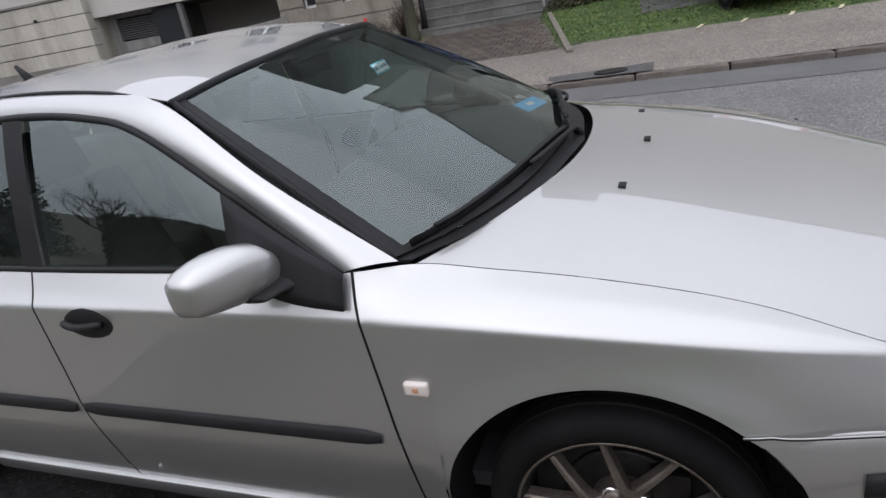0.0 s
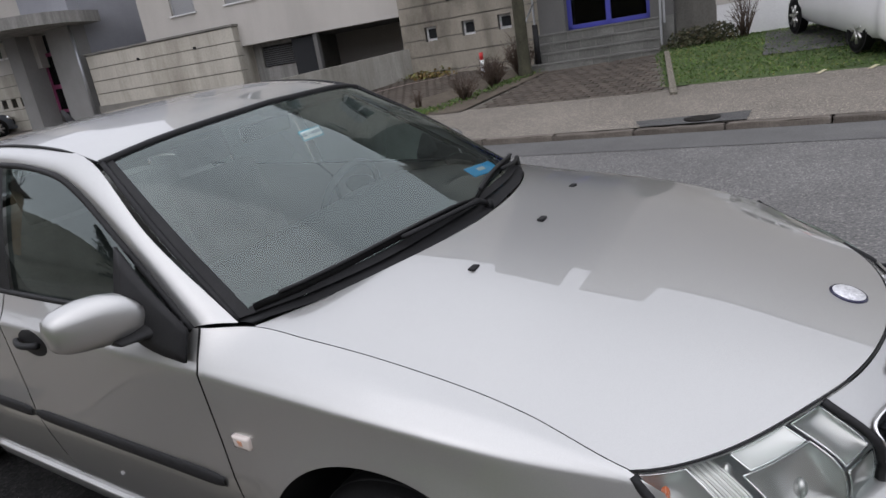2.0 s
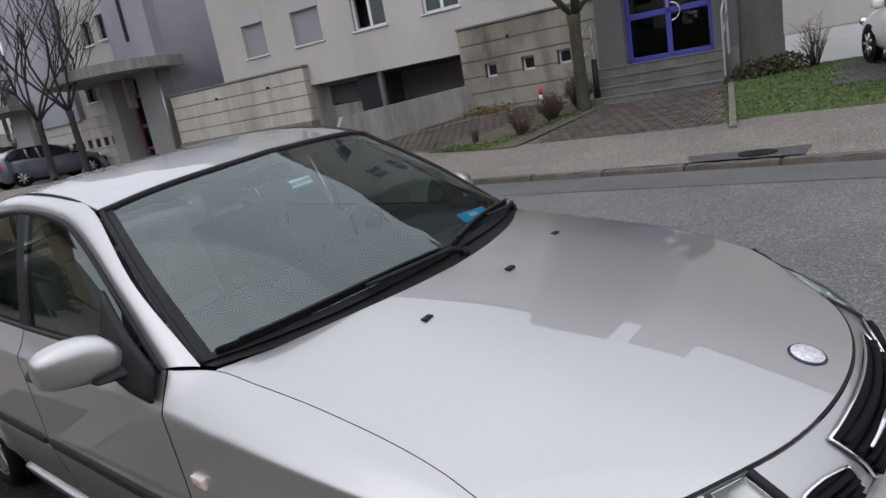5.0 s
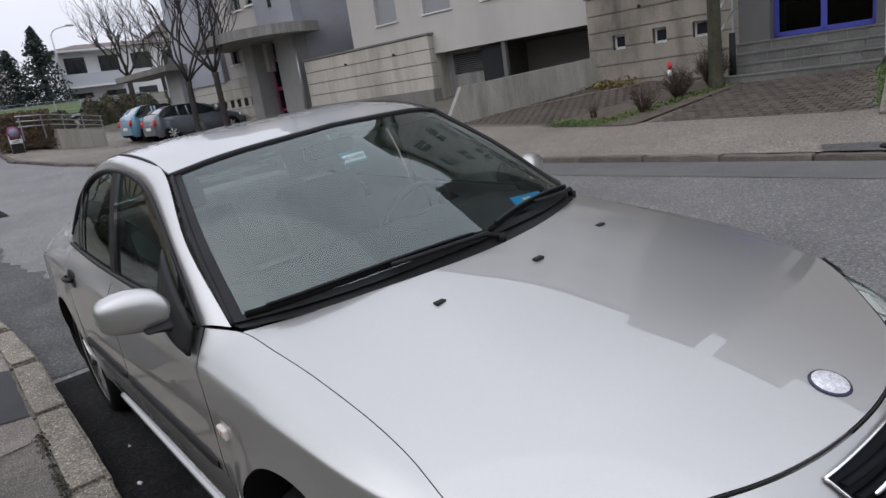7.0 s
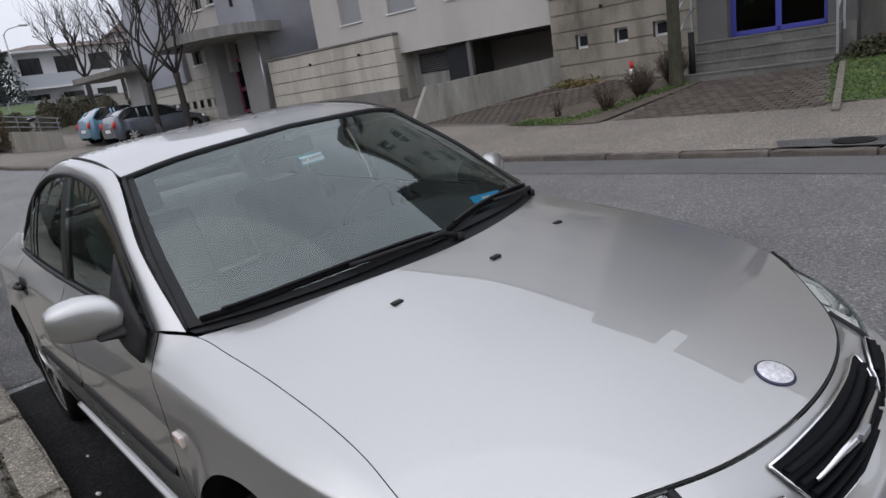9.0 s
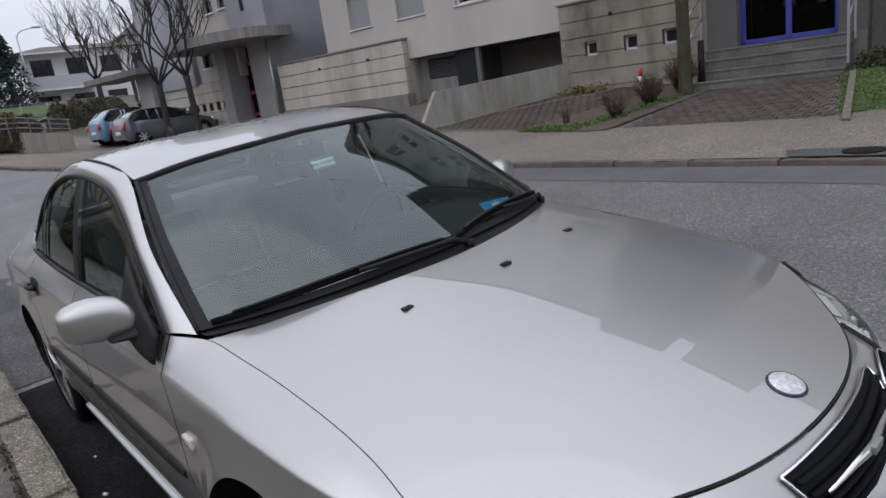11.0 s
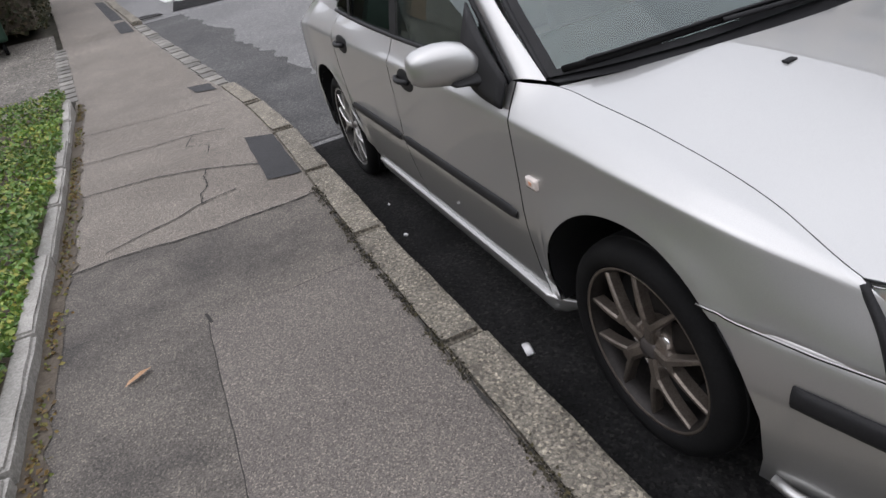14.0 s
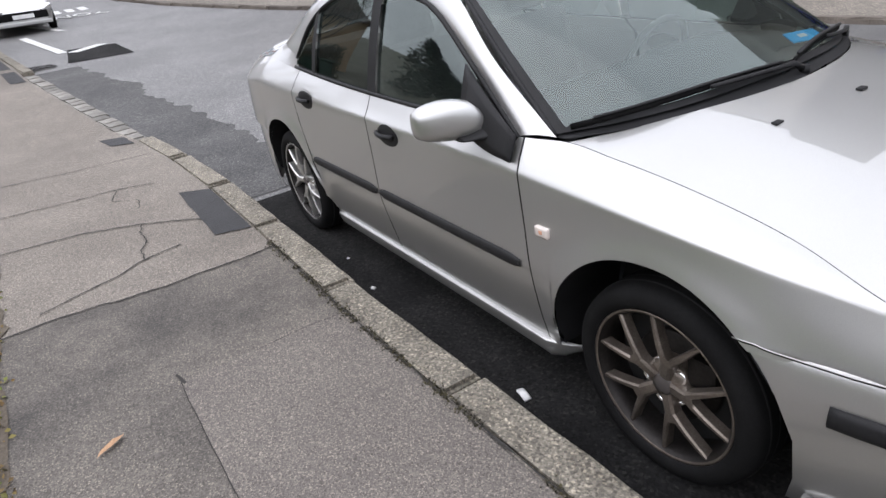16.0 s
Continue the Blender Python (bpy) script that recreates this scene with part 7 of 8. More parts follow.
def bare_tree(x, y, z, r, fork, height, seed, label, bark=None, spread=1.0):
    rnd = random.Random(seed)
    bark = bark or BARK
    t = root("bare_tree", pose(x, y, z), label, "tree", "bare street trees")
    lean = Vector((rnd.uniform(-0.03, 0.03), rnd.uniform(-0.03, 0.03), 0))
    tr = [Vector((0, 0, -0.1)), Vector((0, 0, 0.15)), Vector((0, 0, fork * 0.5)) + lean * fork * 0.5, Vector((0, 0, fork)) + lean * fork]
    v, f = sweep(spline(tr, 10), [r * (1.35 if i == 0 else 1.12 if i == 1 else 1.0 - 0.012 * i) for i in range(9)] + [r * 1.1], 12)
    mesh_ob("trunk", v, f, bark, t, "rough grey-brown trunk")
    br = []

    def grow(p, d, length, rad, depth):
        k = 5
        pts = [p]
        q = p.copy()
        dd = d.copy()
        for i in range(k):
            dd = (dd + Vector((rnd.uniform(-0.28, 0.28), rnd.uniform(-0.28, 0.28), rnd.uniform(-0.05, 0.26)))).normalized()
            q = q + dd * length / k
            pts.append(q.copy())
        rad *= 0.85
        rr = [rad * (1 - 0.45 * i / k) for i in range(k)] + [rad * (0.8 if depth < 2 else 0.3)]
        br.append((pts, rr, 6 if depth < 2 else 4))
        if depth >= 3:
            return
        for _ in range(rnd.choice((3, 4)) if depth < 2 else rnd.choice((3, 4, 5))):
            i = rnd.randint(2, k)
            nd = (dd + Vector((rnd.uniform(-1, 1), rnd.uniform(-1, 1), rnd.uniform(-0.1, 0.7))) * 0.95).normalized()
            grow(pts[i], nd, length * rnd.uniform(0.5, 0.8), rad * (0.55 if depth < 2 else 0.5), depth + 1)

    n = 5
    for i in range(n):
        a = 2 * math.pi * (i + rnd.uniform(-0.25, 0.25)) / n
        d = Vector((math.cos(a) * spread, math.sin(a) * spread, rnd.uniform(0.8, 1.5))).normalized()
        grow(tr[-1] - Vector((0, 0, 0.05)), d, (height - fork) * 0.55, r * 0.48, 0)
    d = Vector((0.1, 0.1, 1)).normalized()
    grow(tr[-1] - Vector((0, 0, 0.05)), d, (height - fork) * 0.6, r * 0.5, 0)
    v, f = tube_tree(br)
    mesh_ob("crown", v, f, bark, t, "leafless knobbly branches")
    return t


bare_tree(-5.5, 11.5, far_z(-5.5, 11.5), 0.135, 2.0, 6.2, 11, "bare pollarded street tree with mossy bark", rough_mat("mossy_bark", (0.025, 0.024, 0.014), (0.075, 0.072, 0.045), 6, 40, 0.95, 0.8, 0.01, stretch=(1, 1, 0.3)))
bare_tree(-22.2, 7.9, 0.95, 0.115, 2.15, 7.5, 22, "bare knobbly plane tree beside the entrance", BARK_DARK)
bare_tree(-22.95, 7.1, far_z(-22.95, 7.1), 0.11, 2.0, 7.0, 33, "bare knobbly plane tree beside the drive", BARK_DARK)
bare_tree(-43, 10.5, 3.0, 0.17, 1.8, 7.0, 44, "bare plane tree near the white block", BARK_DARK)
bare_tree(-46, 13.5, 3.3, 0.14, 1.6, 6.0, 47, "slender bare tree near the white block", BARK_DARK)
bare_tree(-36, -5.6, 1.9, 0.16, 1.4, 6.5, 51, "spreading bare brown tree beside the pavement", HEDGE_BROWN, 1.5)
bare_tree(-47, -3.0, 2.9, 0.16, 1.6, 6.5, 52, "bare brown tree beyond the crossing", HEDGE_BROWN, 1.3)
bare_tree(-52, -7.5, 3.2, 0.18, 1.6, 7.5, 53, "bare brown tree on the slope", HEDGE_BROWN, 1.4)
bare_tree(-27, -8.5, 1.6, 0.22, 1.8, 9.0, 55, "broad bare tree beside the orange house", BARK_DARK, 1.4)
bare_tree(-40, -11, 2.6, 0.25, 2.0, 11.0, 66, "broad bare tree on the slope", BARK_DARK, 1.4)
bare_tree(-8, -24, 0.1, 0.22, 1.8, 6.0, 77, "old bare tree in the park lawn", BARK_DARK, 1.4)
bare_tree(2, -26, 0.1, 0.22, 1.8, 6.5, 88, "old bare tree in the park lawn", BARK_DARK, 1.4)
bare_tree(-22, -20, 0.9, 0.2, 1.8, 6.5, 99, "old bare tree in the park lawn", BARK_DARK, 1.4)


def shrub(x, y, z, r, h, seed, label, n=60):
    rnd = random.Random(seed)
    s = root("shrub", pose(x, y, z), label, "shrub", "bare shrubs")
    br = []
    for _ in range(n):
        a = rnd.uniform(0, 2 * math.pi)
        k = rnd.uniform(0.2, 1)
        tip = Vector((math.cos(a) * r * k, math.sin(a) * r * k, h * rnd.uniform(0.5, 1.0) * (1.15 - 0.4 * k)))
        midp = tip * 0.5 + Vector((rnd.uniform(-1, 1), rnd.uniform(-1, 1), 0.5)) * 0.12 * r
        br.append(([Vector((math.cos(a) * 0.05, math.sin(a) * 0.05, -0.03)), midp, tip], [0.010, 0.007, 0.003], 4))
        for _ in range(3):
            q = midp.lerp(tip, rnd.random())
            br.append(([q, q + Vector((rnd.uniform(-1, 1), rnd.uniform(-1, 1), rnd.uniform(0, 1.2))) * 0.22 * h], [0.005, 0.002], 3))
    v, f = tube_tree(br)
    mesh_ob("twig_tangle", v, f, HEDGE_BROWN, s)
    return s


shrub(-6.05, 9.75, far_z(-6.05, 9.75), 0.36, 0.55, 1, "leafless brown shrub at the edge of the brick path")
shrub(-5.95, 10.85, far_z(-5.95, 10.85), 0.42, 0.62, 2, "dense brown leafless shrub beside the path", 120)
shrub(-5.80, 11.9, far_z(-5.8, 11.9), 0.45, 0.8, 3, "dense brown leafless shrub beside the steps", 130)
shrub(-6.9, 9.3, far_z(-6.9, 9.3), 0.18, 0.4, 4, "sparse leafless shrub on the verge", 18)
shrub(-1.35, 13.0, far_z(-1.35, 13.0), 0.35, 0.9, 5, "bare upright shrub before the white plinth", 40)
for k, (x, y) in enumerate(((-2.35, 12.75), (-1.85, 12.95))):
    b = root("evergreen_bush", pose(x, y, far_z(x, y)), "low dark evergreen bush beside the steps", "bush", "evergreen bushes")
    rr = np.random.RandomState(40 + k)
    p = rr.normal(0, 1, (900, 3))
    p /= np.linalg.norm(p, axis=1)[:, None]
    p *= (rr.rand(900, 1) ** 0.4) * np.array((0.5, 0.35, 0.38))
    p[:, 2] = abs(p[:, 2])
    leaf_cloud("foliage", p, 0.06, HEDGE_LEAF, "", "", 50 + k, b)
# mossy strip between ramp and path
pts = []
for _ in range(2600):
    u = rs.rand()
    x, y = -7.4 + 2.3 * u + rs.normal(0, 0.10), 8.75 + (3.7 * max(0, (u - 0.45) / 0.55)) + 0.25 * u + rs.normal(0, 0.12)
    pts.append((x, y, far_z(x, y) + 0.03 + 0.04 * rs.rand()))
leaf_cloud("verge_grass", pts, 0.04, GRASS_BLADE, "mossy grass strip beside the brick path", "grass", 9, kind="stuff", tilt=1.5)
patch("verge_soil", [(-7.7, 8.6), (-5.6, 8.75), (-4.95, 12.5), (-6.3, 12.5)], far_z, SOIL, "dark soil strip beside the brick path", "soil", 0.02)

# marker posts and chain by the ramp
mp = root("marker_post", pose(-6.82, 12.0, far_z(-6.82, 12.0)), "short post with a red and white top", "bollard")
part("post", bm_cyl((0, 0, 0), (0, 0, 0.22), 0.045, 0.045, 12), GALV, mp, "", True)
part("white_band", bm_cyl((0, 0, 0.22), (0, 0, 0.37), 0.046, 0.046, 12), WHITE, mp, "", True)
part("red_band", bm_cyl((0, 0, 0.37), (0, 0, 0.54), 0.047, 0.047, 12), RED, mp, "", True)
bp_ = root("black_bollard", pose(-5.4, 12.0, far_z(-5.4, 12.0)), "slim black bollard beside the steps", "bollard")
part("post", bm_cyl((0, 0, 0), (0, 0, 0.98), 0.07, 0.06, 12), BLACK_PLASTIC, bp_, "", True)
pz = far_z(-6.82, 12.0) + 0.35
cp_ = [(-6.87, 12.0, pz), (-7.7, 11.8, pz - 0.22), (-8.6, 11.35, far_z(-8.6, 11.35) + 0.06), (-9.4, 10.7, far_z(-9.4, 10.7) + 0.02), (-10.2, 10.1, far_z(-10.2, 10.1) + 0.02)]
v, f = sweep(spline(cp_, 40), 0.006, 6)
tagged(mesh_ob("barrier_chain", v, f, plain("dull_chain_plastic", (0.3, 0.24, 0.22), 0.6)), "slack red and white barrier chain across the ramp", "chain")
jk = root("ramp_debris", pose(-8.6, 12.3, far_z(-8.6, 12.3)), "dark heap of leaves at the foot of the wall", "debris")
p = np.random.RandomState(5).normal(0, 1, (400, 3)) * np.array((0.35, 0.18, 0.07))
p[:, 2] = abs(p[:, 2])
leaf_cloud("leaves", p, 0.08, LITTER, "", "", 8, jk)

pts = [(x, along(NEAR_KERB, x) - 0.006 + rs.normal(0, 0.012), 0) for x in rs.uniform(-2.4, 3.5, 3200) if noise.noise((x * 2.3, 9, 0)) + 0.4 * noise.noise((x * 11, 2, 0)) > -0.15]
pts = [(x, y, pave_z(x, y) + 0.006 + 0.006 * rs.rand()) for x, y, _ in pts]
leaf_cloud("joint_moss", pts, 0.011, leaf_mat("dark_joint_moss", [(0.0, (0.02, 0.017, 0.012)), (0.6, (0.05, 0.042, 0.028)), (1.0, (0.09, 0.075, 0.04))], 0.95), "dark moss and grit in the kerb joint", "moss", 15, kind="stuff")
# small litter in the gutter and on the pavement
gl_ = mesh_ob("gutter_litter", *sweep([(-0.565, -0.875, near_z(-0.5, -0.88) + 0.012), (-0.53, -0.885, near_z(-0.5, -0.88) + 0.02), (-0.50, -0.89, near_z(-0.5, -0.88) + 0.012)], 0.014, 7, flat=(0.016, 0.005)), WHITE)
tagged(gl_, "crumpled white scrap lying in the gutter", "litter")
for x, y, s in ((-1.69, -0.91, 0.009), (-2.1, -0.85, 0.005)):
    o = mesh_ob("pebble", *sweep([(x, y, near_z(x, y) + 0.008), (x + s, y, near_z(x, y) + 0.012), (x + 2 * s, y + s, near_z(x, y) + 0.008)], s, 6), WHITE)
    tagged(o, "small white pebble in the gutter", "pebble", "gutter pebbles")
leaf_k = 0.8
lv = [(-0.065, 0.0, 0), (-0.03, 0.022, 0.008), (0.02, 0.026, 0.01), (0.06, 0.006, 0.006), (0.085, -0.004, 0.002), (0.05, -0.018, 0.008), (-0.02, -0.022, 0.008)]
leaf = mesh_ob("fallen_leaf", [(0, 0, 0.002)] + [(a * leaf_k, b * leaf_k * 0.8, c) for a, b, c in lv], [(0, i + 1, (i + 1) % 7 + 1) for i in range(7)], rough_mat("dry_orange_leaf", (0.30, 0.17, 0.09), (0.42, 0.26, 0.15), 30, 200, 0.8, 0.3, 0.001))
leaf.matrix_world = pose(-1.17, -2.18, pave_z(-1.17, -2.18) + 0.012, 4, 3, -55)
tagged(leaf, "dry orange-brown leaf lying on the pavement", "leaf")
gr = root("drain_grate", pose(-12.75, -1.72, near_z(-12.75, -1.72) + 0.008, 0, 0, 8), "iron gutter drain grate in the road", "drain")
for k in range(9):
    part("grate_bar", bm_box(-0.3 + 0.07 * k, -0.2, 0, -0.265 + 0.07 * k, 0.2, 0.012), STEEL, gr)


# ---- other vehicles ----
def small_car(name, m, paint, label, L=3.84, W=1.65, H=1.43, hood=0.78, belt=0.90, over=(0.72, 0.62), van=False):
    """A simple hatchback: x forward from its middle."""
    c = root(name, m, label, "car", "parked cars")
    f0, r0 = L / 2, -L / 2
    ws, wt, rt = f0 - (0.95 if not van else 0.9), f0 - (1.75 if not van else 1.5), r0 + (0.55 if not van else 0.15)
    st = [(r0, 0.82, 0.30, belt - 0.22), (r0 + 0.06, 0.93, 0.24, belt + 0.02), (r0 + 0.4, 1.0, 0.22, belt + 0.03), (0, 1.0, 0.20, belt), (ws, 1.0, 0.22, belt), (f0 - 0.5, 0.97, 0.22, hood), (f0 - 0.14, 0.86, 0.24, hood - 0.13), (f0, 0.70, 0.28, hood - 0.30)]
    xs = np.linspace(r0, f0, 40)
    g = np.zeros((40, 9, 3))
    for i, x in enumerate(xs):
        w = curve_at([q[0] for q in st], [q[1] for q in st], x) * W / 2
        lo = curve_at([q[0] for q in st], [q[2] for q in st], x)
        hi = curve_at([q[0] for q in st], [q[3] for q in st], x)
        for j, (fy, fz) in enumerate(((0.86, 0), (0.97, 0.12), (1.0, 0.45), (0.985, 0.75), (0.93, 0.93), (0.84, 1.0), (0.6, 1.02), (0.3, 1.03), (0.0, 1.035))):
            g[i, j] = (x, -w * fy, lo + (hi - lo) * fz)
    shell("body", g, paint, c, mirror=True)
    for s in (1, -1):
        e = np.array([g[0], g[0] * np.array((1, 0, 1))])
    endr = np.array([g[0], g[0] * np.array((1.0, 0.0, 1.0))])
    shell("tail_panel", endr, paint, c, mirror=True)
    endf = np.array([g[-1], g[-1] * np.array((1.0, 0.0, 1.0))])
    shell("front_panel", endf, paint, c, mirror=True)
    # cabin
    prof = [(ws + 0.05, belt - 0.02), (wt, H - 0.05), (wt - 0.35, H), ((rt + wt) / 2 - 0.3, H), (rt, H - 0.07), (r0 + 0.10, belt)]
    pr = spline([(x, 0, z) for x, z in prof], 40)
    roof_i = [i for i in range(40) if pr[i][2] > H - 0.10]
    gg = np.zeros((40, 4, 3))
    for i, (x, _, z) in enumerate(pr):
        k = (z - belt) / (H - belt)
        ww = W / 2 * (0.90 - 0.20 * max(0, k))
        for j, fy in enumerate((1.0, 0.8, 0.4, 0.0)):
            gg[i, j] = (x, -ww * fy, z + 0.03 * (1 - fy) * max(0, k))
    a, b = roof_i[0], roof_i[-1]
    shell("roof", gg[a:b + 1], paint, c, mirror=True)
    shell("windscreen", gg[:a + 1], DARK_GLASS_SOLID, c, mirror=True)
    shell("rear_window", gg[b:], DARK_GLASS_SOLID, c, mirror=True)
    for s in (1, -1):
        side = np.zeros((40, 2, 3))
        for i, (x, _, z) in enumerate(pr):
            side[i, 0] = (x, -W / 2 * 0.90 * s, belt - 0.03)
            side[i, 1] = gg[i, 0] * np.array((1, s, 1))
        shell("side_window", side, DARK_GLASS_SOLID, c)
        for xp in (wt - 0.62, rt + 0.45):
            v, f = sweep([(xp, -W / 2 * 0.905 * s, belt), (xp, -W / 2 * 0.72 * s, H - 0.06)], 0.04, 6)
            mesh_ob("pillar", v, f, paint, c)
        v, f = sweep([(x, y * s - 0.004 * s, z) for x, y, z in gg[:a + 1, 0]], 0.035, 6)
        mesh_ob("pillar", v, f, paint, c)
        v, f = sweep([(x, y * s - 0.004 * s, z) for x, y, z in gg[b:, 0]], 0.05, 6)
        mesh_ob("pillar", v, f, paint, c)
        hl_ = [(f0 - 0.30, -W / 2 * 0.93 * s, hood - 0.13), (f0 - 0.12, -W / 2 * 0.78 * s, hood - 0.17), (f0 - 0.04, -W / 2 * 0.55 * s, hood - 0.22)]
        v, f = sweep(spline(hl_, 8), [0.05, 0.075, 0.085, 0.09, 0.09, 0.085, 0.07, 0.04], 8)
        mesh_ob("headlight", v, f, CHROME, c, "bright headlight")
        v, f = sweep([(r0 + 0.05, -W / 2 * 0.86 * s, belt - 0.02), (r0 + 0.02, -W / 2 * 0.84 * s, belt - 0.25)], [0.06, 0.07], 8)
        mesh_ob("tail_lamp", v, f, RED, c, "red tail lamp")
        part("door_mirror", bm_box(ws - 0.38, min(-W / 2 * 1.12 * s, -W / 2 * 0.93 * s), belt + 0.02, ws - 0.22, max(-W / 2 * 1.12 * s, -W / 2 * 0.93 * s), belt + 0.15, 0.04), BLACK_PLASTIC if paint is SILVER else paint, c, "", True)
        for xx in (f0 - over[0], r0 + over[1]):
            wv, wf = lathe([(0.0, -0.06), (0.19, -0.07), (0.20, -0.09), (0.285, -0.09), (0.295, -0.05), (0.295, 0.06)], 28)
            wob = mesh_ob("wheel", [(xx + p[0], -(W / 2 - 0.085) * s + p[1] * s, 0.295 + p[2]) for p in wv], wf, RUBBER, c, "black tyre")
            for k in range(7):
                an = 2 * math.pi * k / 7
                v, f = sweep([(xx, -(W / 2 - 0.085 + 0.075) * s, 0.295), (xx + 0.19 * math.cos(an), -(W / 2 - 0.085 + 0.085) * s, 0.295 + 0.19 * math.sin(an))], [0.035, 0.025], 5)
                mesh_ob("spoke", v, f, ALLOY_CLEAN, wob)
            # black disc on the body side, painted for the shaded arch opening
            av, af = lathe([(0.0, 0.0), (0.33, 0.0)], 24)
            mesh_ob("wheel_arch", [(xx + p[0], -(W / 2 + 0.001) * s * 0.995, 0.31 + p[2]) for p in av if True], af, GAP, c)
    part("bumper_grille", bm_box(f0 - 0.16, -0.62, 0.36, f0 + 0.012, 0.62, 0.56, 0.05), RUBBER, c, "dark lower grille")
    part("bumper_trim", bm_box(f0 - 0.2, -0.68, 0.22, f0 + 0.03, 0.68, 0.33, 0.04), paint, c, "painted bumper lip")
    part("rear_plate", bm_box(r0 - 0.012, -0.26, 0.50, r0 + 0.02, 0.26, 0.62), WHITE, c, "plain white plate")
    part("front_plate", bm_box(f0, -0.26, 0.40, f0 + 0.035, 0.26, 0.50), WHITE, c, "plain white plate")
    part("grille_badge", bm_cyl((f0 - 0.12, 0, hood - 0.25), (f0 - 0.03, 0, hood - 0.27), 0.05, 0.05, 14), CHROME, c)
    return c


DARK_GLASS_SOLID = plain("car_window_dark", (0.015, 0.018, 0.02), 0.03, 0.0, 1.0)
small_car("hatchback_car", pose(-19.35, -1.78, near_z(-19.3, -1.8) + 0.01, 0, 2.6, 6.5) @ Matrix.Scale(0.86, 4), SILVER, "small silver hatchback parked by the kerb")
vn = small_car("estate_van", pose(-24.6, -2.3, near_z(-24.6, -2.3) + 0.01, 0, 2.4, 6.5) @ Matrix.Scale(0.82, 4), DARK_PAINT, "dark high-roofed van with a roof box", 4.3, 1.75, 1.85, 0.95, 1.05, van=True)
part("roof_box", bm_box(-1.0, -0.4, 1.9, 0.8, 0.4, 2.22, 0.08), GALV, vn, "grey roof box", True)
small_car("hatchback_car", pose(-25.4, 7.9, far_z(-25.4, 7.9) + 0.01, 0, 0, 93), BLUE_PAINT, "blue-grey hatchback parked on the drive", 3.75, 1.62, 1.32)
small_car("hatchback_car", pose(-27.6, 7.5, far_z(-27.6, 7.5) + 0.01, 0, 0, 93), LIGHT_BLUE_PAINT, "light blue estate car parked on the drive", 3.5, 1.62, 1.38)
small_car("hatchback_car", pose(0.90, 11.5, far_z(0.9, 11.5) + 0.01, 0, -6, 114), WHITE_PAINT, "white hatchback parked in the bay beside the lawn", 4.2, 1.76, 1.42, over=(0.80, 0.90))

# ---- hedges, walls and signs beyond the pavement ----


def hedge(name, m, sx, sy, sz, mat, label, n, seed, size=0.07):
    h = root(name, m, label, "hedge")
    part("core", bm_box(-sx / 2 + 0.08, -sy / 2 + 0.08, 0, sx / 2 - 0.08, sy / 2 - 0.08, sz - 0.08, 0.06), SOIL, h)
    rr = np.random.RandomState(seed)
    p = rr.uniform(-0.5, 0.5, (n, 3))
    ax = rr.randint(0, 5, n)
    p[ax == 0, 0], p[ax == 1, 0], p[ax == 2, 1], p[ax == 3, 1], p[ax == 4, 2] = -0.5, 0.5, -0.5, 0.5, 0.5
    p = p * np.array((sx, sy, sz)) + np.array((0, 0, sz / 2)) + rr.normal(0, 0.035, (n, 3))
    leaf_cloud("foliage", p, size, mat, "", "", seed + 1, h, tilt=2.0)
    return h


hedge("clipped_hedge", pose(-15.2, -4.75, near_z(-15, -4.5) + 0.08, 0, 0, 4), 4.4, 2.2, 1.75, HEDGE_LEAF, "tall dark clipped hedge behind the pavement", 9000, 71)
hedge("clipped_hedge", pose(-22.0, -6.6, near_z(-22, -6) + 0.08, 0, 0, 6), 7.5, 1.6, 1.2, HEDGE_LEAF, "low dark hedge along a garden wall", 5000, 73)
# out of view: added so that less low sky reaches the car's side
hedge("tall_hedge", pose(2.0, -10.2, near_z(2, -10) + 0.1), 26, 1.6, 2.8, HEDGE_LEAF, "unseen tall dark hedge added behind the planting bed", 12000, 74, 0.16)
gw = root("garden_wall", pose(-27.0, -4.75, near_z(-27, -4.7), 0, 0, -2), "low grey garden wall with posts", "wall", kind="structure")
part("wall_body", bm_box(-9, -0.12, -0.3, 9, 0.12, 0.75, 0.01), CONCRETE_DARK, gw)
for k in range(13):
    part("fence_post", bm_box(-9 + 1.5 * k, -0.03, 0.75, -8.94 + 1.5 * k, 0.03, 1.35), GALV, gw)
for z in (0.95, 1.3):
    part("fence_rail", bm_box(-9, -0.015, z, 9, 0.015, z + 0.03), GALV, gw)
oh = root("orange_house", pose(-33, -10.4, near_z(-33, -9) - 0.3, 0, 0, 8), "orange rendered house behind bare trees", "house")
part("wall", bm_box(-4, -3.5, 0, 4, 3.5, 5.2), ORANGE_WALL, oh, "orange rendered wall")
bm = bmesh.new()
vs = [bm.verts.new(p) for p in ((-4.4, -3.9, 5.1), (4.4, -3.9, 5.1), (4.4, 3.9, 5.1), (-4.4, 3.9, 5.1), (-4.4, 0, 7.2), (4.4, 0, 7.2))]
for q in ((0, 1, 5, 4), (2, 3, 4, 5), (1, 2, 5), (3, 0, 4), (3, 2, 1, 0)):
    bm.faces.new([vs[i] for i in q])
part("roof", bm, ROOF_TILE, oh, "brown tiled roof")
for xx in (-2.5, 0, 2.5):
    for zz in (1.0, 3.4):
        wn_ = part("window", bm_box(xx - 0.5, 3.48, zz, xx + 0.5, 3.53, zz + 1.2), DARK_GLASS_SOLID, oh)
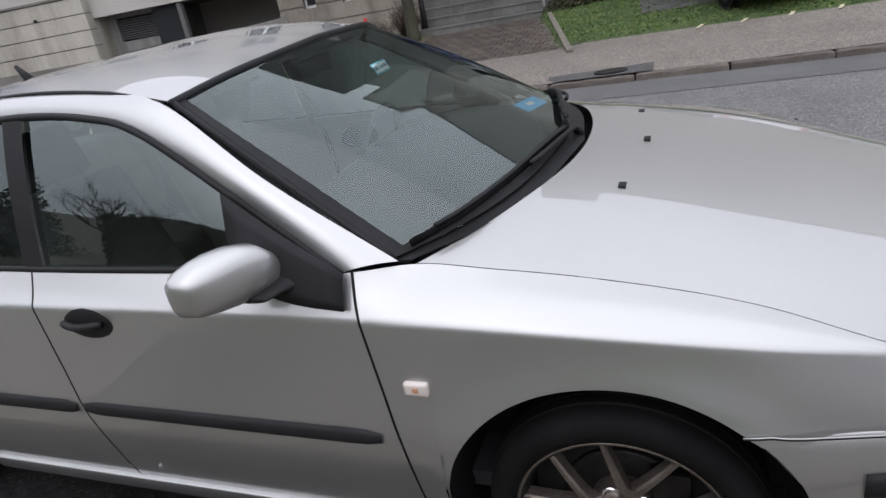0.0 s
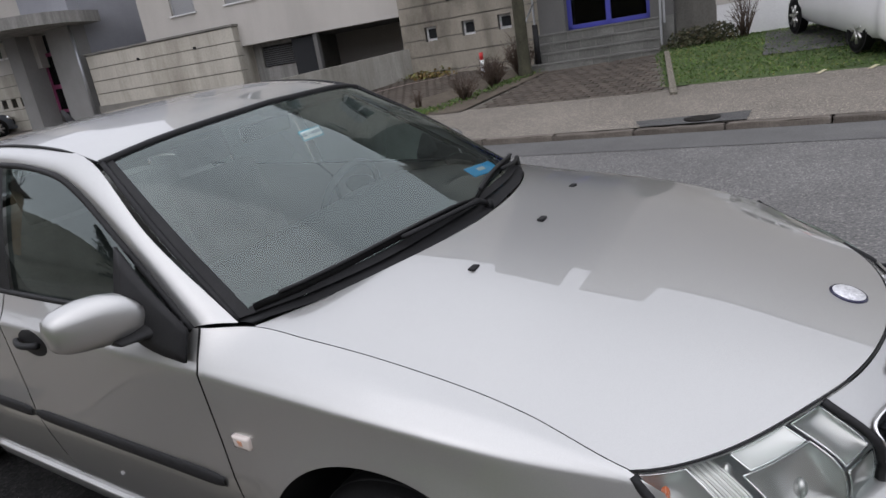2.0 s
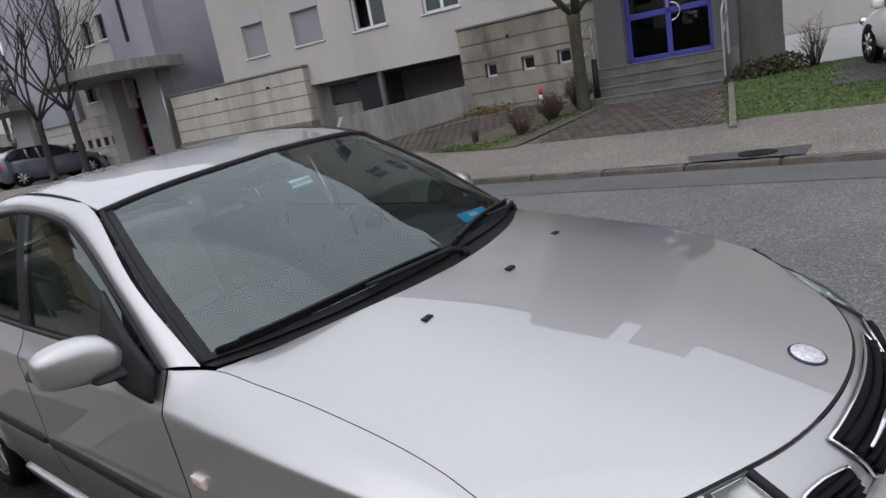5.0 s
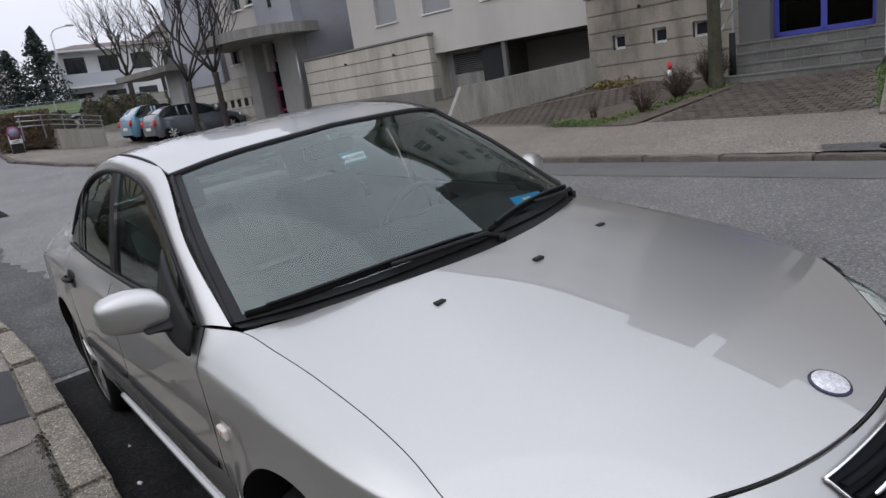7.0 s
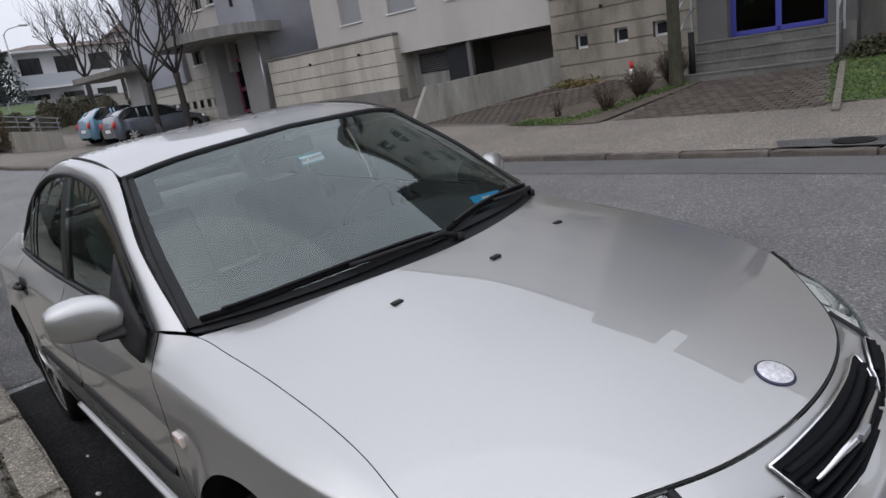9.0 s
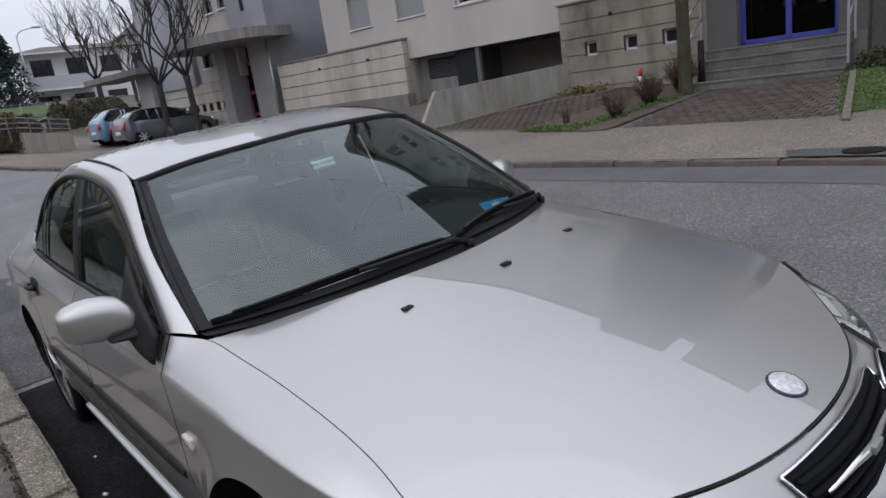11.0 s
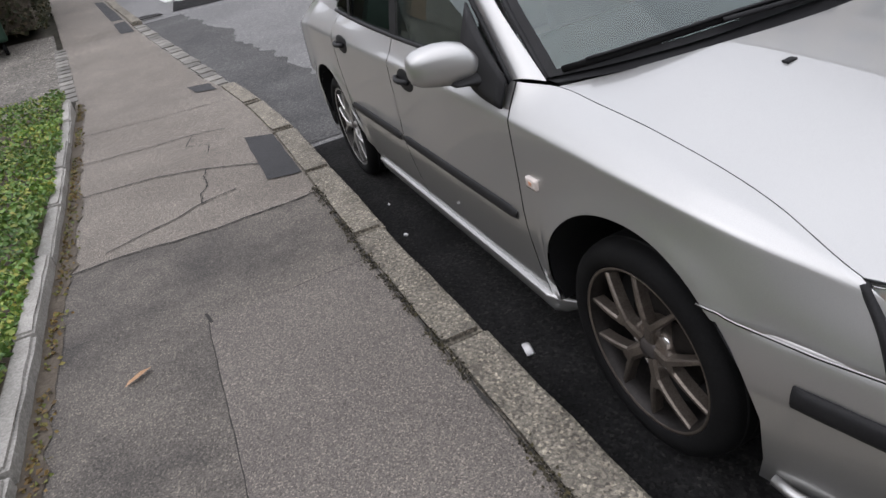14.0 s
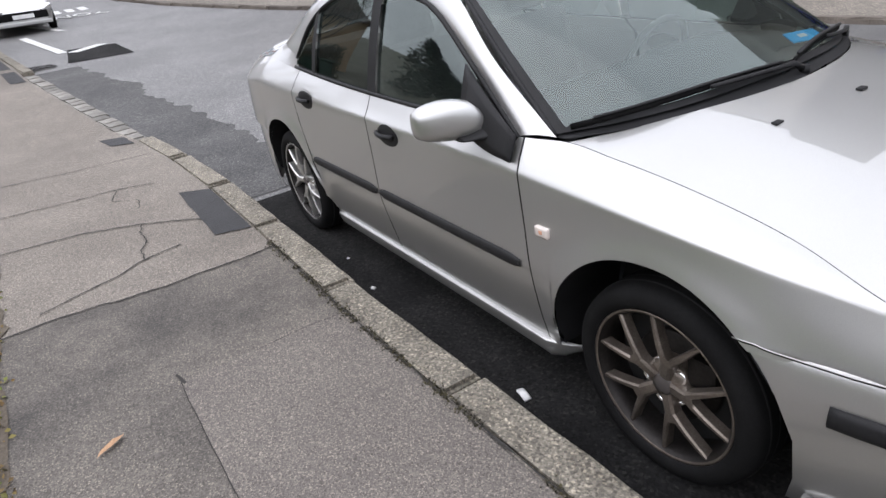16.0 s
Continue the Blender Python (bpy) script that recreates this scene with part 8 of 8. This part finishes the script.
wb = root("wheeled_bin", pose(-12.3, -4.5, near_z(-12.3, -4.5) + 0.05, 0, 0, 10), "dark green wheeled rubbish container", "bin")
GREEN = plain("green_plastic", (0.008, 0.035, 0.02), 0.5)
part("tub", bm_box(-0.65, -0.5, 0.22, 0.65, 0.5, 1.1, 0.06), GREEN, wb, "", True)
part("lid", bm_box(-0.7, -0.55, 1.1, 0.7, 0.55, 1.22, 0.05), GREEN, wb, "", True)
for xx in (-0.5, 0.5):
    for yy in (-0.4, 0.4):
        part("castor", bm_cyl((xx, yy - 0.03, 0.11), (xx, yy + 0.03, 0.11), 0.1, 0.1, 14), RUBBER, wb, "", True)
ps = root("parking_sign", pose(-32.6, -3.55, near_z(-32.6, -3.6)), "blue parking sign on a grey post", "road sign")
part("post", bm_cyl((0, 0, 0), (0, 0, 2.0), 0.03, 0.03, 8), GALV, ps, "", True)
part("plate", bm_box(0.03, -0.24, 0.92, 0.05, 0.24, 1.40, 0.005), BLUE_SIGN, ps, "blue square plate")
tp = bpy.data.curves.new("sign_letter", "FONT")
tp.body, tp.size, tp.align_x, tp.extrude = "P", 0.42, "CENTER", 0.002
tp.materials.append(WHITE)
to = new("sign_letter", tp)
to.parent = ps
to.matrix_local = pose(0.054, 0, 1.01, 90, 0, 90)
part("zone_plate", bm_box(0.03, -0.3, 1.45, 0.05, 0.3, 2.15, 0.005), plain("faded_zone_plate", (0.42, 0.42, 0.42), 0.5), ps, "faded grey end-of-zone plate")
part("zone_ring", bm_cyl((0.05, 0, 1.8), (0.056, 0, 1.8), 0.2, 0.2, 24), GALV, ps, "", True)
part("zone_disc", bm_cyl((0.056, 0, 1.8), (0.060, 0, 1.8), 0.15, 0.15, 24), bpy.data.materials["faded_zone_plate"], ps, "", True)
v, f = sweep([(0.064, -0.27, 1.5), (0.064, 0.27, 2.1)], 0.02, 5)
mesh_ob("zone_bar", v, f, BLACK_PLASTIC, ps, "black diagonal bar")
ns = root("no_stopping_sign", pose(-25.9, 1.75, near_z(-25.9, 1.75) + 0.03, 0, 0, -6), "low faded red round sign on two steel legs", "road sign")
for yy in (-0.19, 0.19):
    part("leg", bm_cyl((0, yy, 0), (0, yy, 0.72), 0.016, 0.016, 8), GALV, ns, "", True)
part("red_ring", bm_cyl((0.02, 0, 0.74), (0.04, 0, 0.74), 0.21, 0.21, 28), FRAME_PINK, ns, "faded red ring", True)
part("disc", bm_cyl((0.04, 0, 0.74), (0.046, 0, 0.74), 0.155, 0.155, 28), plain("faded_blue_grey", (0.22, 0.22, 0.30), 0.5), ns, "faded grey disc", True)
part("board", bm_box(0.02, -0.19, 0.36, 0.035, 0.19, 0.5, 0.004), WHITE, ns, "white lettered board")
for k in range(3):
    part("board_bar", bm_box(0.0355, -0.15, 0.385 + 0.035 * k, 0.0375, 0.15 - 0.05 * (k % 2), 0.40 + 0.035 * k), BLACK_PLASTIC, ns)
part("kick_plate", bm_box(0.0, -0.18, 0.03, 0.012, 0.18, 0.34, 0.004), BLACK_PLASTIC, ns)
hedge("brown_hedge", pose(-27.9, 2.3, near_z(-28, 2.3) - 0.05, 0, 0, -4), 3.2, 1.65, 1.28, BROWN_LEAF, "brown beech hedge on the corner", 7000, 81)
rw_ = root("ramp_railing", pose(-27.0, 4.0, 1.30, 0, 0, 125), "pale ramp wall with grey handrails", "railing")
bm = bmesh.new()
fr_ = [bm.verts.new(p) for p in ((-1.1, -0.1, -0.4), (1.15, -0.1, -0.4), (1.15, -0.1, 0.42), (-1.1, -0.1, 0.68))]
bk_ = [bm.verts.new(p) for p in ((-1.1, 0.1, -0.4), (1.15, 0.1, -0.4), (1.15, 0.1, 0.42), (-1.1, 0.1, 0.68))]
bm.faces.new(fr_)
bm.faces.new(bk_[::-1])
for i in range(4):
    bm.faces.new((fr_[i], bk_[i], bk_[(i + 1) % 4], fr_[(i + 1) % 4]))
part("wall_body", bm, CONCRETE, rw_, "pale stained retaining wall")
for z in (0.18, 0.36, 0.54):
    v, f = sweep([(-2.6, 0, 0.72 + z), (-1.1, 0, 0.68 + z), (1.3, 0, 0.42 + z)], 0.02, 6)
    mesh_ob("rail_bar", v, f, GALV, rw_)
for k in range(5):
    xx = -2.5 + 0.92 * k
    part("rail_post", bm_box(xx, -0.02, 0.4, xx + 0.04, 0.02, 1.2 - 0.11 * max(0, xx + 1.1)), GALV, rw_)
BUSH_LEAF = leaf_mat("grey_green_bush_leaf", [(0.0, (0.05, 0.055, 0.035)), (0.6, (0.095, 0.095, 0.06)), (1.0, (0.15, 0.125, 0.09))], 0.85)


def round_bush(x, y, z, r, h, seed):
    b = root("round_bush", pose(x, y, z), "clipped grey-green dome-shaped bush", "bush", "clipped bushes")
    rr = np.random.RandomState(seed)
    p = rr.normal(0, 1, (1500, 3))
    p /= np.linalg.norm(p, axis=1)[:, None]
    p[:, 2] = abs(p[:, 2])
    bumps = 1 + 0.10 * np.sin(p[:, 0] * 7 + seed) * np.cos(p[:, 1] * 6)
    p *= (bumps * rr.uniform(0.9, 1.03, 1500))[:, None] * np.array((r, r, h))
    leaf_cloud("foliage", p, 0.10, BUSH_LEAF, "", "", seed + 1, b, tilt=1.6)
    v, f = lathe([(0.0, 0.0)] + [(0.86 * r * math.cos(a), 0.86 * h * math.sin(a)) for a in np.linspace(0, math.pi / 2, 7)], 14)
    mesh_ob("core", [(a, c, e) for a, e, c in v], f, SOIL, b)


for k, (x, y, r, h) in enumerate(((-34.6, 6.2, 0.65, 1.55), (-35.3, 7.2, 0.65, 1.6), (-36.0, 8.2, 0.7, 1.5), (-35.8, 5.0, 0.6, 1.1), (-38, 9.8, 0.7, 1.2), (-37.5, 11.4, 0.7, 1.1), (-40, 13, 0.7, 1.3), (-34.6, 9.2, 0.8, 0.7), (-35.2, 10.6, 0.8, 0.7), (-35.5, 12.0, 0.8, 0.7))):
    round_bush(x, y, near_z(x, y) - 0.4, r, h, 90 + k)


def conifer(x, y, z, h, r, seed, label):
    c = root("conifer", pose(x, y, z), label, "tree", "conifers")
    part("trunk", bm_cyl((0, 0, 0), (0, 0, h * 0.95), 0.03 * h * 0.6, 0.02, 8), BARK_DARK, c)
    rr = np.random.RandomState(seed)
    pts = []
    for i in range(34):
        k = i / 33
        zz = h * (0.08 + 0.9 * k)
        for j in range(13):
            a = rr.uniform(0, 6.28)
            ln = r * (1 - k) ** 0.8 * rr.uniform(0.7, 1.1) + 0.15
            for q in range(9):
                t = (q + rr.rand()) / 9
                pts.append((math.cos(a) * ln * t + rr.normal(0, 0.06), math.sin(a) * ln * t + rr.normal(0, 0.06), zz - 0.28 * ln * t + rr.normal(0, 0.08)))
    leaf_cloud("needles", pts, 0.03 * h + 0.03, NEEDLE, "", "", seed + 1, c, tilt=1.2)


conifer(-27, -18.5, 1.2, 8.0, 3.0, 15, "dark evergreen tree in the park")
conifer(-23, -16, 0.8, 5.0, 2.4, 16, "dark evergreen tree in the park")
conifer(-12, -19, 0.4, 3.6, 2.0, 17, "dark evergreen tree in the park")
conifer(-57, 8.2, 4.1, 5.9, 2.3, 5, "dark conifer on the slope, its needles blued for haze")
conifer(-57.5, 4.4, 3.7, 4.4, 2.5, 6, "broad dark evergreen tree")
conifer(-58, 6.3, 3.9, 4.7, 2.5, 7, "broad dark evergreen tree")
conifer(-60, 2.6, 3.6, 5.2, 2.2, 9, "dark conifer below the town")
fence = root("green_fence", pose(-41, 2.8, near_z(-41, 2.8), 0, 0, 112), "thin wire fence along the upper lawn", "fence")
for k in range(14):
    part("fence_post", bm_box(-3 + 1.6 * k, -0.03, -0.6, -2.94 + 1.6 * k, 0.03, 1.0), GALV, fence)
for z in (0.2, 0.7, 1.25):
    part("fence_wire", bm_box(-3, -0.008, z - 0.25, 18, 0.008, z - 0.235), GALV, fence)
lp = root("street_lamp", pose(-57.5, 9.6, 4.3), "tall grey street lamp with a curved arm", "street lamp")
part("pole", bm_cyl((0, 0, 0), (0, 0, 5.2), 0.07, 0.05, 10), GALV, lp, "", True)
v, f = sweep(spline([(0, 0, 5.1), (0.1, 0.3, 5.5), (0.3, 1.2, 5.75)], 10), 0.04, 8)
mesh_ob("arm", v, f, GALV, lp)
part("lamp_head", bm_box(0.15, 1.1, 5.68, 0.42, 1.7, 5.82, 0.04), GALV, lp, "", True)


def block(name, m, sx, sy, storeys, mat, label, cols, roof=None, wmat=None, balcony=False, pitch=0.2):
    b = root(name, m, label, "building", "far buildings")
    h = storeys * 2.8
    part("wall", bm_box(-sx / 2, -sy / 2, -3, sx / 2, sy / 2, h), mat, b)
    if roof:
        bm = bmesh.new()
        o = 0.5
        vs = [bm.verts.new(p) for p in ((-sx / 2 - o, -sy / 2 - o, h), (sx / 2 + o, -sy / 2 - o, h), (sx / 2 + o, sy / 2 + o, h), (-sx / 2 - o, sy / 2 + o, h), (0, -sy / 2 + 2, h + sx * pitch), (0, sy / 2 - 2, h + sx * pitch))]
        for q in ((0, 1, 4), (1, 2, 5, 4), (2, 3, 5), (3, 0, 4, 5), (3, 2, 1, 0)):
            bm.faces.new([vs[i] for i in q])
        part("roof", bm, roof, b)
    else:
        part("roof", bm_box(-sx / 2 - 0.2, -sy / 2 - 0.2, h, sx / 2 + 0.2, sy / 2 + 0.2, h + 0.3), CONCRETE_DARK, b)
    for s in range(storeys):
        for k in range(cols):
            y = -sy / 2 + sy * (k + 0.5) / cols
            part("window", bm_box(sx / 2 - 0.05, y - sy / cols * 0.3, s * 2.8 + 0.9, sx / 2 + 0.03, y + sy / cols * 0.3, s * 2.8 + 2.2), wmat or DARK_GLASS_SOLID, b)
        if balcony:
            part("balcony", bm_box(sx / 2, -sy / 2, s * 2.8 - 0.15, sx / 2 + 1.2, -sy / 2 + sy * 0.45, s * 2.8 + 0.85), plain("balcony_panel", (0.42, 0.45, 0.47), 0.5) if s == 0 else bpy.data.materials["balcony_panel"], b, "pale blue-grey balcony front")
            part("balcony_roof", bm_box(sx / 2, -sy / 2, s * 2.8 + 2.55, sx / 2 + 1.25, -sy / 2 + sy * 0.45, s * 2.8 + 2.7), RENDER_WHITE, b)
    return b


# two blocks never in view, added to block low sky from the car
block("apartment_block", pose(-13, -48, 0.2, 0, 0, 90), 10, 22, 4, RENDER, "unseen beige apartment block added beyond the park lawn", 8)
block("apartment_block", pose(16, -47, 0.2, 0, 0, 90), 10, 24, 4, RENDER, "unseen long beige apartment block added beyond the park lawn", 9)
block("white_block", pose(-63, 15.2, 2.8, 0, 0, -6), 9, 10, 2, RENDER_WHITE, "white two-storey block with balconies and a brown roof", 4, ROOF_TILE, balcony=True, pitch=0.1)
block("white_block", pose(-68, 26, 4.4, 0, 0, -6), 9, 12, 2, RENDER_WHITE, "white two-storey block with a brown roof", 5, ROOF_TILE)
rr = random.Random(12)
for k in range(64):
    d = rr.uniform(118, 180) if k < 24 else rr.uniform(165, 340)
    a = radians(rr.uniform(-15, 5))
    x, y = -d * math.cos(a), d * math.sin(a)
    tall = rr.random() < 0.28 and d > 170
    z = near_z(x, y)
    block("town_block" if tall else "town_house", pose(x, y, z, 0, 0, rr.uniform(-25, 25)), 10, rr.uniform(14, 26) if tall else rr.uniform(8, 12), rr.choice((5, 6, 8)) if tall else 2, RENDER_WHITE if rr.random() < 0.6 else RENDER, "pale apartment block on the hillside" if tall else "small pale house on the hillside", 6 if tall else 3, None if tall else ROOF_TILE)
pts = []
nr = np.random.RandomState(8)
for k in range(420):
    d = nr.uniform(105, 390)
    a = radians(nr.uniform(-20, 22))
    x, y = -d * math.cos(a), d * math.sin(a)
    z = near_z(x, y)
    h = nr.uniform(3, 8)
    for q in range(150):
        w = nr.normal(0, 1, 3)
        w /= np.linalg.norm(w)
        pts.append((x + w[0] * h * 0.45, y + w[1] * h * 0.45, z + h * 0.5 + w[2] * h * 0.5))
leaf_cloud("far_woods", pts, 0.36, leaf_mat("far_wood_twig", [(0.0, (0.10, 0.10, 0.10)), (0.5, (0.17, 0.165, 0.16)), (1.0, (0.12, 0.14, 0.12))], 0.95), "grey-brown winter woods on the hillside", "woods", 14, kind="stuff", tilt=2.0)
pts = []
for k in range(150):
    x, y = nr.uniform(-45, 45), nr.uniform(-75, -42)
    h = nr.uniform(4, 9)
    for q in range(70):
        w = nr.normal(0, 1, 3)
        w /= np.linalg.norm(w)
        pts.append((x + w[0] * h * 0.4, y + w[1] * h * 0.4, near_z(x, y) + h * 0.5 + w[2] * h * 0.5))
leaf_cloud("park_woods", pts, 1.1, bpy.data.materials["far_wood_twig"], "dark winter trees at the end of the park lawn", "woods", 15, kind="stuff", tilt=2.0)
vp = mesh_ob("utility_pole", *sweep([(-22.5, -5.0, 1.0), (-22.7, -5.1, 4.0), (-22.9, -5.2, 8.5)], 0.12, 10), CONCRETE)
tagged(vp, "leaning grey concrete utility pole", "pole")

# ---- brick pavers, last ----
def paver(x, y):
    return pose(x, y, far_z(x, y) + 0.004, math.degrees(math.atan((far_z(x, y + 0.2) - far_z(x, y - 0.2)) / 0.4)), 0, 0)


bmv = bm_box(-0.098, -0.073, -0.05, 0.098, 0.073, 0.0, 0.006)
pm = bpy.data.meshes.new("paver")
bm = bmv
bm.to_mesh(pm)
bm.free()
pm.materials.append(BRICK)
court = tagged(new("brick_forecourt"), "red-brown brick paving with dark joints", "paving", kind="structure")
cells = []
for r in range(25):
    y = 8.95 + 0.166 * r
    for k in range(72):
        x = -1.75 - 0.218 * k - (0.109 if r % 2 else 0)
        path = -5.25 - 0.28 * (y - 9) * 0 < x < -2.02 - 0.28 * (y - 9.0)
        ramp_side = -11.4 < x < -6.6 + 0.45 * max(0, y - 10) * 0 and y > 8.75
        if path:
            cells.append((0, x, y))
        elif ramp_side:
            cells.append((1, x, y))
cells.sort(key=lambda c: (c[0], c[2]))
rest_v, rest_f = [], []
base_v = [v.co.copy() for v in pm.vertices]
base_f = [tuple(p.vertices) for p in pm.polygons]
jit = random.Random(2)
for i, (_, x, y) in enumerate(cells):
    m_ = paver(x + jit.uniform(-0.006, 0.006), y + jit.uniform(-0.006, 0.006)) @ pose(0, 0, jit.uniform(-0.003, 0.004), 0, 0, jit.uniform(-2, 2))
    if i < 300:
        ob = new("paver", pm)
        ob.parent = court
        ob.matrix_local = m_
    else:
        o = len(rest_v)
        rest_v += [m_ @ c for c in base_v]
        rest_f += [tuple(j + o for j in q) for q in base_f]
tagged(mesh_ob("pavers", rest_v, rest_f, BRICK, court, smooth=False), "red-brown brick pavers", kind="stuff")
